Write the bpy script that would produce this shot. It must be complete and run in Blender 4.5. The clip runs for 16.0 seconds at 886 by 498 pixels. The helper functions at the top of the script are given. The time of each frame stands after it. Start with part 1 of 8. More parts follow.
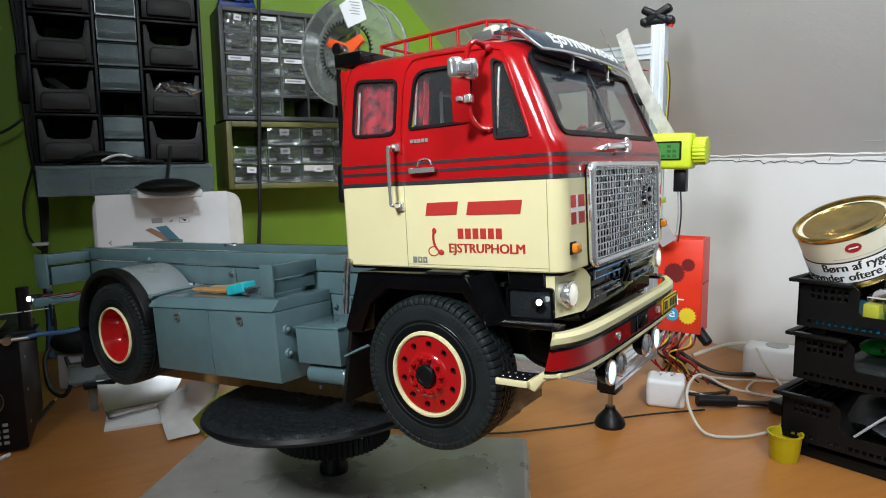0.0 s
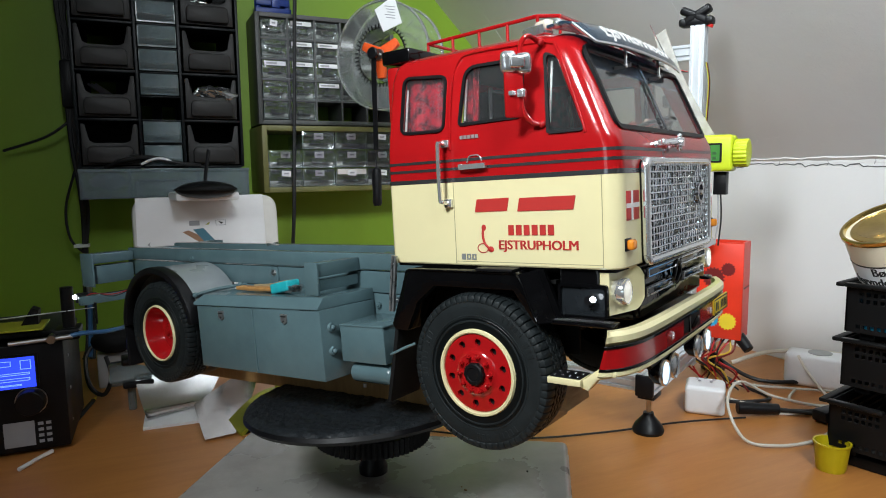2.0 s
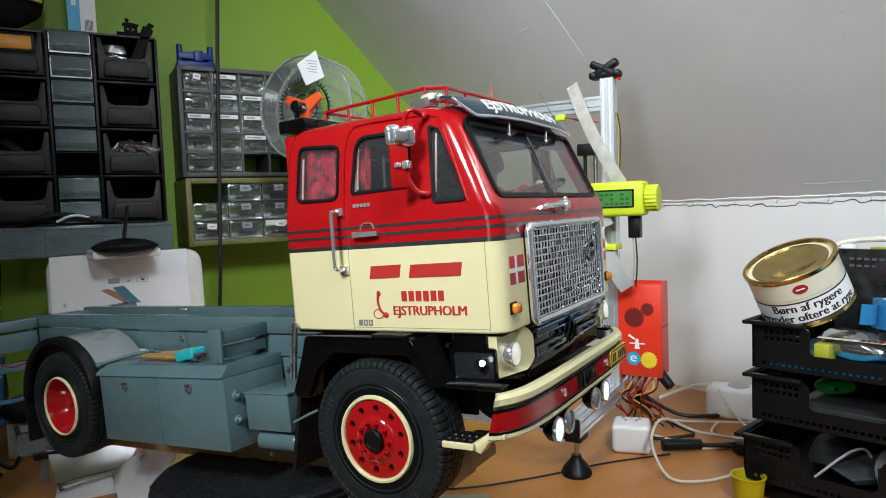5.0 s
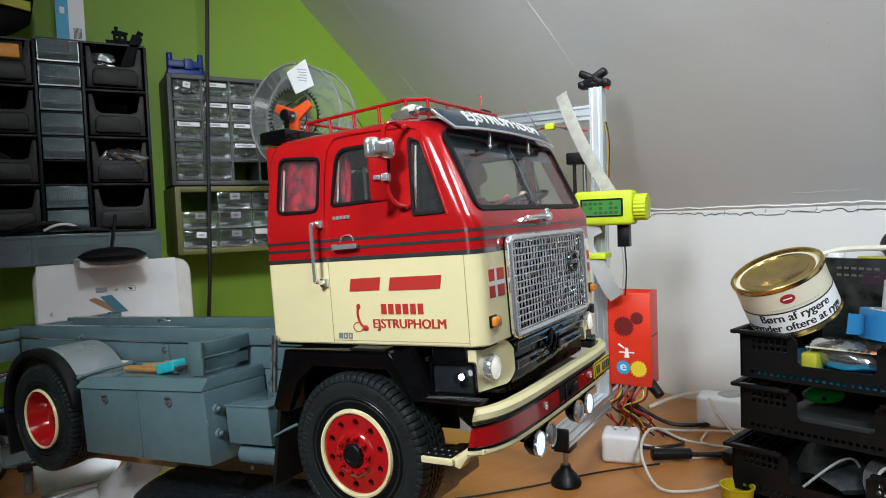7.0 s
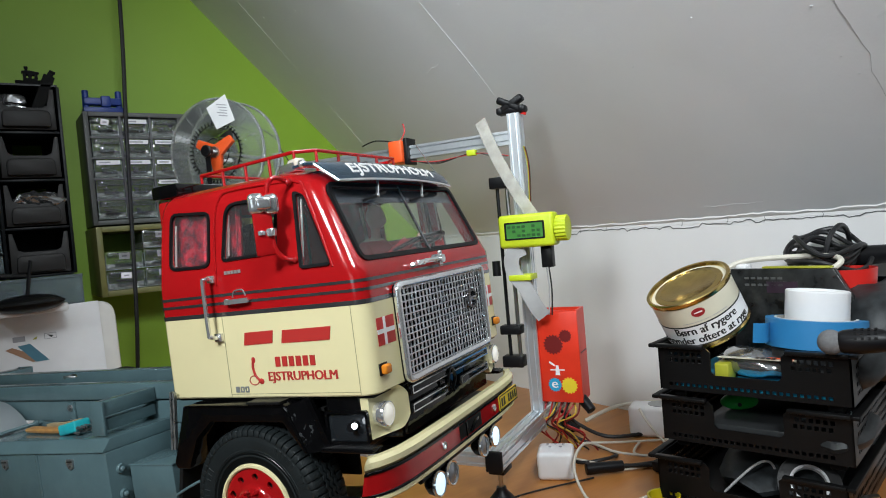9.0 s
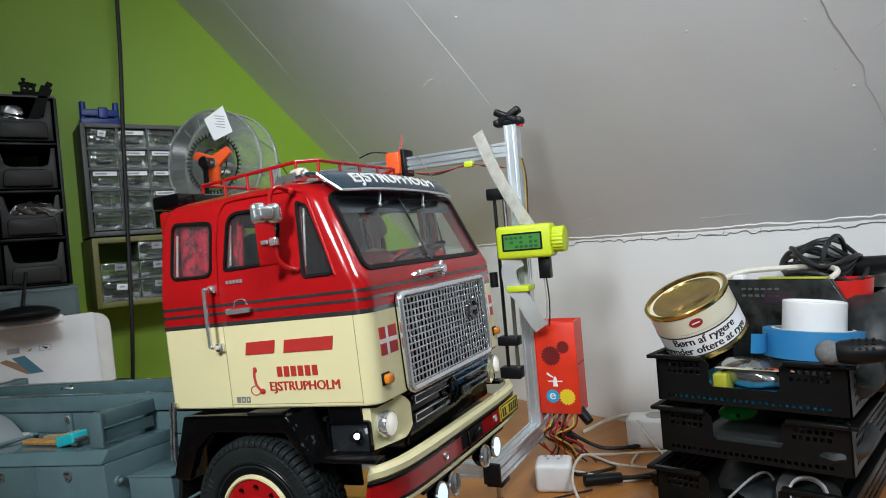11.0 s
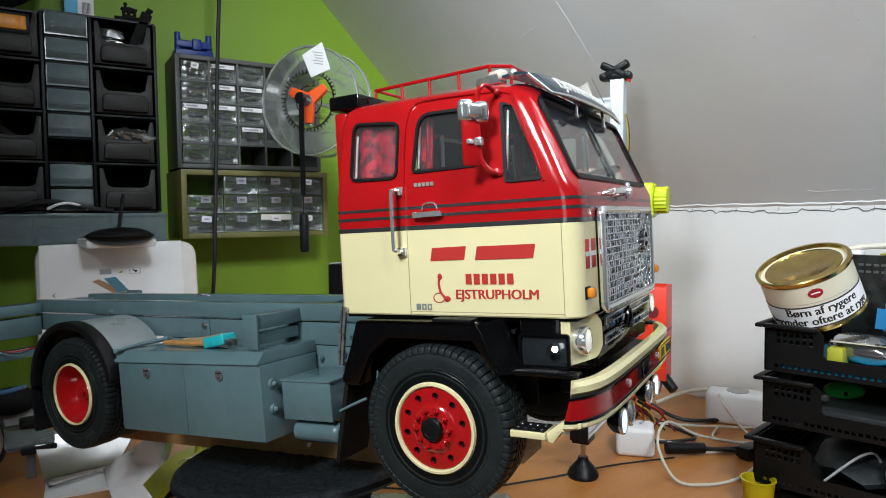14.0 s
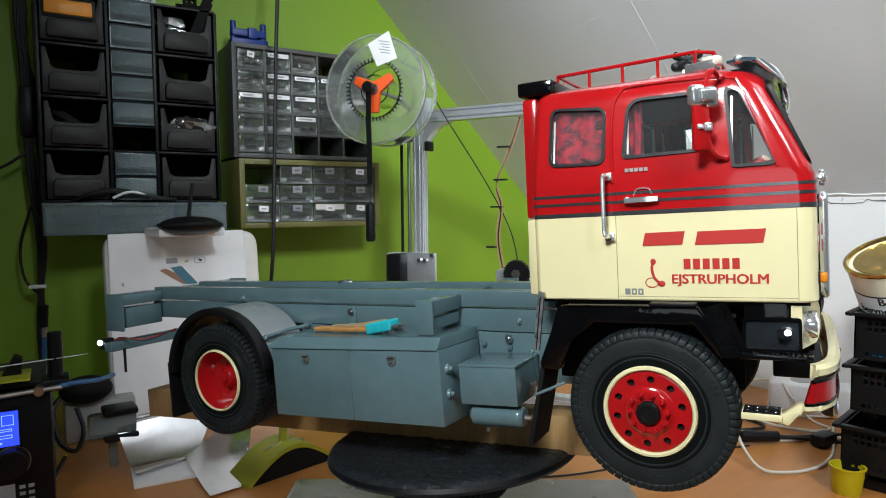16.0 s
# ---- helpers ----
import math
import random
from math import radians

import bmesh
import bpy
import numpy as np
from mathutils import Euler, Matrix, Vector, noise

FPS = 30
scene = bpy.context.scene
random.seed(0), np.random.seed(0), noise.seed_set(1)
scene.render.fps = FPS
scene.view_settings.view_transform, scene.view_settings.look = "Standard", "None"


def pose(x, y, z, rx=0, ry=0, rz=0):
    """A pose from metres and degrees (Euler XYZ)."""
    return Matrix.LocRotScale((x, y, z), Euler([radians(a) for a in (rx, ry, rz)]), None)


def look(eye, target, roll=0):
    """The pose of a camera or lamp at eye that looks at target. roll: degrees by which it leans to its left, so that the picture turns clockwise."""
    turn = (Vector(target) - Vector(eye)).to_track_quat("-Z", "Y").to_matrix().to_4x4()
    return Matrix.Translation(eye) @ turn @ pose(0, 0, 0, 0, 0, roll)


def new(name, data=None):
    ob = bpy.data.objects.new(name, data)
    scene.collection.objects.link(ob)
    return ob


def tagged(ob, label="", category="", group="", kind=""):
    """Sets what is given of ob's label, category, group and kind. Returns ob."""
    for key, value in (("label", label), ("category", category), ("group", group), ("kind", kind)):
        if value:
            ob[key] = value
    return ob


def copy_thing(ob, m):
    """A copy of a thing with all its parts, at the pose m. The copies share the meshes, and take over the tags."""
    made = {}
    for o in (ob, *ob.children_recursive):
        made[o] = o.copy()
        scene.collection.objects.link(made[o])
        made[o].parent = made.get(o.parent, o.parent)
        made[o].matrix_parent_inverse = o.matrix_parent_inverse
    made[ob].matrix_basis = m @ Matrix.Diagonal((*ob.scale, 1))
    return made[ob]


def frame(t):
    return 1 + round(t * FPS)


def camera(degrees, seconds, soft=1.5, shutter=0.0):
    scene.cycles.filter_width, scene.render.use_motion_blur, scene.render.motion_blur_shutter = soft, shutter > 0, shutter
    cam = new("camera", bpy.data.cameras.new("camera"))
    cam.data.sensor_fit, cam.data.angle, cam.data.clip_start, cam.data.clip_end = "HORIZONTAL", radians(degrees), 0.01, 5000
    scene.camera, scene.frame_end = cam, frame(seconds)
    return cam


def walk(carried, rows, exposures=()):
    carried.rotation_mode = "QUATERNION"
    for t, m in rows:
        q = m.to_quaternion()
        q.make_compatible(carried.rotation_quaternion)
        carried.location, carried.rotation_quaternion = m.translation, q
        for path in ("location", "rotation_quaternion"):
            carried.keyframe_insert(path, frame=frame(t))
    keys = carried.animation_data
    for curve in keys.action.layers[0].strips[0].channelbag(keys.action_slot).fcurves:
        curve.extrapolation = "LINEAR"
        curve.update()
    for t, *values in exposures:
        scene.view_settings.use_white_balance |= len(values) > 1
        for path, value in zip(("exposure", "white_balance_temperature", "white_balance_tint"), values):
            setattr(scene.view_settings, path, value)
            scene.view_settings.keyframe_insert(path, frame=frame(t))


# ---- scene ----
cam = camera(68.1, 16.0, 1.0)
METRES, EYE, TILT, LEAN, TURN = 0.33, 1.118, -7.4, 0.7, -27.5
ROWS = [
    (0.0, 0.0, 0.0, 0.0, 0.0, -0.0, -0.0),
    (0.5, -0.0062, 0.0013, -0.0022, 0.83, 0.18, 0.07),
    (1.0, -0.0226, 0.0065, -0.0098, 1.53, 0.3, -0.26),
    (1.5, -0.0227, 0.0042, -0.0095, 2.03, 0.45, -0.29),
    (2.0, -0.0397, 0.0096, -0.0164, 2.3, 0.55, -0.28),
    (2.5, -0.0336, 0.0292, -0.0195, 1.64, 0.73, -0.79),
    (3.0, 0.0213, 0.0028, 0.0108, -0.72, 1.7, 0.0),
    (3.5, 0.0429, -0.0079, 0.0223, -1.84, 2.67, 1.2),
    (4.0, 0.0482, -0.0133, 0.0258, -2.21, 3.25, 1.81),
    (6.5, 0.0453, -0.0138, 0.0273, -2.86, 4.44, 1.61),
    (7.0, 0.0718, -0.0084, 0.0357, -2.97, 4.56, 1.88),
    (7.5, 0.1016, -0.0132, 0.0466, -4.31, 4.7, 2.67),
    (8.0, 0.1229, -0.0187, 0.0549, -5.57, 4.87, 3.54),
    (8.5, 0.1461, -0.0332, 0.0664, -6.36, 5.21, 4.03),
    (9.0, 0.1729, -0.0486, 0.0774, -7.15, 5.81, 5.25),
    (11.5, 0.1536, -0.0468, 0.0725, -7.65, 6.84, 5.26),
    (12.0, 0.1472, -0.0436, 0.0705, -7.49, 6.83, 5.03),
    (12.5, 0.1339, -0.0346, 0.0637, -7.23, 6.58, 4.52),
    (13.0, 0.0865, -0.0142, 0.0421, -6.29, 5.82, 3.25),
    (13.5, 0.0283, 0.0108, 0.0216, -4.79, 4.69, 2.36),
    (14.0, -0.1017, 0.0419, -0.0069, -4.8, 4.42, 0.55),
    (14.5, -0.228, 0.0765, -0.011, -5.62, 4.25, -0.4),
    (15.0, -0.3345, 0.074, -0.0224, -5.83, 4.08, 0.24),
    (15.5, -0.4294, 0.0722, -0.0161, -5.61, 3.9, 0.57),
    (16.0, -0.4648, 0.0681, -0.0159, -5.11, 3.71, 0.47),
]
walk(cam, [(t, pose(0, 0, EYE, TILT, LEAN, TURN) @ pose(METRES * x, METRES * y, METRES * z, 90 + pitch, roll, yaw)) for t, x, y, z, yaw, pitch, roll in ROWS],
     [(0.0, -0.14), (3.0, -0.16), (4.0, -0.20), (7.0, -0.28), (9.0, -0.38), (11.5, -0.42), (13.0, -0.30), (14.5, -0.15), (15.5, -0.13), (16.0, -0.07)])


# ---- world and light ----
world = bpy.data.worlds.new("world")
scene.world = world
world.use_nodes = True
world.node_tree.nodes["Background"].inputs[0].default_value = (0.9, 0.95, 1.0, 1)
world.node_tree.nodes["Background"].inputs[1].default_value = 0.1


def area_lamp(name, eye, target, sx, sy, watts, colour):
    data = bpy.data.lights.new(name, "AREA")
    data.shape, data.size, data.size_y, data.energy, data.color = "RECTANGLE", sx, sy, watts, colour
    ob = new(name, data)
    ob.matrix_basis = look(eye, target)
    return ob


# Unseen key lamp, its place chosen from cab highlights; the fixture is made up.
hanging = area_lamp("hanging_lamp", (0.08, -0.45, 1.86), (0.98, 0.74, 1.48), 0.24, 0.24, 8.6, (0.88, 0.96, 1.0))
hanging.data.spread = radians(90)
# Added lamp, no source known: brightens the truck's lens side in a narrow beam.
side_fill = area_lamp("bench_lamp", (-0.50, 0.0, 1.66), (0.32, 0.34, 1.04), 0.2, 0.2, 2.8, (0.91, 0.97, 1.0))
side_fill.data.spread = radians(90)
# Unseen window light from the left, assumed; its wall and size are made up.
area_lamp("window_daylight", (-2.24, -1.5, 1.5), (0.3, 0.3, 1.2), 1.1, 0.9, 4.0, (0.82, 0.94, 1.0))
slope_lamp = area_lamp("ceiling_lamp", (0.22, 0.62, 1.86), (0.84, 0.98, 1.36), 0.12, 0.30, 2.6, (0.86, 0.955, 1.0))
slope_lamp.data.spread = radians(108)
scene.view_settings.exposure = 0.0


# ---- materials ----
def nodes_of(name):
    m = bpy.data.materials.new(name)
    m.use_nodes = True
    nt = m.node_tree
    return m, nt, nt.nodes["Principled BSDF"]


def noise_tex(nt, scale, detail=4.0, rough=0.55, vec=None, stretch=None):
    n = nt.nodes.new("ShaderNodeTexNoise")
    n.inputs["Scale"].default_value, n.inputs["Detail"].default_value, n.inputs["Roughness"].default_value = scale, detail, rough
    geo = nt.nodes.new("ShaderNodeNewGeometry")
    src = geo.outputs["Position"]
    if stretch:
        mp = nt.nodes.new("ShaderNodeMapping")
        mp.inputs["Scale"].default_value = stretch
        nt.links.new(src, mp.inputs["Vector"])
        src = mp.outputs["Vector"]
    nt.links.new(src, n.inputs["Vector"])
    return n


def mat(name, col, rough=0.5, metal=0.0, var=0.12, scale=25.0, bump=0.08, bscale=500.0, coat=0.0, spec=0.5,
        trans=0.0, ior=1.45, emit=None, power=0.0, dirt=0.0, dirt_col=(0.1, 0.09, 0.08), rvar=0.12, stretch=None, island=0.0, alpha=1.0, deep=0.0006):
    """A surface with variation at two scales: broad tone, fine relief, and optional dirt."""
    m, nt, p = nodes_of(name)
    p.inputs["Metallic"].default_value = metal
    p.inputs["Specular IOR Level"].default_value = spec
    p.inputs["IOR"].default_value = ior
    p.inputs["Transmission Weight"].default_value = trans
    p.inputs["Coat Weight"].default_value = coat
    p.inputs["Coat Roughness"].default_value = 0.06
    p.inputs["Alpha"].default_value = alpha
    if emit:
        p.inputs["Emission Color"].default_value = (*emit, 1)
        p.inputs["Emission Strength"].default_value = power
    n1 = noise_tex(nt, scale, 5.0, 0.6, stretch=stretch)
    ramp = nt.nodes.new("ShaderNodeMapRange")
    ramp.inputs["From Min"].default_value, ramp.inputs["From Max"].default_value = 0.3, 0.7
    ramp.inputs["To Min"].default_value, ramp.inputs["To Max"].default_value = 1 - var, 1 + var
    nt.links.new(n1.outputs["Fac"], ramp.inputs["Value"])
    hsv = nt.nodes.new("ShaderNodeHueSaturation")
    hsv.inputs["Color"].default_value = (*col, 1)
    val = ramp.outputs["Result"]
    if island:
        info = nt.nodes.new("ShaderNodeObjectInfo")
        mr = nt.nodes.new("ShaderNodeMapRange")
        mr.inputs["To Min"].default_value, mr.inputs["To Max"].default_value = 1 - island, 1 + island
        nt.links.new(info.outputs["Random"], mr.inputs["Value"])
        mul = nt.nodes.new("ShaderNodeMath")
        mul.operation = "MULTIPLY"
        nt.links.new(val, mul.inputs[0])
        nt.links.new(mr.outputs["Result"], mul.inputs[1])
        val = mul.outputs[0]
    nt.links.new(val, hsv.inputs["Value"])
    colour = hsv.outputs["Color"]
    if dirt:
        n3 = noise_tex(nt, scale * 0.35, 8.0, 0.7)
        dm = nt.nodes.new("ShaderNodeMapRange")
        dm.inputs["From Min"].default_value, dm.inputs["From Max"].default_value = 0.52, 0.75
        dm.inputs["To Max"].default_value = dirt
        nt.links.new(n3.outputs["Fac"], dm.inputs["Value"])
        mix = nt.nodes.new("ShaderNodeMix")
        mix.data_type = "RGBA"
        nt.links.new(dm.outputs["Result"], mix.inputs["Factor"])
        nt.links.new(colour, mix.inputs["A"])
        mix.inputs["B"].default_value = (*dirt_col, 1)
        colour = mix.outputs["Result"]
    nt.links.new(colour, p.inputs["Base Color"])
    n2 = noise_tex(nt, bscale, 3.0, 0.5, stretch=stretch)
    rr = nt.nodes.new("ShaderNodeMapRange")
    rr.inputs["To Min"].default_value, rr.inputs["To Max"].default_value = max(0.0, rough * (1 - rvar)), min(1.0, rough * (1 + rvar))
    nt.links.new(n1.outputs["Fac"], rr.inputs["Value"])
    nt.links.new(rr.outputs["Result"], p.inputs["Roughness"])
    if bump:
        b = nt.nodes.new("ShaderNodeBump")
        b.inputs["Strength"].default_value = bump
        b.inputs["Distance"].default_value = deep
        nt.links.new(n2.outputs["Fac"], b.inputs["Height"])
        nt.links.new(b.outputs["Normal"], p.inputs["Normal"])
    return m


def wood_mat(name, light, dark, stretch, scale=6.0, rough=0.35, contrast=1.0):
    m, nt, p = nodes_of(name)
    n = noise_tex(nt, scale, 8.0, 0.65, stretch=stretch)
    fine = noise_tex(nt, scale * 9, 4.0, 0.6, stretch=stretch)
    add = nt.nodes.new("ShaderNodeMath")
    add.operation = "MULTIPLY_ADD"
    add.inputs[1].default_value = 0.35
    nt.links.new(fine.outputs["Fac"], add.inputs[0])
    nt.links.new(n.outputs["Fac"], add.inputs[2])
    mr = nt.nodes.new("ShaderNodeMapRange")
    mr.inputs["From Min"].default_value, mr.inputs["From Max"].default_value = 0.5, 0.5 + 0.4 / contrast
    nt.links.new(add.outputs[0], mr.inputs["Value"])
    mix = nt.nodes.new("ShaderNodeMix")
    mix.data_type = "RGBA"
    mix.inputs["A"].default_value, mix.inputs["B"].default_value = (*light, 1), (*dark, 1)
    nt.links.new(mr.outputs["Result"], mix.inputs["Factor"])
    nt.links.new(mix.outputs["Result"], p.inputs["Base Color"])
    p.inputs["Roughness"].default_value = rough
    b = nt.nodes.new("ShaderNodeBump")
    b.inputs["Strength"].default_value, b.inputs["Distance"].default_value = 0.08, 0.0004
    nt.links.new(fine.outputs["Fac"], b.inputs["Height"])
    nt.links.new(b.outputs["Normal"], p.inputs["Normal"])
    return m


def plaster_mat(name, col, rough=0.6, bump=0.5, lump=9.0, grain=0.7, size=110.0):
    """Painted rough plaster with broad waves and fine grain."""
    m, nt, p = nodes_of(name)
    n1 = noise_tex(nt, 2.5, 4.0, 0.6)
    n2 = noise_tex(nt, lump, 6.0, 0.6)
    n3 = noise_tex(nt, size, 3.0, 0.55)
    mr = nt.nodes.new("ShaderNodeMapRange")
    mr.inputs["To Min"].default_value, mr.inputs["To Max"].default_value = 0.9, 1.08
    nt.links.new(n1.outputs["Fac"], mr.inputs["Value"])
    hsv = nt.nodes.new("ShaderNodeHueSaturation")
    hsv.inputs["Color"].default_value = (*col, 1)
    nt.links.new(mr.outputs["Result"], hsv.inputs["Value"])
    nt.links.new(hsv.outputs["Color"], p.inputs["Base Color"])
    p.inputs["Roughness"].default_value = rough
    b1 = nt.nodes.new("ShaderNodeBump")
    b1.inputs["Strength"].default_value, b1.inputs["Distance"].default_value = bump, 0.012
    nt.links.new(n2.outputs["Fac"], b1.inputs["Height"])
    b2 = nt.nodes.new("ShaderNodeBump")
    b2.inputs["Strength"].default_value, b2.inputs["Distance"].default_value = bump * grain, 0.0015
    nt.links.new(n3.outputs["Fac"], b2.inputs["Height"])
    nt.links.new(b1.outputs["Normal"], b2.inputs["Normal"])
    nt.links.new(b2.outputs["Normal"], p.inputs["Normal"])
    return m


M = {}
M["green_wall"] = plaster_mat("green_wall_paint", (0.21, 0.36, 0.018), 0.55, 0.12, 5.0)
M["white_wall"] = plaster_mat("white_wall_paint", (0.70, 0.685, 0.685), 0.6, 0.15, 6.0)
M["slope"] = plaster_mat("grey_slope_paint", (0.72, 0.728, 0.755), 0.42, 0.20, 7.0, 0.8, 300.0)
M["dull_wall"] = plaster_mat("dull_wall_paint", (0.32, 0.31, 0.30), 0.7, 0.1, 6.0)
M["floor"] = wood_mat("floor_boards", (0.30, 0.19, 0.10), (0.18, 0.10, 0.05), (1, 12, 1))
M["desk"] = wood_mat("desk_laminate", (0.52, 0.215, 0.055), (0.40, 0.145, 0.030), (3, 22, 3), 2.2, 0.38, 0.7)
M["pine"] = wood_mat("pine", (0.42, 0.255, 0.098), (0.28, 0.15, 0.05), (3, 30, 3), 6.0, 0.6)
M["pale_wood"] = wood_mat("pale_wood", (0.52, 0.40, 0.23), (0.36, 0.25, 0.13), (10, 10, 60), 5.0, 0.7)
M["stick_wood"] = wood_mat("stick_wood", (0.55, 0.28, 0.09), (0.40, 0.18, 0.05), (40, 40, 40), 4.0, 0.45)
M["red"] = mat("red_enamel", (0.42, 0.008, 0.010), 0.16, var=0.06, scale=30, bump=0.16, bscale=110, coat=0.8)
M["cream"] = mat("cream_enamel", (0.82, 0.74, 0.43), 0.22, var=0.03, scale=20, bump=0.05, bscale=150, coat=0.4)
M["grey"] = mat("grey_blue_enamel", (0.104, 0.172, 0.190), 0.24, var=0.10, scale=30, bump=0.25, bscale=130, coat=0.55, rvar=0.3, deep=0.0009)
M["grey_light"] = mat("grey_mudguard_enamel", (0.24, 0.27, 0.28), 0.28, var=0.05, scale=30, bump=0.05, coat=0.2)
M["black_gloss"] = mat("black_gloss_enamel", (0.003, 0.003, 0.0035), 0.08, var=0.2, scale=60, bump=0.4, bscale=80, spec=0.5, deep=0.0010)
M["foam_grey"] = mat("grey_foam", (0.16, 0.16, 0.165), 0.85, var=0.2, scale=200, bump=0.5, bscale=900)
M["mesh_chrome"] = mat("crimped_chrome", (0.84, 0.88, 0.92), 0.10, 1.0, var=0.1, bump=0.3, bscale=900, rvar=0.5)
M["black_wing"] = mat("lumpy_black_enamel", (0.003, 0.003, 0.0035), 0.07, var=0.2, scale=60, bump=0.8, bscale=75, spec=0.6, deep=0.0028)
M["worn_silver"] = mat("worn_silver", (0.36, 0.38, 0.39), 0.3, 0.75, var=0.45, scale=150, bump=0.4, bscale=200, rvar=0.6)
M["black"] = mat("black_plastic", (0.006, 0.006, 0.007), 0.4, spec=0.3, var=0.2, scale=40, bump=0.1)
M["black_matt"] = mat("black_matt", (0.008, 0.008, 0.008), 0.75, spec=0.2, var=0.25, scale=50, bump=0.2)
M["rubber"] = mat("tyre_rubber", (0.0125, 0.0165, 0.0178), 0.5, spec=0.35, var=0.25, scale=70, bump=0.25, bscale=700, dirt=0.35, dirt_col=(0.036, 0.042, 0.043))
M["rubber_inner"] = mat("smooth_tyre_rubber", (0.004, 0.0055, 0.006), 0.3, spec=0.4, var=0.2, scale=70, bump=0.1, bscale=500)
M["chrome"] = mat("chrome", (0.90, 0.91, 0.92), 0.11, 0.82, var=0.04, bump=0.15, bscale=150, rvar=0.4)
M["chrome_rough"] = mat("foil_chrome", (0.84, 0.86, 0.88), 0.14, 0.86, var=0.1, bump=0.6, bscale=220, rvar=0.5)
M["alu"] = mat("aluminium", (0.80, 0.84, 0.88), 0.32, 0.82, var=0.04, scale=60, bump=0.02, stretch=(1, 1, 0.05))
M["alu_sheet"] = mat("aluminium_sheet", (0.72, 0.71, 0.70), 0.17, 1.0, var=0.14, scale=30, bump=0.35, bscale=45, rvar=0.6)
M["steel"] = mat("steel", (0.5, 0.5, 0.51), 0.3, 1.0, var=0.1)
M["glass"] = mat("clear_glass", (0.90, 0.94, 0.95), 0.02, trans=0.985, ior=1.36, var=0.0, bump=0.0, rvar=0.0)
M["clear_plastic"] = mat("clear_plastic", (0.93, 0.95, 0.95), 0.05, trans=1.0, ior=1.25, var=0.0, bump=0.05)
M["frosted"] = mat("frosted_clear_plastic", (0.90, 0.93, 0.93), 0.13, trans=0.94, ior=1.35, var=0.06, bump=0.3, bscale=90, spec=0.7)
M["smoky"] = mat("smoky_plastic", (0.42, 0.52, 0.55), 0.16, trans=0.72, ior=1.4, var=0.08, bump=0.2, bscale=120)
M["navy"] = mat("navy_visor", (0.05, 0.105, 0.16), 0.10, var=0.08, scale=30, bump=0.05, coat=0.4, trans=0.6, ior=1.3)
M["navy_film"] = mat("navy_sun_film", (0.008, 0.014, 0.03), 0.3, var=0.2, scale=200)
M["white_paint"] = mat("white_paint", (0.80, 0.80, 0.79), 0.35, var=0.03)
M["red_mark"] = mat("red_lettering", (0.50, 0.035, 0.03), 0.4, var=0.03, bump=0.0)
M["grey_mark"] = mat("grey_lettering", (0.22, 0.23, 0.23), 0.4, var=0.03, bump=0.0)
M["silver_mark"] = mat("silver_lettering", (0.6, 0.58, 0.55), 0.3, 0.6, var=0.03, bump=0.0)
M["black_mark"] = mat("black_lettering", (0.02, 0.02, 0.02), 0.5, var=0.03, bump=0.0)
M["foil"] = mat("dark_foil_stripe", (0.22, 0.22, 0.235), 0.16, 0.85, var=0.2, bump=0.2, bscale=80)
M["seam"] = mat("door_gap", (0.34, 0.30, 0.16), 0.6, bump=0.0)


def velvet_mat():
    """Crushed velvet: deep red, the sheen of lying pile painted as bright uneven patches."""
    m, nt, p = nodes_of("crushed_red_velvet")
    n1, n2 = noise_tex(nt, 190, 5.0, 0.65), noise_tex(nt, 1500, 4.0, 0.75, stretch=(1, 1, 0.6))
    add = nt.nodes.new("ShaderNodeMath")
    add.operation = "MULTIPLY_ADD"
    add.inputs[1].default_value = 0.7
    nt.links.new(n2.outputs["Fac"], add.inputs[0])
    nt.links.new(n1.outputs["Fac"], add.inputs[2])
    ramp = nt.nodes.new("ShaderNodeValToRGB")
    ramp.color_ramp.elements[0].position, ramp.color_ramp.elements[0].color = 0.78, (0.018, 0.001, 0.003, 1)
    ramp.color_ramp.elements[1].position, ramp.color_ramp.elements[1].color = 1.06, (0.27, 0.004, 0.014, 1)
    nt.links.new(add.outputs[0], ramp.inputs["Fac"])
    nt.links.new(ramp.outputs["Color"], p.inputs["Base Color"])
    p.inputs["Roughness"].default_value = 0.6
    p.inputs["Specular IOR Level"].default_value = 0.15
    b = nt.nodes.new("ShaderNodeBump")
    b.inputs["Strength"].default_value, b.inputs["Distance"].default_value = 0.4, 0.0006
    nt.links.new(add.outputs[0], b.inputs["Height"])
    nt.links.new(b.outputs["Normal"], p.inputs["Normal"])
    return m


M["curtain"] = velvet_mat()
M["amber"] = mat("amber_lens", (0.75, 0.24, 0.02), 0.15, var=0.08, coat=0.5)
M["yellow_plate"] = mat("yellow_plate", (0.70, 0.50, 0.03), 0.4, var=0.03)
M["led"] = mat("lit_white_led", (0.9, 0.95, 1.0), 0.3, var=0.0, bump=0.0, emit=(0.85, 0.93, 1.0), power=9.0)
M["lamp_warm"] = mat("lit_headlamp", (0.9, 0.9, 0.85), 0.15, var=0.05, bump=0.0, emit=(1.0, 0.93, 0.78), power=0.4)
M["lamp_clear"] = mat("clear_lamp_glass", (0.36, 0.38, 0.40), 0.08, 0.6, var=0.15, bump=0.3, bscale=250)
M["foam"] = mat("black_foam", (0.014, 0.017, 0.020), 0.42, var=0.9, scale=600, bump=1.0, bscale=800)
M["base_grey"] = mat("worn_grey_plastic", (0.33, 0.32, 0.30), 0.28, var=0.2, scale=14, bump=0.25, bscale=90, dirt=0.7, dirt_col=(0.15, 0.125, 0.10), rvar=0.5)
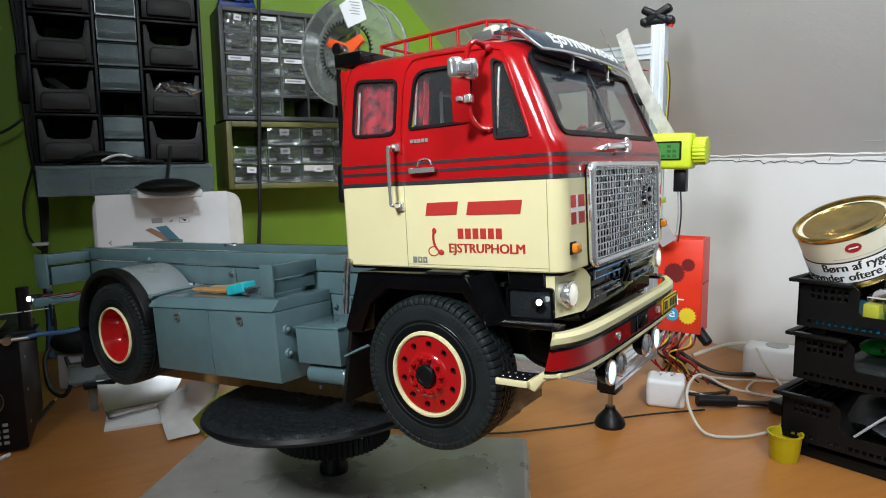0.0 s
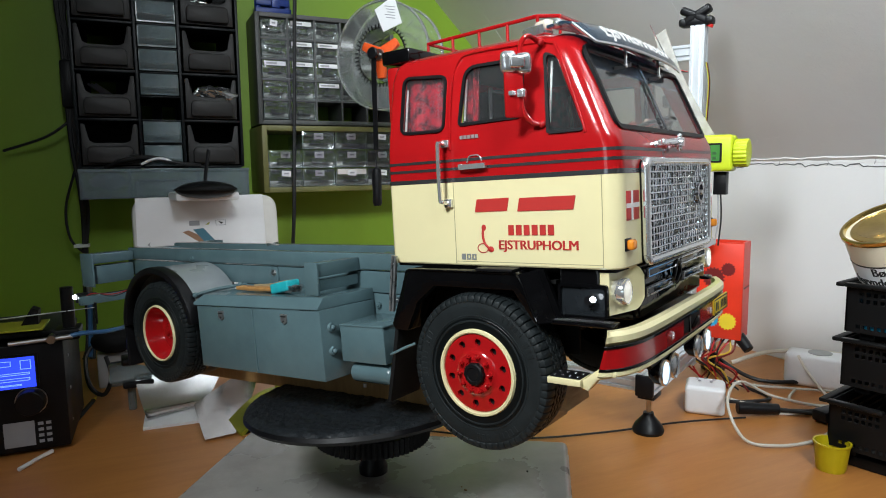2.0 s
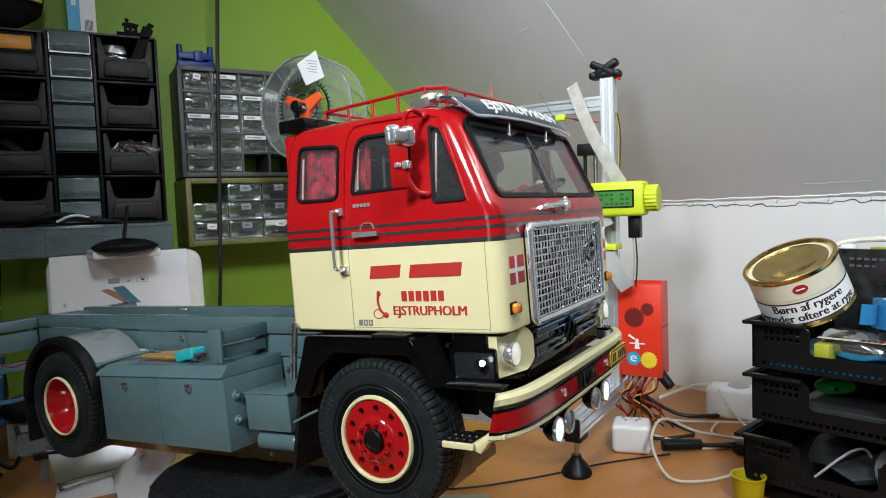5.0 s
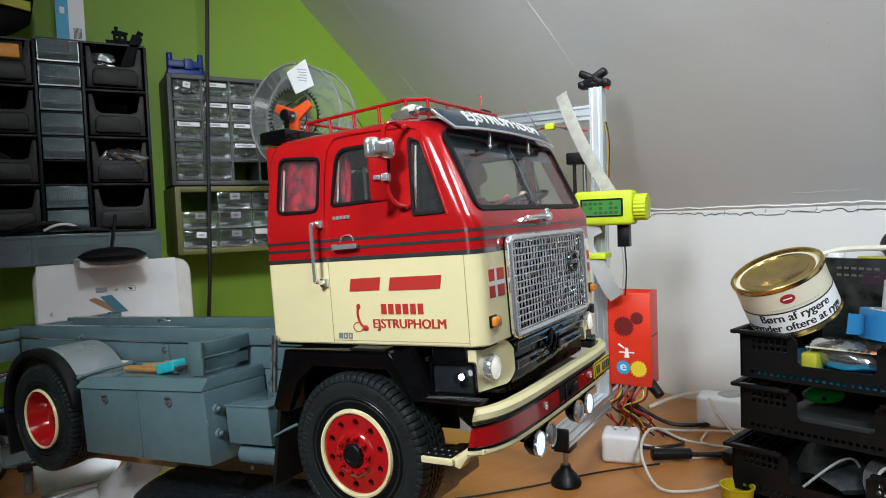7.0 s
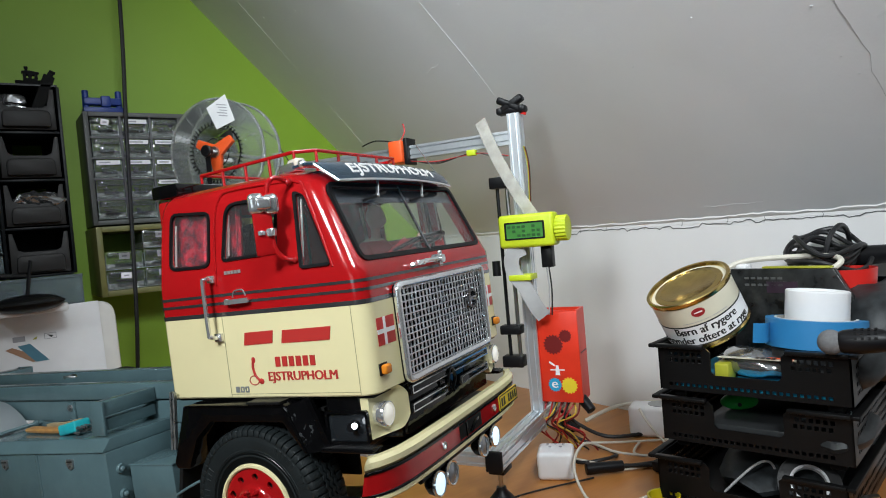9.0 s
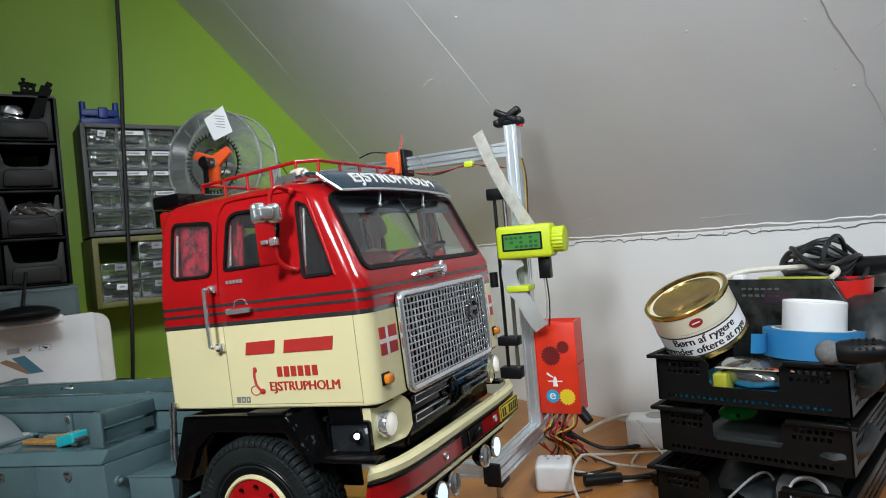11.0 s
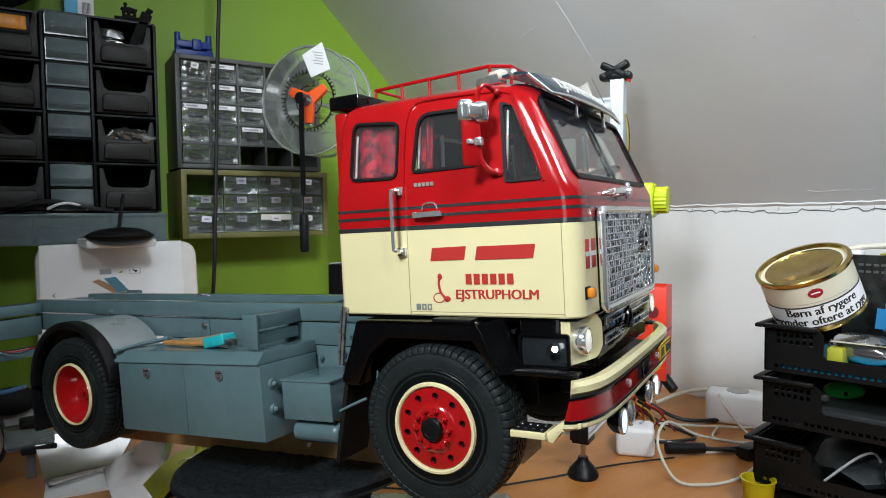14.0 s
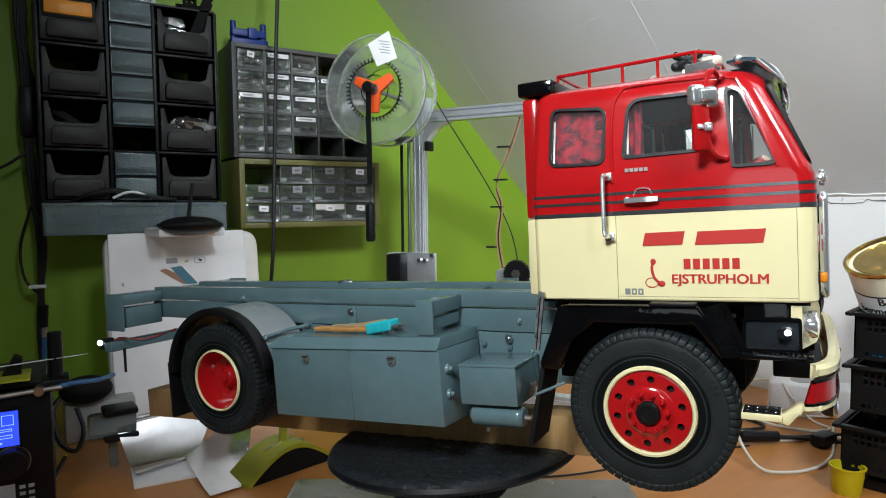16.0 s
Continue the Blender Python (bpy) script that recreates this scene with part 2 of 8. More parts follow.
M["bin_grey"] = mat("grey_bin_plastic", (0.024, 0.0225, 0.022), 0.48, spec=0.3, var=0.08, bump=0.1)
M["frame_dark"] = mat("dark_rack_plastic", (0.004, 0.006, 0.0075), 0.4, spec=0.25, var=0.1)
M["cab_grey"] = mat("grey_cabinet_plastic", (0.078, 0.080, 0.078), 0.5, var=0.08)
M["cab_olive"] = mat("olive_cabinet_plastic", (0.155, 0.148, 0.045), 0.5, var=0.08)
M["paper"] = mat("white_paper", (0.82, 0.82, 0.83), 0.7, var=0.03, bump=0.05)
M["carton"] = mat("off_white_card", (0.70, 0.68, 0.64), 0.6, var=0.05)
M["blue"] = mat("blue_print_plastic", (0.008, 0.035, 0.22), 0.4, var=0.1, bump=0.3, bscale=900)
M["orange"] = mat("orange_print_plastic", (0.80, 0.10, 0.02), 0.4, var=0.08, bump=0.2, bscale=900)
M["orange_yellow"] = mat("amber_yellow_plastic", (0.75, 0.28, 0.01), 0.4, var=0.06)
M["lime"] = mat("lime_print_plastic", (0.50, 0.60, 0.02), 0.42, var=0.08, bump=0.25, bscale=900)
M["lime_dull"] = mat("dull_lime_paint", (0.36, 0.36, 0.03), 0.4, var=0.1)
M["lcd_green"] = mat("green_lcd", (0.05, 0.17, 0.04), 0.2, var=0.1, bump=0.0, emit=(0.10, 0.5, 0.10), power=0.12)
M["lcd_blue"] = mat("blue_lcd", (0.02, 0.05, 0.5), 0.2, var=0.03, bump=0.0, emit=(0.03, 0.07, 1.0), power=1.3)
M["lcd_mark"] = mat("lcd_marks", (0.3, 0.5, 0.9), 0.4, var=0.0, bump=0.0, emit=(0.25, 0.5, 1.0), power=1.0)
M["red_box"] = mat("red_print_plastic", (0.70, 0.035, 0.012), 0.38, var=0.08, bump=0.2, bscale=900)
M["maroon"] = mat("maroon_mark", (0.16, 0.012, 0.012), 0.45, var=0.05)
M["tray_black"] = mat("black_mesh_tray_plastic", (0.006, 0.006, 0.0062), 0.35, spec=0.2, var=0.15, bump=0.1)
M["gold"] = mat("gold_tin_lacquer", (0.62, 0.46, 0.17), 0.2, 1.0, var=0.12, scale=60, bump=0.1)
M["tin_cream"] = mat("cream_tin_print", (0.66, 0.62, 0.49), 0.35, var=0.05, coat=0.2)
M["red_print_band"] = mat("red_core_print", (0.55, 0.16, 0.16), 0.5, var=0.9, scale=160)
M["tape_blue"] = mat("blue_tape", (0.025, 0.19, 0.42), 0.45, var=0.06)
M["bag_clear"] = mat("crumpled_clear_bag", (0.40, 0.41, 0.42), 0.13, 0.85, trans=0.1, ior=1.3, var=0.2, bump=1.0, bscale=70)
M["cup_yellow"] = mat("yellow_cup_plastic", (0.62, 0.50, 0.01), 0.35, trans=0.25, var=0.05)
M["green_toy"] = mat("green_plastic", (0.02, 0.45, 0.06), 0.35, var=0.06)
M["red_cup"] = mat("red_plastic", (0.60, 0.02, 0.015), 0.35, var=0.06)
M["white_plastic"] = mat("white_plastic", (0.78, 0.78, 0.79), 0.35, var=0.04, bump=0.05)
M["cable_white"] = mat("white_cable", (0.62, 0.58, 0.50), 0.5, var=0.06)
M["cable_black"] = mat("black_cable", (0.012, 0.012, 0.013), 0.45, var=0.15)
M["wire_red"] = mat("red_wire", (0.45, 0.02, 0.02), 0.5, var=0.1)
M["wire_yellow"] = mat("yellow_wire", (0.65, 0.42, 0.05), 0.5, var=0.1)
M["wire_blue"] = mat("blue_cable", (0.03, 0.12, 0.28), 0.4, var=0.1)
M["ribbon"] = mat("grey_ribbon_cable", (0.36, 0.36, 0.36), 0.5, var=0.1, bump=0.2)
M["turquoise"] = mat("turquoise_plastic", (0.02, 0.46, 0.52), 0.4, var=0.12, scale=120)
M["bristle"] = mat("grey_bristle", (0.10, 0.11, 0.11), 0.6, var=0.4, scale=300)
M["cyan_print"] = mat("cyan_card_print", (0.02, 0.34, 0.58), 0.45, var=0.04)
M["brown_print"] = mat("brown_card_print", (0.35, 0.19, 0.11), 0.6, var=0.06)
M["teal_print"] = mat("teal_card_print", (0.06, 0.19, 0.26), 0.6, var=0.06)
M["grey_print"] = mat("grey_card_print", (0.36, 0.36, 0.38), 0.6, var=0.06)
M["yellow_print"] = mat("yellow_print", (0.80, 0.60, 0.03), 0.5, var=0.04)
M["crack"] = mat("crack_shadow", (0.10, 0.10, 0.10), 0.9, var=0.2)
M["filler"] = mat("white_filler", (0.70, 0.69, 0.69), 0.8, var=0.05, bump=0.4, bscale=120)

M["lamp_dark"] = mat("dark_gloss_pane", (0.016, 0.019, 0.022), 0.1, var=0.3, scale=60, bump=0.1, coat=0.6)
M["mirror"] = mat("mirror_glass", (0.85, 0.86, 0.87), 0.03, 1.0, var=0.0, bump=0.0)
M["spot_lit"] = mat("lit_spot_glass", (0.9, 0.95, 1.0), 0.2, var=0.05, bump=0.3, bscale=300, emit=(0.50, 0.74, 1.0), power=1.5)
M["pearl"] = mat("pearl_lens", (0.80, 0.74, 0.62), 0.15, var=0.08, coat=0.6, trans=0.2)
M["ribbon_clear"] = mat("clear_ribbon", (0.80, 0.78, 0.72), 0.14, trans=0.64, ior=1.3, var=0.2, scale=80, bump=0.5, bscale=120, spec=0.8)
M["lcd_dark"] = mat("lcd_dark_marks", (0.02, 0.09, 0.02), 0.4, var=0.0, bump=0.0)
M["clear_rim"] = mat("clear_plastic_edge", (0.85, 0.87, 0.87), 0.08, trans=0.85, ior=1.4, var=0.05, bump=0.05)
M["maroon2"] = mat("dark_red_seal", (0.30, 0.015, 0.02), 0.4, var=0.05, bump=0.0)
M["dark_print"] = mat("dark_printed_card", (0.02, 0.021, 0.021), 0.25, var=0.8, scale=40, bump=0.05)
M["purple"] = mat("purple_print", (0.028, 0.014, 0.026), 0.4, var=0.2)



def doll_mat():
    """Red clothes below, plain flesh-coloured plastic above, split at the collar."""
    m, nt, p = nodes_of("doll_plastic")
    geo = nt.nodes.new("ShaderNodeNewGeometry")
    sep = nt.nodes.new("ShaderNodeSeparateXYZ")
    nt.links.new(geo.outputs["Position"], sep.inputs[0])
    gt = nt.nodes.new("ShaderNodeMath")
    gt.operation = "GREATER_THAN"
    gt.inputs[1].default_value = 1.141
    nt.links.new(sep.outputs["Z"], gt.inputs[0])
    mix = nt.nodes.new("ShaderNodeMix")
    mix.data_type = "RGBA"
    mix.inputs["A"].default_value, mix.inputs["B"].default_value = (0.35, 0.012, 0.015, 1), (0.50, 0.32, 0.24, 1)
    nt.links.new(gt.outputs[0], mix.inputs["Factor"])
    nt.links.new(mix.outputs["Result"], p.inputs["Base Color"])
    p.inputs["Roughness"].default_value = 0.55
    return m


M["doll"] = doll_mat()


# ---- building helpers ----
def box(x0, x1, y0, y1, z0, z1, bevel=0.0, seg=2):
    bm = bmesh.new()
    bmesh.ops.create_cube(bm, size=1.0)
    bmesh.ops.transform(bm, matrix=Matrix.Translation(((x0 + x1) / 2, (y0 + y1) / 2, (z0 + z1) / 2)) @ Matrix.Diagonal((abs(x1 - x0), abs(y1 - y0), abs(z1 - z0), 1)), verts=bm.verts)
    if bevel:
        bmesh.ops.bevel(bm, geom=bm.edges[:], offset=bevel, segments=seg, profile=0.5, affect="EDGES", clamp_overlap=True)
    return bm


def join(*bms):
    """One bmesh out of several."""
    out = bmesh.new()
    for b in bms:
        me = bpy.data.meshes.new("tmp")
        b.to_mesh(me)
        out.from_mesh(me)
        bpy.data.meshes.remove(me)
        b.free()
    return out


def moved(bm, m):
    bmesh.ops.transform(bm, matrix=m, verts=bm.verts)
    return bm


def axis_pose(p0, p1):
    """A pose at p0 whose z runs to p1."""
    p0, p1 = Vector(p0), Vector(p1)
    return Matrix.Translation(p0) @ (p1 - p0).to_track_quat("Z", "Y").to_matrix().to_4x4()


def lathe(profile, m=None, seg=32, closed=False, caps=True):
    """Turns (radius, height) pairs round z."""
    verts, faces = [], []
    n = len(profile)
    for r, h in profile:
        for k in range(seg):
            a = 2 * math.pi * k / seg
            verts.append((r * math.cos(a), r * math.sin(a), h))
    for i in range(n if closed else n - 1):
        j = (i + 1) % n
        for k in range(seg):
            l = (k + 1) % seg
            faces.append((i * seg + k, i * seg + l, j * seg + l, j * seg + k))
    if not closed and caps:
        if profile[0][0] > 1e-7:
            faces.append(tuple(reversed(range(seg))))
        if profile[-1][0] > 1e-7:
            faces.append(tuple(range((n - 1) * seg, n * seg)))
    me = bpy.data.meshes.new("tmp")
    me.from_pydata(verts, [], faces)
    bm = bmesh.new()
    bm.from_mesh(me)
    bpy.data.meshes.remove(me)
    bmesh.ops.remove_doubles(bm, verts=bm.verts, dist=1e-7)
    bmesh.ops.recalc_face_normals(bm, faces=bm.faces)
    return moved(bm, m) if m else bm


def cyl(p0, p1, r, r1=None, seg=20, bevel=0.0):
    h = (Vector(p1) - Vector(p0)).length
    r1 = r if r1 is None else r1
    prof = [(r, 0), (r1, h)] if not bevel else [(r - bevel, 0), (r, bevel), (r1, h - bevel), (r1 - bevel, h)]
    return lathe(prof, axis_pose(p0, p1), seg)


def ball(c, r, sx=1, sy=1, sz=1, seg=16):
    bm = bmesh.new()
    bmesh.ops.create_uvsphere(bm, u_segments=seg, v_segments=max(6, seg // 2), radius=r)
    return moved(bm, Matrix.Translation(c) @ Matrix.Diagonal((sx, sy, sz, 1)))


def smooth_path(points, steps=6):
    p = [Vector(q) for q in points]
    if len(p) < 3:
        return p
    out = []
    for i in range(len(p) - 1):
        a, b = p[max(i - 1, 0)], p[min(i + 2, len(p) - 1)]
        for k in range(steps):
            t = k / steps
            t2, t3 = t * t, t * t * t
            out.append(0.5 * (2 * p[i] + (p[i + 1] - a) * t + (2 * a - 5 * p[i] + 4 * p[i + 1] - b) * t2 + (3 * p[i] - a - 3 * p[i + 1] + b) * t3))
    return out + [p[-1]]


def sweep(points, section, smooth=True, steps=6, roll=0.0):
    """Draws a closed section (pairs) along a path."""
    path = smooth_path(points, steps) if smooth else [Vector(q) for q in points]
    verts, faces, n = [], [], len(section)
    up = None
    for i, p in enumerate(path):
        d = (path[min(i + 1, len(path) - 1)] - path[max(i - 1, 0)]).normalized()
        if up is None:
            up = Vector((0, 0, 1)) if abs(d.z) < 0.9 else Vector((0, 1, 0))
            up = Matrix.Rotation(roll, 3, d) @ up
        side = d.cross(up).normalized()
        up = side.cross(d).normalized()
        verts += [p + side * a + up * b for a, b in section]
    for i in range(len(path) - 1):
        for k in range(n):
            l = (k + 1) % n
            faces.append((i * n + k, i * n + l, (i + 1) * n + l, (i + 1) * n + k))
    faces += [tuple(reversed(range(n))), tuple(range((len(path) - 1) * n, len(path) * n))]
    me = bpy.data.meshes.new("tmp")
    me.from_pydata(verts, [], faces)
    bm = bmesh.new()
    bm.from_mesh(me)
    bpy.data.meshes.remove(me)
    bmesh.ops.recalc_face_normals(bm, faces=bm.faces)
    return bm


def tube(points, r, seg=8, smooth=True, steps=6):
    return sweep(points, [(r * math.cos(2 * math.pi * k / seg), r * math.sin(2 * math.pi * k / seg)) for k in range(seg)], smooth, steps)


def plate(outer, holes=(), depth=1.0, m=None, bevel=0.0):
    """A flat piece with holes: outline and holes in x, y; depth along z."""
    bm = bmesh.new()
    edges = []
    for loop in (outer, *holes):
        vs = [bm.verts.new((a, b, 0)) for a, b in loop]
        edges += [bm.edges.new((vs[i], vs[(i + 1) % len(vs)])) for i in range(len(vs))]
    if holes:
        bmesh.ops.triangle_fill(bm, use_beauty=True, use_dissolve=False, edges=edges)
    else:
        bm.faces.new(bm.verts[:])
    bmesh.ops.recalc_face_normals(bm, faces=bm.faces)
    r = bmesh.ops.extrude_face_region(bm, geom=bm.faces[:])
    bmesh.ops.translate(bm, vec=(0, 0, depth), verts=[v for v in r["geom"] if isinstance(v, bmesh.types.BMVert)])
    bmesh.ops.recalc_face_normals(bm, faces=bm.faces)
    if bevel and not holes:
        flat = [e for e in bm.edges if len(e.link_faces) == 2 and e.calc_face_angle(0) > 1.0]
        bmesh.ops.bevel(bm, geom=flat, offset=bevel, segments=2, profile=0.5, affect="EDGES", clamp_overlap=True)
    return moved(bm, m) if m else bm


def rounded(poly, r, seg=4):
    """Rounds the corners of an outline; r is one radius or one for each corner."""
    out, n = [], len(poly)
    for i in range(n):
        p, a, b = Vector(poly[i]), Vector(poly[i - 1]), Vector(poly[(i + 1) % n])
        ri = r[i] if isinstance(r, (list, tuple)) else r
        u, v = (a - p), (b - p)
        ang = u.angle(v)
        cut = min(ri / math.tan(ang / 2), u.length * 0.49, v.length * 0.49)
        if ri <= 0:
            out.append(tuple(p))
            continue
        s, e = p + u.normalized() * cut, p + v.normalized() * cut
        for k in range(seg + 1):
            t = k / seg
            q = (1 - t) ** 2 * s + 2 * t * (1 - t) * p + t * t * e
            out.append((q.x, q.y))
    return out


def rect(x0, x1, y0, y1):
    return [(x0, y0), (x1, y0), (x1, y1), (x0, y1)]


XZ = Matrix(((1, 0, 0, 0), (0, 0, -1, 0), (0, 1, 0, 0), (0, 0, 0, 1)))  # an outline in x, z; depth runs to -y
YZ = Matrix(((0, 0, 1, 0), (1, 0, 0, 0), (0, 1, 0, 0), (0, 0, 0, 1)))  # an outline in y, z; depth runs to +x


def finish(ob, m, angle=35):
    ob.data.materials.append(m)
    me = ob.data
    me.polygons.foreach_set("use_smooth", [True] * len(me.polygons))
    me.set_sharp_from_angle(angle=radians(angle))
    return ob


def part(name, bm, material, parent=None, label="", scale=1.0, m=None, angle=35):
    """One mesh object out of a bmesh, under a thing or a part."""
    if scale != 1.0:
        bmesh.ops.transform(bm, matrix=Matrix.Scale(scale, 4), verts=bm.verts)
    me = bpy.data.meshes.new(name)
    bm.to_mesh(me)
    bm.free()
    ob = new(name, me)
    finish(ob, material, angle)
    if parent is not None:
        ob.parent = parent
    if m is not None:
        ob.matrix_basis = m
    if label:
        ob["label"] = label
    return ob


def again(ob, m, parent=None, label=""):
    """Another object on the same mesh."""
    o = new(ob.name.split(".")[0], ob.data)
    o.parent = parent if parent is not None else ob.parent
    o.matrix_basis = m
    if label:
        o["label"] = label
    elif "label" in ob:
        o["label"] = ob["label"]
    return o


def thing(name, label, category, m=None, group="", kind=""):
    ob = new(name)
    ob.empty_display_size = 0.02
    if m is not None:
        ob.matrix_basis = m
    return tagged(ob, label, category, group, kind)


def text_bm(body, width, height, depth=0.0002, bold=0.035):
    """Raised lettering in x, y that fills width and height."""
    cu = bpy.data.curves.new("tmp", "FONT")
    cu.body, cu.extrude, cu.resolution_u, cu.offset = body, 0.001, 3, 0.0
    ob = new("tmp", cu)
    dg = bpy.context.evaluated_depsgraph_get()
    me = bpy.data.meshes.new_from_object(ob.evaluated_get(dg))
    bpy.data.objects.remove(ob)
    bpy.data.curves.remove(cu)
    bm = bmesh.new()
    bm.from_mesh(me)
    bpy.data.meshes.remove(me)
    xs, ys, zs = [v.co.x for v in bm.verts], [v.co.y for v in bm.verts], [v.co.z for v in bm.verts]
    x0, x1, y0, y1, z0, z1 = min(xs), max(xs), min(ys), max(ys), min(zs), max(zs)
    for v in bm.verts:
        v.co = Vector(((v.co.x - x0) / (x1 - x0) * width, (v.co.y - y0) / (y1 - y0) * height, (v.co.z - z0) / (z1 - z0) * depth))
    w = height * bold
    copies = [moved(bm.copy(), Matrix.Translation((dx * w, 0, 0)) @ Matrix.Diagonal((1, 1, 1 + 0.12 * k, 1))) for k, dx in enumerate((-1, 1, -0.35, 0.35), 1)]
    return join(bm, *copies) if bold else bm


def cut(bm, cutters):
    """The bmesh less the cutters."""
    me = bpy.data.meshes.new("tmp")
    bm.to_mesh(me)
    bm.free()
    ob = new("tmp", me)
    extra = []
    for c in cutters:
        cm = bpy.data.meshes.new("tmp")
        c.to_mesh(cm)
        c.free()
        co = new("tmp", cm)
        extra.append(co)
        md = ob.modifiers.new("cut", "BOOLEAN")
        md.object, md.operation, md.solver = co, "DIFFERENCE", "EXACT"
    dg = bpy.context.evaluated_depsgraph_get()
    dg.update()
    res = bpy.data.meshes.new_from_object(ob.evaluated_get(dg))
    out = bmesh.new()
    out.from_mesh(res)
    for o in (ob, *extra):
        d = o.data
        bpy.data.objects.remove(o)
        bpy.data.meshes.remove(d)
    bpy.data.meshes.remove(res)
    return out


def loft(sections, cap=True):
    """A skin over rings of equally many points."""
    verts, faces, n = [], [], len(sections[0])
    for s in sections:
        verts += [tuple(p) for p in s]
    for i in range(len(sections) - 1):
        for k in range(n):
            l = (k + 1) % n
            faces.append((i * n + k, i * n + l, (i + 1) * n + l, (i + 1) * n + k))
    if cap:
        faces += [tuple(reversed(range(n))), tuple(range((len(sections) - 1) * n, len(sections) * n))]
    me = bpy.data.meshes.new("tmp")
    me.from_pydata(verts, [], faces)
    bm = bmesh.new()
    bm.from_mesh(me)
    bpy.data.meshes.remove(me)
    bmesh.ops.recalc_face_normals(bm, faces=bm.faces)
    return bm


# ---- the room ----
DESK = 0.75
KNEE_X, GREEN_Y, KNEE_Z = 1.085, 1.53, 1.124


def slab(name, bm, material, kind="structure", label="", category=""):
    ob = part(name, bm, material)
    return tagged(ob, label, category, "", kind)


SLOPE_TOP_X = KNEE_X - (2.4 - KNEE_Z) / 1.02
slab("floor", box(-2.3, 1.3, -2.3, 1.7, -0.1, 0.0), M["floor"], label="brown boarded floor under the desk", category="floor")
slab("wall_north", box(-2.2, 1.3, GREEN_Y, GREEN_Y + 0.12, 0.0, 2.5), M["green_wall"], label="lime green painted gable wall with a faint sheen", category="wall")
slab("wall_east", box(KNEE_X, KNEE_X + 0.12, -2.2, GREEN_Y, 0.0, KNEE_Z), M["white_wall"], label="white painted low wall with a crack along its top", category="wall")
# The opening in the west wall is assumed, cut for the added daylight.
slab("wall_west", plate(rect(-2.2, GREEN_Y + 0.12, 0, 2.5), [rect(-2.1, -0.9, 1.0, 2.0)], 0.12, Matrix.Translation((-2.32, 0, 0)) @ YZ), M["dull_wall"], label="plain dull wall with an assumed window opening", category="wall")
slab("wall_south", box(-2.2, KNEE_X + 0.12, -2.32, -2.2, 0, 2.5), M["dull_wall"], label="plain dull wall", category="wall")
slab("ceiling", box(-2.2, SLOPE_TOP_X + 0.1, -2.2, GREEN_Y, 2.4, 2.5), M["dull_wall"], label="plain dull flat ceiling", category="ceiling")


def slope():
    nx, ny = 24, 60
    bm = bmesh.new()
    n = Vector((2.4 - KNEE_Z, 0, KNEE_X - SLOPE_TOP_X)).normalized()
    grid = []
    for i in range(nx + 1):
        row = []
        for j in range(ny + 1):
            t, y = i / nx, -2.2 + (GREEN_Y + 2.2) * j / ny
            p = Vector((KNEE_X + (SLOPE_TOP_X - KNEE_X) * t, y, KNEE_Z + (2.4 - KNEE_Z) * t))
            wob = noise.noise(p * 2.3) * 0.0009 + noise.noise(p * 9) * 0.0004
            row.append(bm.verts.new(p - n * wob * min(1, t * 8, (1 - t) * 8)))
        grid.append(row)
    for i in range(nx):
        for j in range(ny):
            bm.faces.new((grid[i][j], grid[i + 1][j], grid[i + 1][j + 1], grid[i][j + 1]))
    r = bmesh.ops.extrude_face_region(bm, geom=bm.faces[:])
    bmesh.ops.translate(bm, vec=n * 0.1, verts=[v for v in r["geom"] if isinstance(v, bmesh.types.BMVert)])
    bmesh.ops.recalc_face_normals(bm, faces=bm.faces)
    return bm


slab("ceiling_slope", slope(), M["slope"], label="sloping attic ceiling in grey painted rough plaster", category="ceiling")


def on_slope(t, y, lift=0.0):
    """A place t metres up the slope from its foot."""
    d = Vector((SLOPE_TOP_X - KNEE_X, 0, 2.4 - KNEE_Z)).normalized()
    n = Vector((-(2.4 - KNEE_Z), 0, -(KNEE_X - SLOPE_TOP_X))).normalized()
    return Vector((KNEE_X, y, KNEE_Z)) + d * t + n * lift


# the desk
desk = thing("desk", "orange-brown laminate workbench desk against the wall", "desk", Matrix.Translation((0.1, 0.8, 0)))
part("tabletop", box(-1.0, 0.983, -0.68, 0.728, DESK - 0.03, DESK, 0.002), M["desk"], desk)
for lx in (-0.95, 0.93):
    for ly in (-0.62, 0.68):
        part("leg", box(lx - 0.025, lx + 0.025, ly - 0.025, ly + 0.025, 0, DESK - 0.03, 0.002), M["black"], desk)

# ---- plaster wear on the slope and the low wall ----
wall_east = bpy.data.objects["wall_east"]
slope_ob = bpy.data.objects["ceiling_slope"]


def jagged(a, b, n, amp, seed):
    """Uneven values along a line, with a few steps like a torn edge."""
    rnd = random.Random(seed)
    out, level = [], 0.0
    for k in range(n + 1):
        if rnd.random() < 0.3:
            level = rnd.uniform(-amp, amp)
        out.append((a + (b - a) * k / n, level + rnd.uniform(-amp, amp) * 0.3))
    return out


def wall_ribbon(line, width, lift, thick):
    """A thin band on the low wall along (y, z) pairs."""
    secs = []
    for k, (y, z) in enumerate(line):
        w = width[k] if isinstance(width, list) else width
        secs.append([(KNEE_X - lift, y, z - w), (KNEE_X - lift, y, z + w), (KNEE_X + thick, y, z + w), (KNEE_X + thick, y, z - w)])
    return loft(secs)


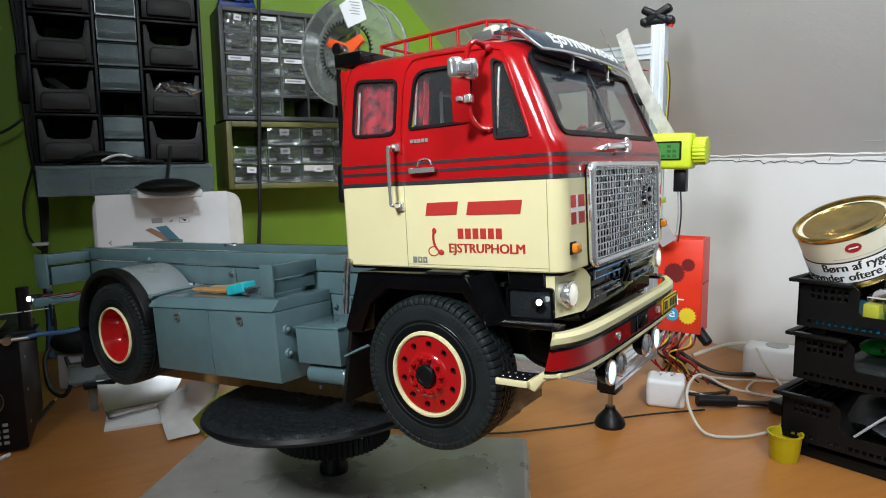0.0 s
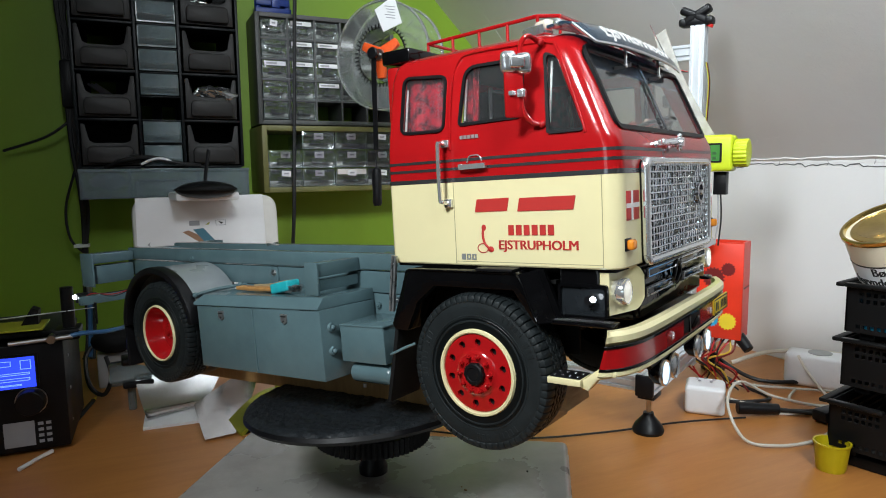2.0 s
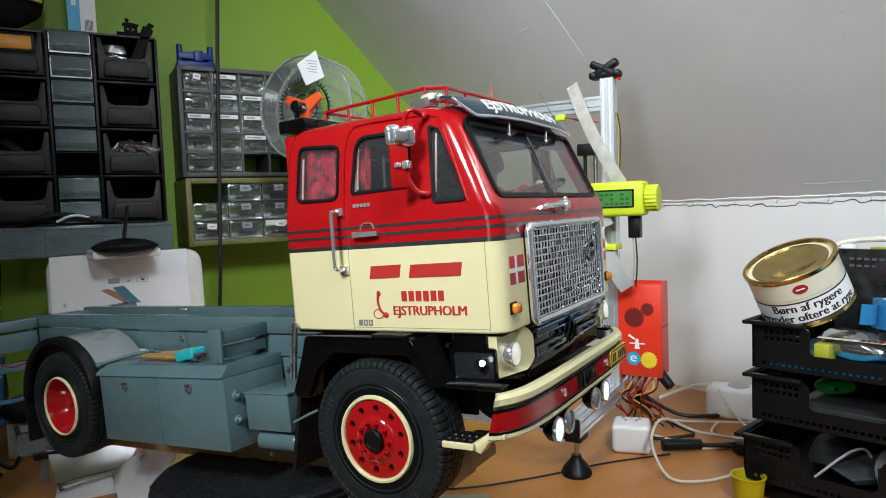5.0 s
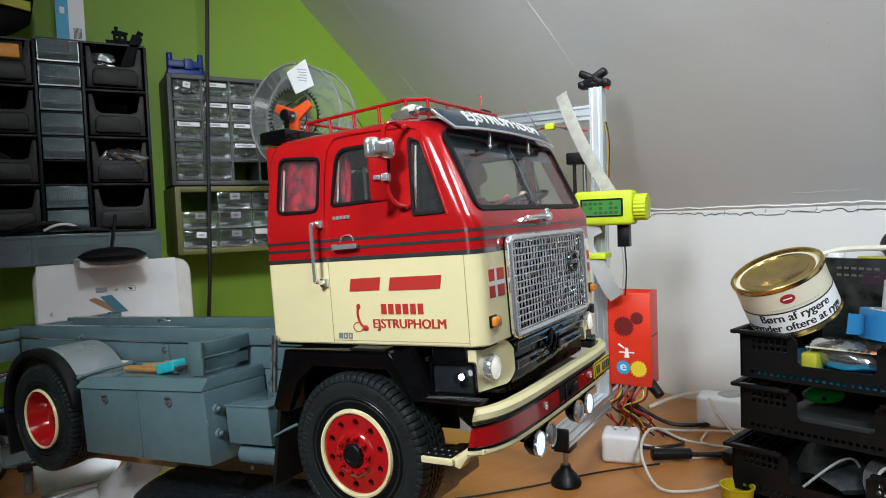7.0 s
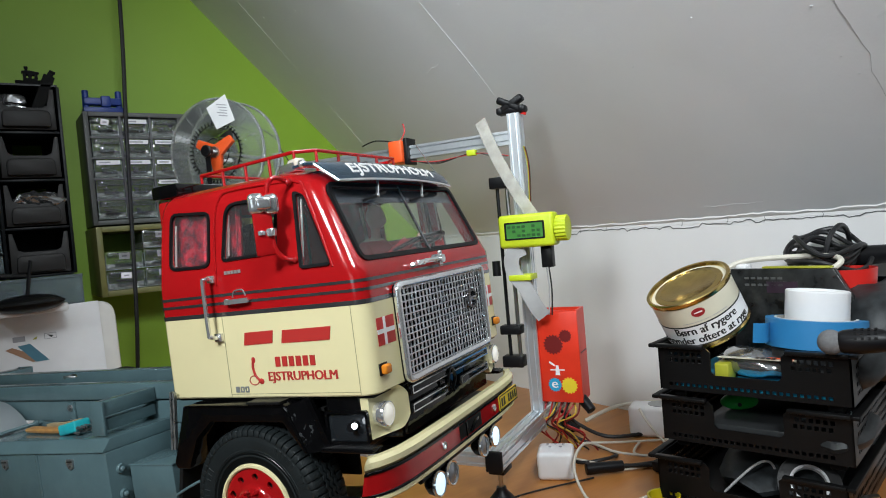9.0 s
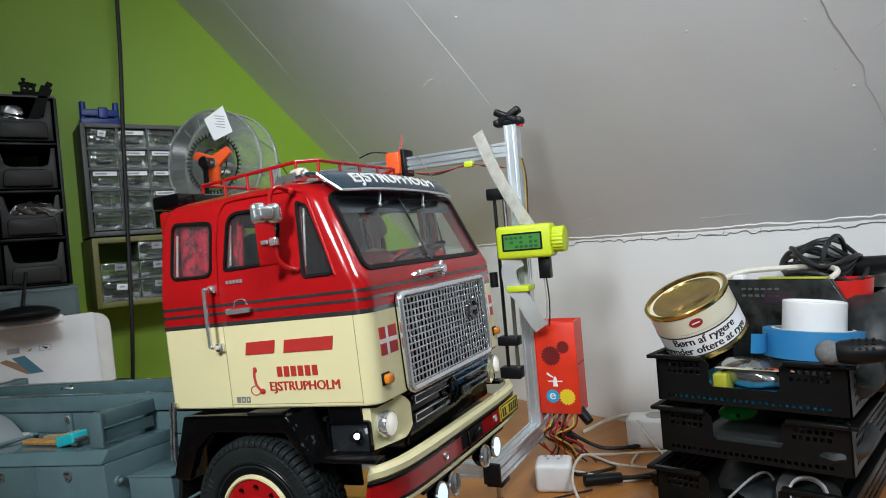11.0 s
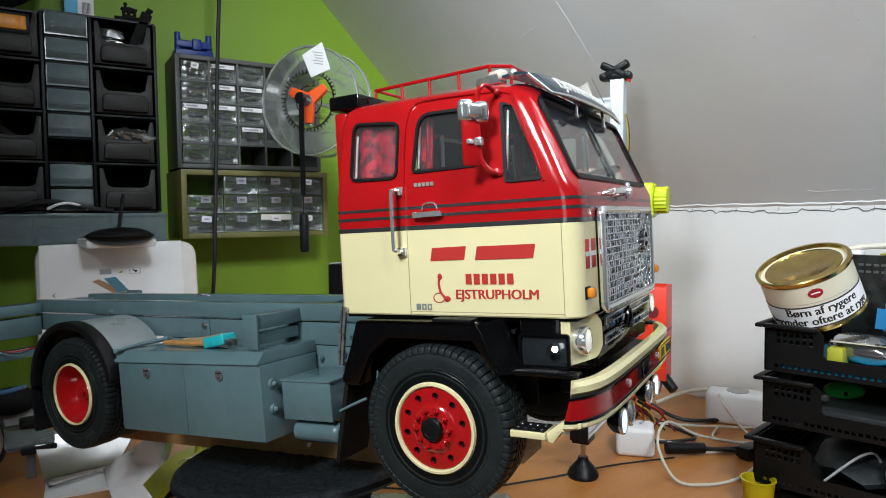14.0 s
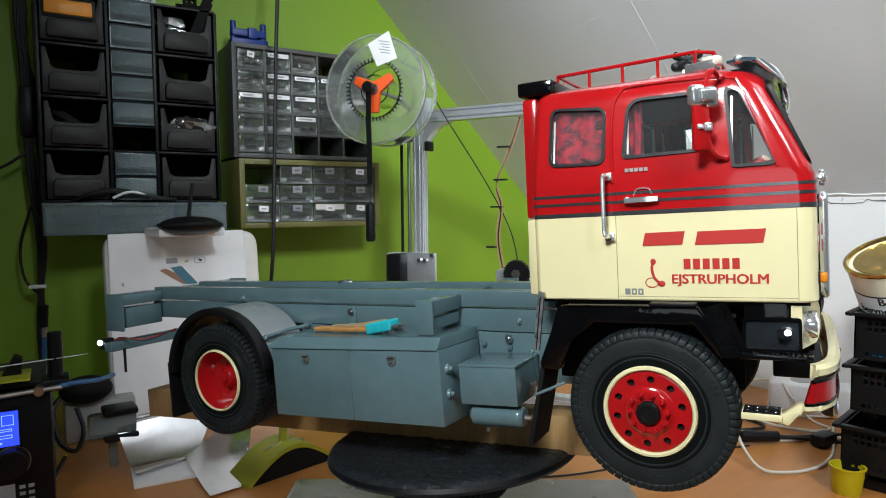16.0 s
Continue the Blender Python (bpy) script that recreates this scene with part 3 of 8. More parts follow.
rnd = random.Random(31)
crack_line = [(y, 1.1145 + d) for y, d in jagged(1.0, 0.18, 110, 0.0035, 8)]
part("crack", wall_ribbon(crack_line, [0.0006 + 0.0008 * abs(noise.noise(Vector((y * 30, 0, 0)))) for y, z in crack_line], 0.0009, 0.001), M["crack"], wall_east, "thin crack along the wall top")
for k in range(7):
    y = 0.95 - 0.085 * k + rnd.uniform(-0.02, 0.02)
    z = 1.1145 + rnd.uniform(-0.002, 0.002)
    part("crack", wall_ribbon([(y, z), (y - 0.003, z + 0.004), (y - 0.001, z + 0.009)], 0.0006, 0.0009, 0.001), M["crack"], wall_east)


def filler():
    """A lumpy white lip of filler between crack and slope."""
    secs = []
    n = 160
    for k in range(n + 1):
        y = 1.45 - 1.7 * k / n
        p = Vector((y * 24, 3.0, 0))
        top = KNEE_Z + 0.004 + 0.005 * noise.noise(p) + 0.003 * noise.noise(p * 3)
        out = 0.0005 + 0.0009 * abs(noise.noise(p * 1.7 + Vector((0, 5, 0))))
        low = 1.116 + 0.0022 * noise.noise(p * 2.1)
        x_top = KNEE_X - (top - KNEE_Z) / 1.02 - 0.0005
        secs.append([(KNEE_X + 0.001, y, low), (KNEE_X - out * 0.5, y, low + 0.001), (KNEE_X - out, y, low + 0.006), (x_top - out * 0.5, y, top - 0.002), (x_top + 0.0002, y, top), (KNEE_X + 0.004, y, top)])
    return loft(secs)


part("filler_strip", filler(), M["filler"], wall_east, "lumpy white filler under the slope")


def slope_ribbon(line, width, lift):
    """A low ridge on the slope along (t, y) pairs."""
    secs = []
    for k, (t, y) in enumerate(line):
        w = width * (0.6 + 0.8 * abs(noise.noise(Vector((t * 40, y * 40, 1)))))
        secs.append([on_slope(t, y - w, -0.002), on_slope(t, y - w * 0.4, lift), on_slope(t, y + w * 0.4, lift), on_slope(t, y + w, -0.002)])
    return loft(secs)


part("joint_ridge", slope_ribbon([(0.20 + 0.05 * k, 0.878 + 0.002 * math.sin(k)) for k in range(24)], 0.0028, 0.00016), M["slope"], slope_ob, "straight board joint in the plaster")
part("joint_ridge", slope_ribbon([(0.05 + 0.05 * k, 1.42 - 0.004 * k) for k in range(20)], 0.0025, 0.0002), M["slope"], slope_ob)
cr = jagged(0.10, 0.75, 50, 0.006, 12)
part("crack", slope_ribbon([(t, 0.300 + d) for t, d in cr], 0.0002, 0.0006), M["crack"], slope_ob, "hairline crack in the slope")
# paint drips, blisters and torn patches
for k in range(60):
    t, y = rnd.uniform(0.02, 0.95), rnd.uniform(0.05, 1.4)
    r = rnd.choice((0.0008, 0.0010, 0.0013, 0.0018))
    b = ball((0, 0, 0), r, 1, 1, 0.45, 8)
    part("paint_drip", b, M["slope"], slope_ob, "", 1.0, Matrix.Translation(on_slope(t, y, 0.0006)))
for t0, y0, ln, ang, w in ((0.03, 0.62, 0.10, 1.55, 0.003), (0.30, 0.27, 0.05, 1.0, 0.005), (0.34, 0.25, 0.04, 2.2, 0.004), (0.055, 0.86, 0.03, 1.5, 0.004), (0.45, 1.0, 0.05, 1.4, 0.002)):
    line = [(t0 + ln * q / 8 * math.cos(ang) + 0.004 * noise.noise(Vector((q * 0.9, t0 * 50, 0))), y0 - ln * q / 8 * math.sin(ang)) for q in range(9)]
    part("torn_paint", slope_ribbon(line, w, 0.0004), M["slope"], slope_ob)


# ---- the model truck ----
# Built in millimetres: x forward from the front axle, y away from the lens side, z up from the hub.
TRUCK = Matrix.Translation((0.1669, 0.3320, 1.0009)) @ pose(0, 0, 0, 0, -4.9, -61.4)
CAB = pose(0, 0, 0, 0, 2.3, 0)
MM = 0.001
WIDE = 179.0
FRAME = 168.0  # the chassis is narrower than the cab
truck = thing("model_truck", "red and cream model lorry with grey chassis on wooden blocks", "model truck", TRUCK)


def tp(name, bm, material, parent=None, label="", m=None, angle=35):
    return part(name, bm, material, parent or truck, label, MM, m, angle)


def ring(z, xr, xf, inset, rf, rr, seg=8):
    """A rounded outline of the cab at height z."""
    y0, y1 = inset, WIDE - inset
    pts = []
    for cx, cy, r, a0 in ((xf - rf, y1 - rf, rf, 0), (xr + rr, y1 - rr, rr, 90), (xr + rr, y0 + rr, rr, 180), (xf - rf, y0 + rf, rf, 270)):
        for k in range(seg + 1):
            t = radians(a0 + 90 * k / seg)
            pts.append((cx + r * math.cos(t), cy + r * math.sin(t), z))
    return pts


UPPER = [(105.5, -66, 83, 0, 9, 4), (114, -66, 83, 0, 9, 4), (122, -66, 82.6, 0, 9.5, 4), (127, -66, 80.5, 0.4, 10, 4), (150, -66, 71, 3.4, 11, 5), (168, -66, 63.5, 6.2, 12, 6),
         (174, -66, 60.6, 7.6, 13, 8), (178.5, -66, 57, 9.8, 15, 9), (181.5, -65.4, 52, 13.5, 18, 12), (183.4, -62.5, 45, 19, 22, 16), (184.4, -56, 36, 27, 26, 20), (184.8, -46, 24, 40, 28, 24)]
LOWER = [(57.5, -66, 82.2, 0.6, 8, 4), (58.3, -66, 83, 0, 8.5, 4), (105.45, -66, 83, 0, 9, 4)]


def shrink(rows, d):
    return [(z, xr + d, xf - d, i + d, max(rf - d, 1), max(rr - d, 1)) for z, xr, xf, i, rf, rr in rows]


cab = tp("cab", bmesh.new(), M["red"], truck, "red enamelled cab with rounded roof", CAB)


def window_prism(outline, y0, y1, r):
    return plate(rounded(outline, r, 5), (), y1 - y0, Matrix.Translation((0, y1, 0)) @ XZ)


SIDE_WINDOWS = {
    "rear_side_window": ([(-54.5, 136.5), (-22.5, 135.8), (-22, 167.5), (-53.5, 170.5)], 5),
    "door_window": ([(-11.5, 138), (28, 138.6), (29.5, 170), (-8.5, 170.5)], [2, 2, 3, 9]),
    "quarter_window": ([(45.5, 128.6), (65, 128.6), (48.5, 168), (42, 171)], [1.5, 1.5, 6, 3]),
}
ws_dir = Vector((61.8 - 80.0, 0, 171.5 - 128.5)).normalized()
ws_nrm = Vector((ws_dir.z, 0, -ws_dir.x))
WS_M = Matrix(((0, ws_dir.x, ws_nrm.x, 80.0), (1, 0, 0, 0), (0, ws_dir.z, ws_nrm.z, 128.5), (0, 0, 0, 1)))  # y across, up the screen, outward
WS_LEN = (Vector((61.8, 0, 171.5)) - Vector((80.0, 0, 128.5))).length
WS_OUT = [(8.5, 0.5), (WIDE - 14.5, 0.5), (WIDE - 16.5, WS_LEN), (10.5, WS_LEN)]
REAR_OUT = [(30, 128), (WIDE - 30, 128), (WIDE - 30, 168), (30, 168)]


def build_cab():
    shell = loft([ring(*r) for r in UPPER])
    inner = shrink(UPPER, 2.4)
    inner = [(100, *inner[0][1:])] + inner
    inner = [(z - (2.4 if z > 150 else 0), *q) for z, *q in inner]
    cutters = [loft([ring(*r) for r in inner])]
    for outline, r in SIDE_WINDOWS.values():
        cutters.append(window_prism(outline, -30, WIDE + 30, r))
    cutters.append(plate(rounded(WS_OUT, 5, 5), (), 60, WS_M @ Matrix.Translation((0, 0, -14))))
    cutters.append(plate(rounded(REAR_OUT, 4, 4), (), 30, Matrix.Translation((-80, 0, 0)) @ YZ))
    return cut(shell, cutters)


bm = build_cab()
bmesh.ops.transform(bm, matrix=Matrix.Scale(MM, 4), verts=bm.verts)
bm.to_mesh(cab.data)
bm.free()
finish(cab, M["red"], 30)
cab.data.materials.pop()


def cp(name, bm, material, label="", m=None, angle=35):
    """A part of the cab."""
    return part(name, bm, material, cab, label, MM, m, angle)


lower = loft([ring(*r) for r in LOWER])
lower = cut(lower, [loft([ring(*r) for r in [(50, -63, 80, 3, 6, 2), (110, -63, 80, 3, 6, 2)]])])
cp("lower_body", lower, M["cream"], "cream lower cab body with signwriting")


def band(z0, z1, off, x_to=-67.0):
    """A thin band round sides and front at height z0 to z1, proud of the skin."""
    def at(z):
        rows = UPPER if z > 105.5 else LOWER
        for a, b in zip(rows, rows[1:]):
            if a[0] <= z <= b[0]:
                t = (z - a[0]) / (b[0] - a[0])
                return [a[k] + (b[k] - a[k]) * t for k in range(1, 6)]
        return list(rows[-1][1:])
    secs = []
    for z, o in ((z0, 0.0), (z0, off), (z1, off), (z1, 0.0)):
        xr, xf, i, rf, rr = at(z)
        pts = ring(z, xr - 0.5, xf + o, i - o, rf + o, rr, 8)
        secs.append([p for p in pts])
    return loft([s for s in secs], cap=False)


for z0, z1 in ((117.2, 118.8), (112.4, 114.0), (105.6, 108.0)):
    cp("stripe", band(z0, z1, 0.22), M["foil"], "thin dark foil stripe")

# glazing and window rubbers
for name, (outline, r) in SIDE_WINDOWS.items():
    xs, zs = [p[0] for p in outline], [p[1] for p in outline]
    cx, cz = sum(xs) / 4, sum(zs) / 4

    def grown(d):
        return rounded([(x + d * (1 if x > cx else -1), z + d * (1 if z > cz else -1)) for x, z in outline], [q + d for q in (r if isinstance(r, list) else [r] * 4)], 5)

    for side in (0, 1):
        lean = math.atan2(6.0, 41.0)
        yb = 0.2
        place = Matrix.Translation((0, yb, 128)) @ Matrix.Rotation(-lean, 4, "X") @ Matrix.Translation((0, 0, -128))
        if side:
            place = Matrix.Translation((0, WIDE, 0)) @ Matrix.Diagonal((1, -1, 1, 1)) @ place
        g = cp(name, plate(grown(0.4), (), 0.8, place @ Matrix.Translation((0, 1.4, 0)) @ XZ), M["glass"], "clear side window in a black rubber frame")
        g.visible_shadow = False
        rub = plate(grown(0.9), [grown(-0.8)], 1.6, place @ Matrix.Translation((0, 0.9, 0)) @ XZ)
        bmesh.ops.recalc_face_normals(rub, faces=rub.faces)
        part("window_rubber", rub, M["black"], g, "", MM)


def ws_outline(d):
    return rounded([(WS_OUT[0][0] - d, WS_OUT[0][1] - d), (WS_OUT[1][0] + d, WS_OUT[1][1] - d), (WS_OUT[2][0] + d, WS_OUT[2][1] + d), (WS_OUT[3][0] - d, WS_OUT[3][1] + d)], 5 + d, 5)


ws = cp("windscreen", plate(ws_outline(0.3), (), 0.9, WS_M @ Matrix.Translation((0, 0, -1.6))), M["glass"], "clear windscreen in a black rubber frame")
ws.visible_shadow = False
part("window_rubber", plate(ws_outline(1.4), [ws_outline(-1.2)], 1.8, WS_M @ Matrix.Translation((0, 0, -0.9))), M["black"], ws, "", MM)
part("centre_bar", moved(box(85.2, 86.8, 0, WS_LEN, -0.4, 1.2, 0.3), WS_M), M["foil"], ws, "narrow silver bar down the windscreen", MM)


def wheel(m, name_label, deep):
    """A wheel with its outer face towards -y; the hub is the origin."""
    w = tp("wheel", lathe([(23, 11), (26, 12.5), (37, 12.7), (41, 12.5), (43.4, 11.4), (44.2, 8.5), (44.4, 4), (44.4, -4), (44.2, -8.5), (43.4, -11.4), (41, -12.5), (37, -12.7), (26, -12.5), (23, -11)], Matrix.Rotation(radians(90), 4, "X"), 72, True), M["rubber"], truck, name_label, m)
    # shoulder blocks that run down the wall, and three zigzag ribs between them
    n = 64
    knobs = []
    for s in (-1, 1):
        block = plate([(5.6, 42.6), (5.6, 45.7), (10.4, 45.3), (12.3, 44.2), (13.0, 42.4), (13.0, 40.8), (12.3, 40.4), (10.6, 41.6)], (), 3.75, Matrix(((0, 0, 1, -1.875), (s, 0, 0, 0), (0, 1, 0, 0), (0, 0, 0, 1))), 0.35)
        bmesh.ops.recalc_face_normals(block, faces=block.faces)
        for k in range(n):
            a = 2 * math.pi * (k + (0.5 if s > 0 else 0)) / n
            knobs.append(moved(block.copy(), Matrix.Rotation(a, 4, "Y") @ Matrix.Rotation(s * 0.02, 4, "Z")))
        block.free()
    for row in (-3.7, 0, 3.7):
        secs = []
        for k in range(2 * n + 1):
            a = math.pi * k / n
            y = row + (0.75 if k % 2 else -0.75)
            secs.append([(r * math.sin(a), y + d, r * math.cos(a)) for d, r in ((-1.25, 43.2), (-1.1, 45.8), (1.1, 45.8), (1.25, 43.2))])
        knobs.append(loft(secs, cap=False))
    part("tread", join(*knobs), M["rubber"], w, "", MM)
    out = Matrix.Rotation(radians(90), 4, "X")
    side = [lathe([(29, 12.5), (29.4, 13.1), (30.2, 13.1), (30.6, 12.5)], out, 64, caps=False), lathe([(32.4, 12.5), (32.6, 12.85), (33.2, 12.85), (33.4, 12.5)], out, 64, caps=False)]
    part("inner_wall", lathe([(25.0, 12.3), (25.6, 12.75), (31.6, 12.85), (32.2, 12.4)], out, 64, caps=False), M["rubber_inner"], w, "smooth black inner tyre wall", MM)
    part("sidewall_ribs", join(*side), M["rubber"], w, "", MM)
    marks = []
    for base in (0.55, 2.5, 4.6):
        for k in range(9):
            if k != 5:
                marks.append(moved(box(-1.05, 1.05, -12.86, -12.4, -2.0, 2.0, 0.2, 1), Matrix.Rotation(base + k * 0.088, 4, "Y") @ Matrix.Translation((0, 0, 37.6))))
    part("tyre_moulding", join(*marks), M["rubber"], w, "raised moulded marks on the tyre wall", MM)["kind"] = "stuff"
    ri = 1.1 if deep else 0.3
    part("rim_ring", lathe([(22.3 + ri, 11.5), (22.5 + ri, 13.5), (23.4 + ri * 0.4, 14.2), (24.8, 14.0), (25.5, 12.4), (24, 11.5)], out, 64, True), M["cream"], w, "cream rim ring", MM)
    if not deep:
        disc = lathe([(22.7, 11.0), (22.4, 12.7), (20.6, 13.2), (14.6, 12.6), (12.6, 13.4), (11.6, 14.4), (7.6, 14.6), (7.2, 14.0), (0, 14.0)], out, 56)
        holes = []
        for k in range(10):
            a = 2 * math.pi * (k + 0.3) / 10
            holes.append(cyl((17.9 * math.cos(a), -16, 17.9 * math.sin(a)), (17.9 * math.cos(a), -9, 17.9 * math.sin(a)), 2.0, seg=14))
        disc_ob = part("wheel_disc", cut(disc, holes), M["red"], w, "red wheel disc with ten dark holes", MM)
        part("hole_backing", lathe([(21.5, 9.6), (21.5, 10.4), (0, 10.4)], out, 32), M["black_matt"], w, "", MM)
        for k in range(10):
            a = 2 * math.pi * k / 10
            p = (10.2 * math.cos(a), 0, 10.2 * math.sin(a))
            part("wheel_nut", join(cyl((p[0], -13.6, p[2]), (p[0], -16.6, p[2]), 1.65, 1.3, 6), cyl((p[0], -16.6, p[2]), (p[0], -18.2, p[2]), 0.85, 0.7, 8)), M["red"], w, "", MM)
        part("hub_cap", lathe([(6.6, 13.8), (6.6, 16.4), (5.9, 17.2), (4.2, 17.4), (3.8, 16.9), (0, 16.9)], out, 10), M["black"], w, "black knobbed hub cap", MM)
    else:
        part("wheel_disc", lathe([(23.4, 12.6), (21.2, 4.0), (18.6, -1.5), (13, -3.0), (9, -2.0), (7.4, 2.2), (5.6, 4.0), (0, 4.2)], out, 56, caps=False), M["red"], w, "deep red dished wheel centre", MM)
        part("hub_cap", lathe([(3.4, 4.0), (3.2, 5.6), (0, 5.8)], out, 16), M["red"], w, "", MM)
        for k in range(10):
            a = 2 * math.pi * k / 10
            part("wheel_nut", cyl((11 * math.cos(a), 2.4, 11 * math.sin(a)), (11 * math.cos(a), 0.4, 11 * math.sin(a)), 1.1, 0.9, 6), M["red"], w, "", MM)
    return w


def mm(x, y, z, rx=0, ry=0, rz=0):
    return pose(x * MM, y * MM, z * MM, rx, ry, rz)


wheel(mm(0, 4.0, -2.8), "front wheel with black tyre, cream ring and red disc", False)
wheel(mm(0, WIDE - 4.0, -2.8, 0, 0, 180), "front wheel with black tyre, cream ring and red disc", False)
wheel(mm(-346, 13, 0), "rear wheel with black tyre, cream ring and deep red dish", True)
wheel(mm(-346, FRAME - 13, 0, 0, 0, 180), "rear wheel with black tyre, cream ring and deep red dish", True)
for x, y0, y1, z in ((0, 14, FRAME - 14, -1.5), (-346, 24, FRAME - 24, 0)):
    tp("axle", cyl((x, y0, z), (x, y1, z), 5), M["black"])
for y in (38, FRAME - 38):
    tp("inner_tyre", lathe([(23, 11), (26, 12), (40, 12), (44, 9.5), (45.2, 5), (45.2, -5), (44, -9.5), (40, -12), (26, -12), (23, -11)], Matrix.Translation((-346, y, 0)) @ Matrix.Rotation(radians(90), 4, "X"), 48, True), M["rubber"])

# chassis: rails and stacked beams share the cab's level
for y in (57, FRAME - 57):
    s = 1 if y < 84 else -1
    tp("main_rail", box(-488, 60, y - 4, y + 4, 26.4, 42.6, 0.8), M["grey"], truck, "grey main chassis rail", CAB)
    tp("lower_rail", box(-300, -50, y - 3.2, y + 3.2, -8, 25.8, 0.8), M["grey"], truck, "grey lower chassis rail", CAB)
    for x, z in ((-128, 17), (-108, 15.5), (-100, 34), (-92, 12)):
        tp("rail_bolt", join(cyl((x, y - s * 3.0, z), (x, y - s * 5.4, z), 2.4, 2.1, 8), ball((x, y - s * 5.4, z), 1.2)), M["grey"], truck, "", CAB)
    tp("upper_rail", box(-484, -72, y - 5.5, y + 5.5, 44, 56, 1.0), M["grey"], truck, "grey upper frame rail", CAB)
for x0, x1, lo in ((-495, -472, 20), (-156, -144, 30.5)):
    for y0, y1 in ((8, 51), (FRAME - 51, FRAME - 8)):
        e = tp("outrigger", box(x0, x1, y0, y1, 43.5, 53.5, 0.8), M["grey"], truck, "grey frame outrigger", CAB)
        part("lower_bar", box(x0 + 2, x1 - 2, y0 + 4, y1, lo + 2.5, 41.0, 0.8), M["grey"], e, "", MM)
        ya = y0 - 1.2 if y0 < 84 else y1 - 0.8
        part("end_plate", box(x0 - 0.6, x1 + 0.6, ya, ya + 2.0, lo, 54.2, 0.4), M["grey"], e, "", MM)
    tp("cross_beam", box(x0 + 1, x1 - 1, 62, FRAME - 62, 44, 53, 0.8), M["grey"], truck, "", CAB)
tp("cross_beam", box(-330, -310, 61, FRAME - 61, 30, 42, 0.8), M["grey"], truck, "", CAB)
for x in (-100, -240, -420):
    tp("cross_beam", box(x - 6, x + 6, 61, FRAME - 61, 26, 40, 0.8), M["grey"], truck, "", CAB)

# tool box, step box and air tank on the lens side
def skewed(bm):
    """The end face of the tool box stands a little askew."""
    for v in bm.verts:
        if v.co.x > -150:
            v.co.x += 0.085 * v.co.y
    return bm


tb = tp("tool_box", skewed(box(-283, -135.4, 0, 52, -24, 27, 0.7)), M["grey"], truck, "grey tool box with two locked doors")
lid = plate([(-286, 27.2), (-135.9, 27.2), (-135.9, 28.6), (-136.6, 35.4), (-279, 35.4), (-286, 29.6)], (), 54, Matrix.Translation((0, 53, 0)) @ XZ, 0.5)
for v in lid.verts:
    if v.co.z > 32:
        v.co.y = max(v.co.y, 5.5)
part("lid", skewed(lid), M["grey"], tb, "grey lid with sloping edge", MM)
part("centre_strip", box(-211.9, -209.3, -0.8, 0.4, -23.6, 26.6, 0.3), M["grey"], tb, "", MM)
for x in (-249.5, -173):
    pl = part("lock", plate(rounded([(x - 3.6, 23.4), (x + 3.6, 23.4), (x + 3.3, 18.2), (x, 15.8), (x - 3.3, 18.2)], 0.8, 2), (), 1.2, Matrix.Translation((0, 0, 0)) @ XZ), M["worn_silver"], tb, "small chrome lock plate", MM)
    part("lock_slot", join(box(x - 1.0, x + 1.0, -1.5, -1.0, 18.0, 18.8, 0.2), box(x - 2.9, x + 2.9, -1.6, -1.0, 21.2, 22.2, 0.2)), M["black_mark"], tb, "", MM)
for z in (13.5, -3.5):
    part("bolt", join(cyl((-134.9, 9, z), (-132.8, 9, z), 3.6, 3.0, 12), ball((-132.6, 9, z), 2.0)), M["grey"], tb, "", MM)
sb = tp("step_box", box(-127, -86, 10, 52, -10.5, 15, 0.9), M["grey"], truck, "small grey side box")
part("top_ridge", box(-127.5, -85.4, 9.6, 52, 14.6, 16.2, 0.6), M["grey"], sb, "", MM)
tank = tp("air_tank", moved(lathe([(0, 0), (5.4, 0.6), (7.0, 2.4), (7.2, 5), (7.2, 33), (7.0, 36), (5.4, 38), (0, 38.6)], None, 28), Matrix.Translation((-123, 18, -19)) @ Matrix.Rotation(radians(90), 4, "Y")), M["grey"], truck, "grey cylindrical air tank")
part("valve", join(cyl((-85, 18, -19), (-80.5, 18, -19), 2.2, 1.8, 10), cyl((-81, 18, -19), (-78, 18, -16), 1.2, 1.2, 8)), M["steel"], tank, "", MM)
part("drain_plug", cyl((-110, 13, -26), (-110, 12.6, -28.4), 1.5, 1.2, 8), M["steel"], tank, "", MM)


# ---- truck: front, wings and fittings (cab level) ----
def kp(name, bm, material, label="", parent=None, angle=35):
    """A part that sits level with the cab, on the truck itself."""
    if parent is not None:
        return part(name, bm, material, parent, label, MM, None, angle)
    return tp(name, bm, material, truck, label, CAB, angle)


def both(make):
    """Calls make for the lens side (1) and the far side (-1); far pieces are mirrored in y."""
    for s in (1, -1):
        make(s)


def mir(bm, s):
    if s < 0:
        bmesh.ops.transform(bm, matrix=Matrix.Translation((0, WIDE, 0)) @ Matrix.Diagonal((1, -1, 1, 1)), verts=bm.verts)
        bmesh.ops.reverse_faces(bm, faces=bm.faces)
    return bm


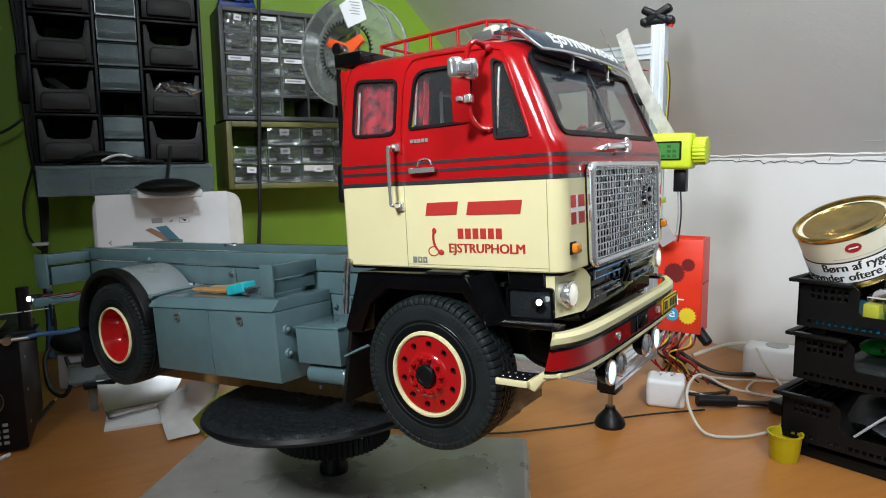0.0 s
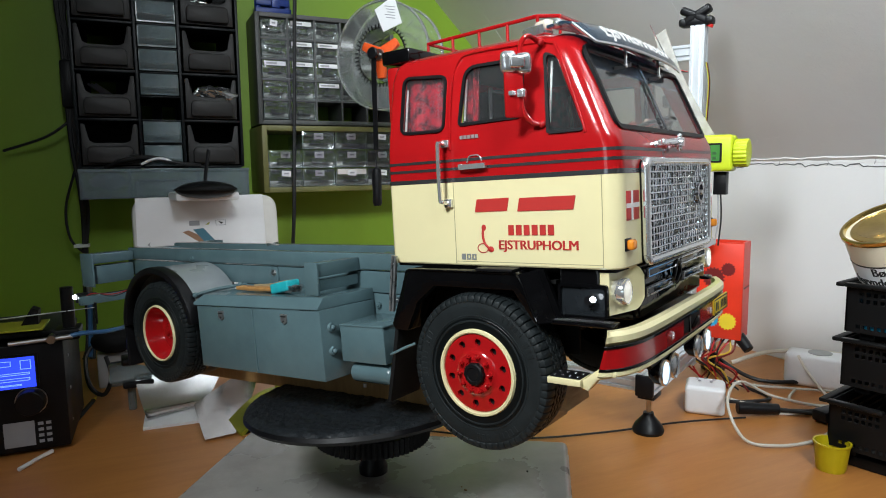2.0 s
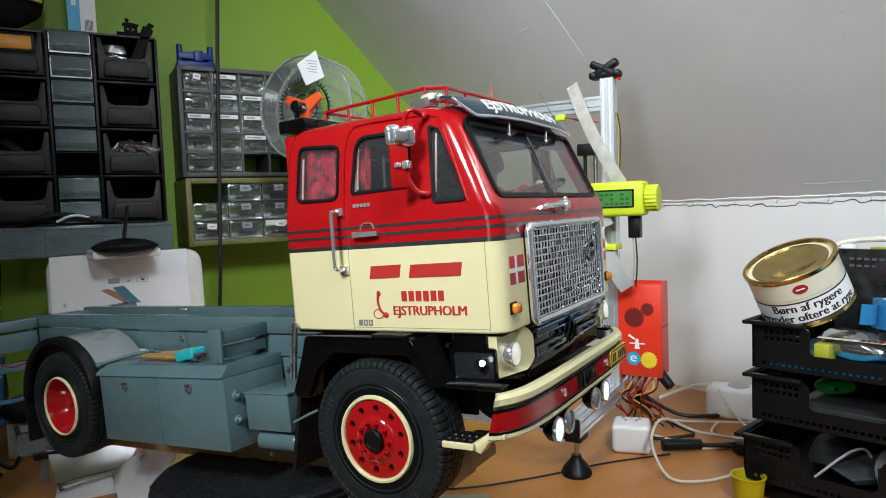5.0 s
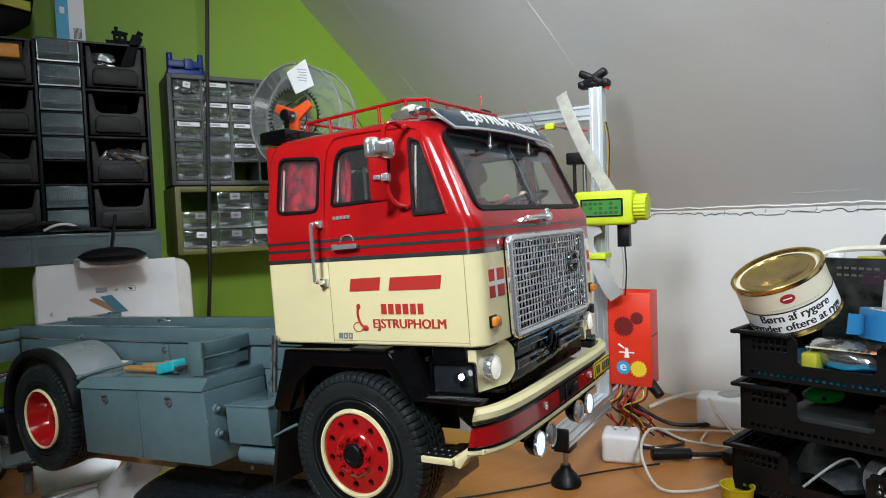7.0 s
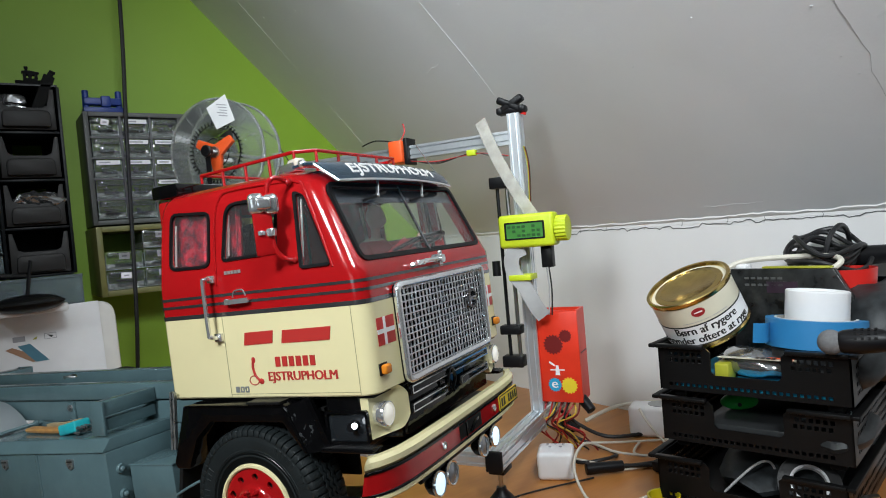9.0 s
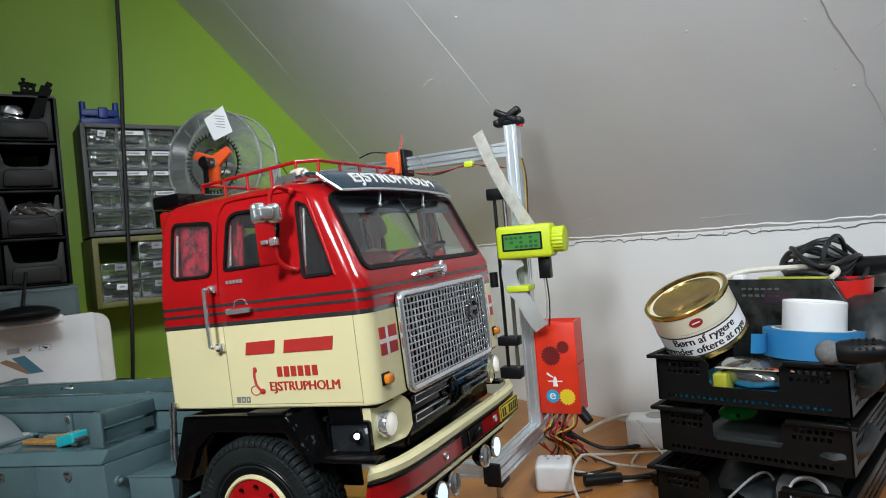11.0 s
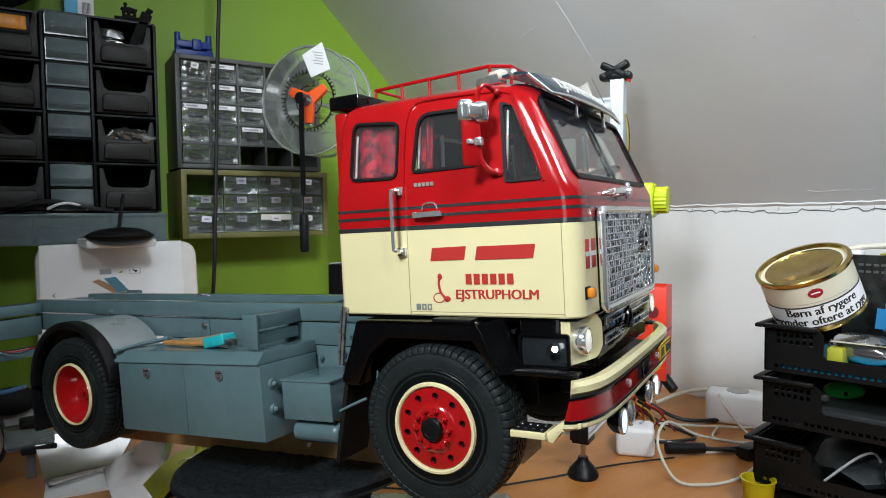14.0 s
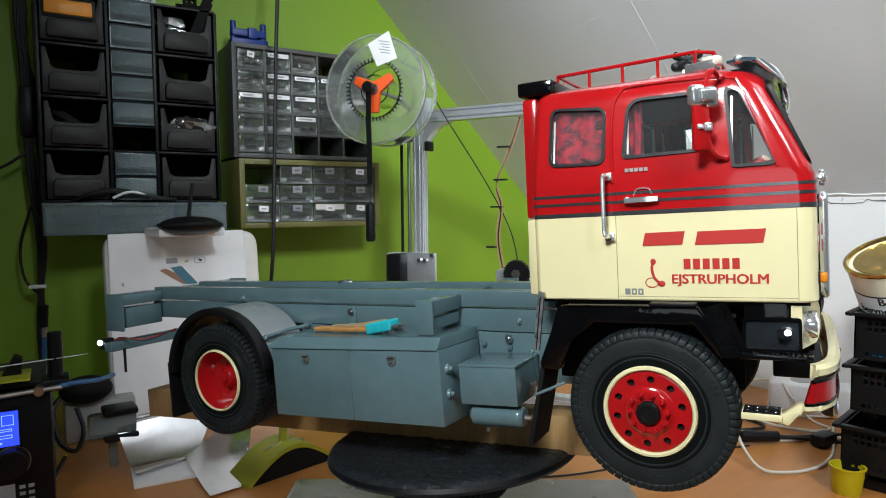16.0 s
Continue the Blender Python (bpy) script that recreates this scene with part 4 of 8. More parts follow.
body = kp("underbody", box(-58, 78, 30, WIDE - 30, 26, 57.2, 1), M["black_gloss"], "black cab underbody")
part("cab_floor", box(-63, 79, 3.2, WIDE - 3.2, 55.6, 57.4), M["black_matt"], body, "", MM)
part("front_valance", box(74, 81, 31.6, WIDE - 31.6, 27, 57.3, 1.5), M["black_gloss"], body, "", MM)
part("side_skirt", box(48, 70, 3, 32, 30, 57.2, 1), M["black_gloss"], body, "", MM)
part("side_skirt", box(48, 70, WIDE - 32, WIDE - 3, 30, 57.2, 1), M["black_gloss"], body, "", MM)


def wing(s):
    out = [(-61, 16.5), (-63, 20), (-50.5, 52), (-44, 55.6), (25.5, 55.8), (28.5, 54), (39, 29), (37.5, 28), (24.5, 45.4), (-29, 45.4), (-42, 35), (-51, 16.5)]
    w = kp("wing", mir(plate(out, (), 15, Matrix.Translation((0, 8, 0)) @ XZ, 1.0), s), M["black_gloss"], "glossy black wheel arch")
    part("inner_wall", mir(plate([(-62, 4), (46, 4), (46, 56), (-62, 56)], (), 2, Matrix.Translation((0, 31, 0)) @ XZ), s), M["black_matt"], w, "", MM)
    leg = loft([[(38.5, -6.9, 28.4), (48.5, 0.5, 28.4), (48.5, 8, 28.4), (38.5, 8, 28.4)], [(28.2, -6.9, 54.4), (38, 0.5, 57), (38, 8, 57), (28.2, 8, 54.4)]])
    part("front_face", mir(leg, s), M["black_wing"], w, "", MM)
    part("rear_wall", mir(plate([(-62.5, 18), (-60.5, 18), (-48.5, 54), (-50.5, 54)], (), 36, Matrix.Translation((0, 29.8, 0)) @ XZ), s), M["black_gloss"], w, "", MM)
    part("side_bead", mir(tube([(-48, -6.8, 54.0), (-40, -7.4, 54.8), (20, -7.4, 54.8), (27.5, -7.3, 53.4), (33, -7.3, 42), (38.4, -7.3, 29.5)], 0.7, 6), s), M["black_gloss"], w, "", MM)
    part("arch_roof", mir(box(-52, 44, 6, 30, 48, 50), s), M["black_matt"], w, "", MM)
    part("top_flange", mir(box(2, 26, -9.0, 0, 55.6, 57.3, 0.4), s), M["black"], w, "", MM)
    part("front_rib", mir(sweep([(38.6, 0.5, 56.6), (49, 0.5, 30.5)], rect(-1.6, 1.6, -1.4, 1.4), False), s), M["black_gloss"], w, "", MM)
    panel = part("side_panel", mir(plate(rounded(rect(47.5, 75, 31.5, 49.5), 2, 3), [rounded(rect(49, 73.5, 33, 48), 1.5, 3)], 2.0, Matrix.Translation((0, 3.0, 0)) @ XZ), s), M["black_gloss"], w, "", MM)
    part("panel_pane", mir(box(48.4, 74.2, 2.6, 3.2, 32.4, 48.6), s), M["lamp_dark"], w, "dark glossy pane in the side panel", MM)
    part("side_lamp_body", mir(cyl((66.2, 3, 41.6), (66.2, -2.5, 41.6), 2.8, 2.4, 16), s), M["black"], w, "", MM)
    part("side_lamp", mir(ball((68.6, -2.2, 42.4), 1.6), s), M["led"], w, "lit white side lamp", MM)
    tread = [mir(box(46, 80, -4, 5, 28.2, 30.6, 0.5), s)]
    random.seed(5)
    for k in range(14):
        for j in range(3):
            tread.append(mir(ball((47.6 + k * 2.3, -2.6 + j * 2.2, 30.7), 0.8, 1, 1, 0.7, 8), s))
    part("foot_step", join(*tread), M["black_gloss"], w, "black studded foot step", MM)
    part("rear_flap", mir(plate([(-64, 18), (-61, 18), (-71.5, -33), (-74.5, -33)], (), 30, Matrix.Translation((0, 27, 0)) @ XZ, 0.6), s), M["black_matt"], w, "black mud flap", MM)
    part("flap_stay", mir(tube([(-68.5, -3.4, -1), (-58, -3, 4), (-50, -1, 7.5)], 0.9, 8), s), M["grey"], w, "", MM)
    part("rear_post", mir(join(sweep([(-67.2, -3, 27), (-62.6, -3, 62.5)], rect(-0.7, 0.7, -1.2, 1.2), False), sweep([(-65.0, -3, 27), (-60.4, -3, 62)], rect(-0.8, 0.8, -1.0, 1.0), False)), s), M["worn_silver"], w, "thin silver post behind the cab", MM)


both(wing)


def headlight(s):
    # a scooped dish, open to the side, that curls forward to its inner edge
    secs = []
    for k in range(19):
        u = k / 18
        half = 11.9 - 6.0 * max(0.0, (u - 0.70) / 0.30) ** 2.2
        front = []
        for q in range(11):
            v = q / 5 - 1
            front.append((75.2 + 8.3 * max(u ** 2.4, u * abs(v) ** 7), 3.4 + 28.0 * u, 45.4 + half * v))
        secs.append(front + [(70.2, 3.4 + 28.0 * u, 45.4 + half), (70.2, 3.4 + 28.0 * u, 45.4 - half)])
    h = kp("headlight", mir(loft(secs), s), M["cream"], "cream scooped headlight pod with lit round lamp")
    ax = Matrix.Translation((76.4, 12.0, 45)) @ Matrix.Rotation(radians(90), 4, "Y")
    part("lamp_barrel", mir(cyl((74.5, 12.0, 45), (78.2, 12.0, 45), 6.2, 6.8, 32), s), M["chrome"], h, "", MM)
    part("reflector", mir(lathe([(7.0, 1.4), (7.1, 4.2), (6.7, 5.4), (6.1, 5.6), (5.8, 4.8), (5.6, 2.6)], ax, 36, caps=False), s), M["chrome"], h, "chrome lamp ring", MM)
    part("lens", mir(lathe([(5.9, 3.8), (4.9, 5.2), (3.2, 6.1), (1.6, 6.5), (0, 6.6)], ax, 32, caps=False), s), M["lamp_warm"], h, "lit headlamp glass", MM)


both(headlight)

# grille
GR_EDGE = rounded([(30.4, 58.2), (147.6, 58.2), (149.0, 111.4), (29.2, 111.4)], 4, 5)
GR = kp("grille", tube([(86.0, y, z) for y, z in GR_EDGE + GR_EDGE[:1]], 2.3, 12, False), M["chrome"], "chrome radiator grille with fine mesh")
part("grille_rebate", plate(rounded([(29.6, 57.4), (148.4, 57.4), (149.8, 112.2), (28.4, 112.2)], 4, 5), [rounded([(32.8, 60.6), (145.4, 60.6), (146.6, 109.2), (31.8, 109.2)], 3, 4)], 3.5, Matrix.Translation((82.0, 0, 0)) @ YZ), M["black_gloss"], GR, "", MM)
part("grille_backing", box(81, 83.6, 31, 147, 59, 111), M["black_matt"], GR, "", MM)
bars = []
GR_ROWS, GR_COLS = 13, 25
for k in range(GR_ROWS + 1):
    z = 61.0 + k * 48.4 / GR_ROWS
    bars.append(box(84.6, 87.0, 32.6, 146.2, z - 0.5, z + 0.5, 0.4, 2))
random.seed(3)
for r in range(GR_ROWS):
    z = 61.0 + (r + 0.5) * 48.4 / GR_ROWS
    for k in range(GR_COLS + 1):
        y = 33.2 + k * 112.4 / GR_COLS + random.uniform(-0.2, 0.2)
        slat = box(-0.9, 0.9, -0.95, 0.95, -1.8, 1.8, 0.6, 2)
        bars.append(moved(slat, Matrix.Translation((85.0, y, z)) @ Matrix.Rotation(random.uniform(-0.35, 0.35), 4, "Z") @ Matrix.Rotation(random.uniform(-0.1, 0.1), 4, "Y")))
mesh = part("grille_mesh", join(*bars), M["mesh_chrome"], GR, "bright crimped metal mesh", MM)
mesh["kind"] = "stuff"
part("emblem", join(lathe([(5.0, 0), (5.0, 2.4), (6.8, 2.4), (7.2, 0)], Matrix.Translation((86, 125, 92)) @ Matrix.Rotation(radians(90), 4, "Y"), 28, caps=False), box(86.4, 88.4, 118.6, 131.4, 90.4, 93.6, 0.3)), M["foil"], GR, "round dark metal emblem ring", MM)

# slotted panel under the grille
for z0, z1, y0, y1 in ((48.5, 55.0, 33, 147), (38.0, 44.5, 33, 81), (38.0, 44.5, 99, 147)):
    s_ = part("slot_bar", box(80, 84.5 - (55 - z1) * 0.08, y0, y1, z0, z1, 1.4), M["black_gloss"], body, "glossy black slotted bar", MM)
    part("slot_trim", plate(rect(y0 + 2, y1 - 2, z0 + 0.9, z1 - 0.9), [rect(y0 + 2.6, y1 - 2.6, z0 + 1.6, z1 - 1.6)], 0.5, Matrix.Translation((84.4 - (55 - z1) * 0.08, 0, 0)) @ YZ), M["chrome"], body, "", MM)
part("slot_loop", tube([(83, 80, 40), (85, 79, 46), (85, 82, 52), (85, 86, 52), (85, 89, 46), (83, 88, 40)], 1.3, 8), M["black_gloss"], body, "", MM)

# flags and indicators
def flag(s):
    f = cp("flag", mir(box(82.6, 83.3, 8.8, 26.6, 81.6, 96.6, 0.1), s), M["red_mark"], "small red flag with white cross")
    part("cross", mir(join(box(82.8, 83.5, 15.0, 17.4, 81.6, 96.6), box(82.8, 83.45, 8.8, 26.6, 87.9, 90.3)), s), M["white_paint"], f, "", MM)
    i = cp("indicator", mir(box(82.5, 83.6, 6.3, 14.1, 66.2, 72.8, 0.5), s), M["black"], "amber indicator lamp")
    part("lens", mir(box(83.2, 87.0, 6.9, 13.5, 66.8, 72.2, 1.5, 3), s), M["amber"], i, "amber lens", MM)


both(flag)

# front handle above the grille
hd = cp("front_handle", tube([(82, 55, 121), (86.5, 57, 122), (87, 64, 122.4), (86.8, 76, 122.4), (86.5, 84, 122.4)], 1.5, 10), M["chrome"], "chrome grab handle above the grille")
part("knob", join(cyl((82, 85.5, 122.5), (89.5, 85.5, 122.5), 3.0, 2.6, 14), ball((87, 85.5, 126.2), 1.6), ball((87, 85.5, 119), 1.6)), M["chrome_rough"], hd, "", MM)
part("grip", box(85.6, 88.4, 54.5, 64, 120.4, 123.8, 0.9), M["chrome"], hd, "", MM)

# bumper
BPATH = [(74.5, -13.5), (79, -12), (84.5, -6), (88.5, 4), (90.5, 16), (91.6, 40), (91.8, 84)]
BPATH = BPATH + [(x, WIDE - y) for x, y in BPATH[-2::-1]]


def strip(z0, z1, out, back, bevel=0.6, dip=True):
    """A bumper strip along the path: proud by out, as deep as back."""
    path = smooth_path([(x, y, 0) for x, y in BPATH], 5)
    secs = []
    for i, p in enumerate(path):
        d = (path[min(i + 1, len(path) - 1)] - path[max(i - 1, 0)]).normalized()
        n = Vector((d.y, -d.x, 0))
        b = min(bevel, (z1 - z0) / 2.5)
        e = min(i, len(path) - 1 - i)
        slant = max(0.0, 1 - e / 7)
        secs.append([p + n * a + Vector(((z - 5) * 0.28 * slant, 0, z)) for a, z in ((-back, z0), (out - b, z0), (out, z0 + b), (out, z1 - b), (out - b, z1), (-back, z1))])
    return loft(secs)


bumper = kp("bumper", strip(9.4, 20.6, 0.0, 3.0), M["red"], "red and cream front bumper with number plate")
part("top_strip", strip(21.4, 28.4, 1.0, 4.5, 2.0), M["cream"], bumper, "cream top of the bumper", MM)
part("upper_line", strip(19.9, 21.5, 0.5, 2.0, 0.2), M["black_gloss"], bumper, "", MM)
part("lower_line", strip(8.4, 9.9, 0.4, 2.0, 0.2), M["black_gloss"], bumper, "", MM)
part("lower_lip", strip(5.4, 8.5, 0.2, 6.0, 0.8), M["cream"], bumper, "cream lower lip", MM)
pl = part("number_plate", box(91.0, 92.4, 138, 173, 9.6, 20.4, 0.3), M["yellow_plate"], bumper, "yellow number plate with black marks", MM)
part("plate_border", plate(rect(138.4, 172.6, 10, 20), [rect(139.2, 171.8, 10.8, 19.2)], 0.3, Matrix.Translation((92.3, 0, 0)) @ YZ), M["black_mark"], bumper, "", MM)
part("plate_marks", join(*[box(92.3, 92.6, 141.6 + k * 4.3, 144.2 + k * 4.3, 12.2, 17.8) for k in range(7) if k != 2]), M["black_mark"], bumper, "", MM)
for y in (50, 128.5):
    part("round_badge", join(lathe([(2.4, 0), (2.4, 1.0), (1.8, 1.3), (1.8, 0.6), (0, 0.6)], Matrix.Translation((91.6, y, 15)) @ Matrix.Rotation(radians(90), 4, "Y"), 18), ball((92.4, y, 15), 0.8)), M["chrome"], bumper, "", MM)
# A solid black block imitates the shaded hollow of the towing opening.
part("tow_opening", box(90.8, 92.0, 72, 106, 10.6, 19.6, 0.4), M["black_matt"], bumper, "black block drawn as the shaded towing opening", MM)
part("tow_hook", join(box(91, 93, 81, 83, 10.5, 19.6, 0.4), tube([(92.6, 87, 12), (94, 92, 17), (92.6, 99, 17)], 1.0, 8)), M["black_gloss"], bumper, "", MM)
kp("bumper_iron", box(60, 84, 30, WIDE - 30, 12, 22, 1), M["black"], "black bumper bracket")


def step(s):
    st = kp("cab_step", mir(box(46.6, 65.4, -13, 2, -0.9, 2.6, 0.6), s), M["cream"], "cream cab step with chrome tread")
    part("tread_plate", mir(box(47.5, 64.6, -12, 1, 2.5, 3.3, 0.3), s), M["black"], st, "", MM)
    studs = [mir(ball((49.6 + 4.3 * k, -9.4 + 6.4 * j, 3.3), 0.95, 1, 1, 0.6, 10), s) for k in range(4) for j in range(2)]
    part("studs", join(*studs), M["foil"], st, "", MM)
    part("step_arm", mir(plate([(60, -0.5), (68, -3.2), (73, 3), (83, 5.8), (83, 8.6), (73, 8.2), (66, 2.6)], (), 7, Matrix.Translation((0, -3, 0)) @ XZ, 0.6), s), M["cream"], st, "", MM)


both(step)

# spot lamps
bar = kp("lamp_bar", tube([(86, 28, 2), (86, WIDE - 28, 2)], 1.6, 8, False), M["black"], "black bar carrying four spot lamps")
for y, lit in ((43, True), (60, False), (109, False), (129, True)):
    sp = kp("spot_lamp", lathe([(0, -7), (3.6, -6.4), (6.4, -3.4), (7.0, 0), (7.0, 1.2)], Matrix.Translation((88, y, -4.6)) @ Matrix.Rotation(radians(90), 4, "Y"), 28, caps=False), M["black_gloss"], "black spot lamp, " + ("lit blue-white" if lit else "unlit with clear glass"))
    part("lamp_rim", lathe([(7.0, 0.6), (7.4, 1.6), (7.0, 2.8), (6.2, 2.4), (6.2, 1.4)], Matrix.Translation((88, y, -4.6)) @ Matrix.Rotation(radians(90), 4, "Y"), 28, caps=False), M["chrome"], sp, "chrome rim", MM)
    part("lens", lathe([(6.4, 1.6), (4, 2.8), (0, 3.4)], Matrix.Translation((88, y, -4.6)) @ Matrix.Rotation(radians(90), 4, "Y"), 28, caps=False), M["spot_lit" if lit else "lamp_clear"], sp, "", MM)
    part("lamp_foot", cyl((86.5, y, 1.5), (86.5, y, 5.5), 1.4, 1.4, 8), M["black"], sp, "", MM)

# door fittings, seams and mirrors on both sides
def fittings(s):
    h = cp("grab_handle", mir(tube([(-20, 0, 128), (-21, -5.5, 128), (-21.5, -6.5, 125), (-21.5, -6.5, 98), (-20.6, -6, 94.5), (-19.5, 0, 93.5)], 1.25, 10), s), M["chrome"], "chrome vertical grab handle")
    part("foot", mir(box(-23, -17.5, -2, 0.5, 125.5, 130, 0.6), s), M["chrome"], h, "", MM)
    part("foot", mir(box(-22.5, -17, -2, 0.5, 91, 96, 0.6), s), M["chrome"], h, "", MM)
    d = cp("door_handle", mir(sweep([(-10, -2.6, 113.6), (-2, -3.4, 113.8), (7.4, -2.4, 114)], rect(-0.7, 0.7, -1.4, 1.4)), s), M["chrome"], "chrome door handle")
    part("foot", mir(box(-11, -8, -2.6, 0.4, 112, 115.6, 0.6), s), M["chrome"], d, "", MM)
    part("foot", mir(box(3.6, 6, -2.2, 0.4, 112.6, 115, 0.4), s), M["chrome"], d, "", MM)
    part("recess_ring", mir(tube([(-6, -0.3, 116), (-4, -0.4, 119.6), (2, -0.4, 119.8), (4, -0.3, 116.4)], 0.45, 6), s), M["chrome"], d, "", MM)
    cp("door_seam", mir(box(-16.6, -16.2, -0.12, 0.5, 58.5, 105.4), s), M["seam"], "")
    cp("door_seam", mir(box(73.8, 74.15, -0.12, 0.5, 58.5, 105.4), s), M["seam"], "")
    cp("sill_seam", mir(box(-16.4, 74, -0.12, 0.5, 59.6, 59.9), s), M["seam"], "")
    lip = [(-17.5, 0.0, 124), (-17.8, 2.6, 150), (-17, 5.6, 166), (-13.5, 7.6, 175), (-6, 9.0, 178.2), (30, 8.8, 177.4), (44, 8.0, 175.5), (50, 6.2, 169), (66, 0.2, 127)]
    cp("door_frame_ridge", mir(tube(lip, 0.8, 6), s), M["red"], "raised red ridge round the door")
    m_ = cp("mirror", mir(tube([(39, 6, 176), (37, -3, 178.5), (34, -6, 172), (34, -6.4, 150), (35, -6, 140), (38, -3, 134.5), (42, 0.5, 133)], 1.35, 10), s), M["red"], "red mirror arm with chrome bracket")
    part("bracket", mir(join(moved(join(box(-8.4, 0.3, -3.4, 3.4, -5.4, 6, 2.8, 4), box(-0.3, 7.8, -3.0, 3.4, -6.2, 5.0, 2.8, 4), box(-4, 4, -4.6, 2, -3.2, 3.2, 1.2, 3)), Matrix.Translation((33, -8.5, 165)) @ Matrix.Rotation(radians(38), 4, "Z")), cyl((34, -10, 165), (34, -4, 165), 2.4, 2.4, 12)), s), M["chrome_rough"], m_, "chrome clamp", MM)
    part("shell", mir(moved(box(-5.2, 5.2, -1.4, 1.4, -12, 12, 1.2), Matrix.Translation((31.5, -9.5, 149)) @ Matrix.Rotation(radians(50), 4, "Z")), s), M["red"], m_, "red mirror housing", MM)
    part("mirror_glass", mir(moved(box(-4.6, 4.6, 1.3, 1.9, -11, 11, 0.2), Matrix.Translation((31.5, -9.5, 149)) @ Matrix.Rotation(radians(50), 4, "Z")), s), M["mirror"], m_, "", MM)
    part("lower_clip", mir(join(box(31.5, 37, -9.6, -5.4, 147, 151.5, 0.8), box(27.5, 33, -13, -9.6, 148, 150.5, 0.4)), s), M["chrome"], m_, "chrome clip", MM)
    part("bolt", mir(ball((40, 5.5, 176), 2.0), s), M["red"], m_, "", MM)
    part("bolt", mir(ball((42, 0.5, 133), 1.9), s), M["red"], m_, "", MM)


both(fittings)

# signwriting on the door; names and numbers are plain bars
def sign(s):
    base = Matrix.Translation((0, -0.12, 0)) @ XZ
    flip = (lambda b: mir(b, s))
    if s > 0:
        t = text_bm("EJSTRUPHOLM", 47.2, 6.6, 0.25)
        cp("lettering", moved(t, Matrix.Translation((13.3, -0.02, 65.6)) @ XZ), M["red_mark"], "red place name lettering")
    marks = []
    for x0, x1 in ((-2, 20.5), (25.5, 60)):
        marks.append(plate([(x0, 88), (x1 - 1.5, 88.4), (x1, 95.6), (x0 + 1.5, 95.2)], (), 0.25, base))
    cp("name_bar", flip(marks[0]), M["red_mark"], "red signwriting bar")
    cp("name_bar", flip(marks[1]), M["red_mark"], "red signwriting bar")
    for k in range(6):
        cp("number_bar", flip(plate(rect(19.4 + k * 4.85, 22.9 + k * 4.85, 75, 80.6), (), 0.25, base)), M["red_mark"], "")
    hs = [tube([(3.2, -0.2, 79.6), (2.6, -0.2, 75), (4.0, -0.2, 70), (7.6, -0.2, 66.6)], 0.75, 6), ball((3.4, -0.2, 79.2), 1.5, 1, 0.2, 1.2), ball((7.6, -0.2, 67.0), 1.7, 1.2, 0.2, 1)]
    cp("telephone_sign", flip(join(*hs)), M["red_mark"], "red telephone handset sign")
    ring_ = [(2.4 + 3.4 * math.cos(a), -0.15, 67.6 + 2.6 * math.sin(a)) for a in [k * 0.5 for k in range(14)]]
    cp("telephone_cord", flip(tube(ring_, 0.28, 5)), M["red_mark"], "")
    for k in range(3):
        cp("type_bar", flip(plate(rect(-12.4 + k * 3.6, -9.6 + k * 3.6, 60.8, 64.2), [rect(-11.6 + k * 3.6, -10.4 + k * 3.6, 61.6, 63.4)] if k else (), 0.25, base)), M["grey_mark"], "")
    for k in range(5):
        cp("badge_bar", flip(plate(rect(-10.4 + k * 2.6, -8.4 + k * 2.6, 129.6, 131.6), (), 0.3, Matrix.Translation((0, 0.3, 0)) @ XZ)), M["silver_mark"], "")


both(sign)

# visor, wipers, roof rack, beacon, rear stack
VP = [(47, 185.2), (56, 186.2), (62.5, 184.6), (67.0, 180.4), (70.5, 174.2)]


def visor_bm(d0, d1, grow=0.0):
    secs = []
    for k in range(25):
        t = k / 24
        y = 7 - grow + (154 + 2 * grow) * t
        e = min(t, 1 - t) * 2
        fall = 1 - (1 - min(1, e * 11)) ** 2 * 0.55
        pts = []
        for j, (x, z) in enumerate(VP):
            f = j / (len(VP) - 1) * fall
            i = min(int(f * (len(VP) - 1)), len(VP) - 2)
            q = f * (len(VP) - 1) - i
            px, pz = VP[i][0] + (VP[i + 1][0] - VP[i][0]) * q, VP[i][1] + (VP[i + 1][1] - VP[i][1]) * q
            crown = -2.4 * (2 * t - 1) ** 2
            pts.append((px - 4 * (2 * t - 1) ** 4, y, pz + crown * 1.0))
        top = [(x, y, z + d1) for x, y, z in pts]
        low = [(x, y, z + d0) for x, y, z in reversed(pts)]
        secs.append(top + low)
    return loft(secs)


vis = cp("sun_visor", visor_bm(0.0, 1.4), M["navy"], "dark blue sun visor with white lettering")
edge = []
for k in range(25):
    t = k / 24
    y = 7 + 154 * t
    e = min(t, 1 - t) * 2
    f = (1 - (1 - min(1, e * 11)) ** 2 * 0.55) * 4
    i = min(int(f), 3)
    q = f - i
    edge.append((VP[i][0] + (VP[i + 1][0] - VP[i][0]) * q - 4 * (2 * t - 1) ** 4, y, VP[i][1] + (VP[i + 1][1] - VP[i][1]) * q + 0.6 - 2.4 * (2 * t - 1) ** 2))
part("edge_trim", tube(edge, 0.9, 8, False), M["chrome"], vis, "silver edge trim", MM)
for y in (9, 159):
    part("visor_bolt", ball((48.5, y, 184.8), 2.6), M["chrome"], vis, "", MM)
tx = text_bm("EJSTRUPHOLM", 100, 10.5, 0.4, 0.02)
bmesh.ops.triangulate(tx, faces=tx.faces)
bmesh.ops.subdivide_edges(tx, edges=tx.edges[:], cuts=2)
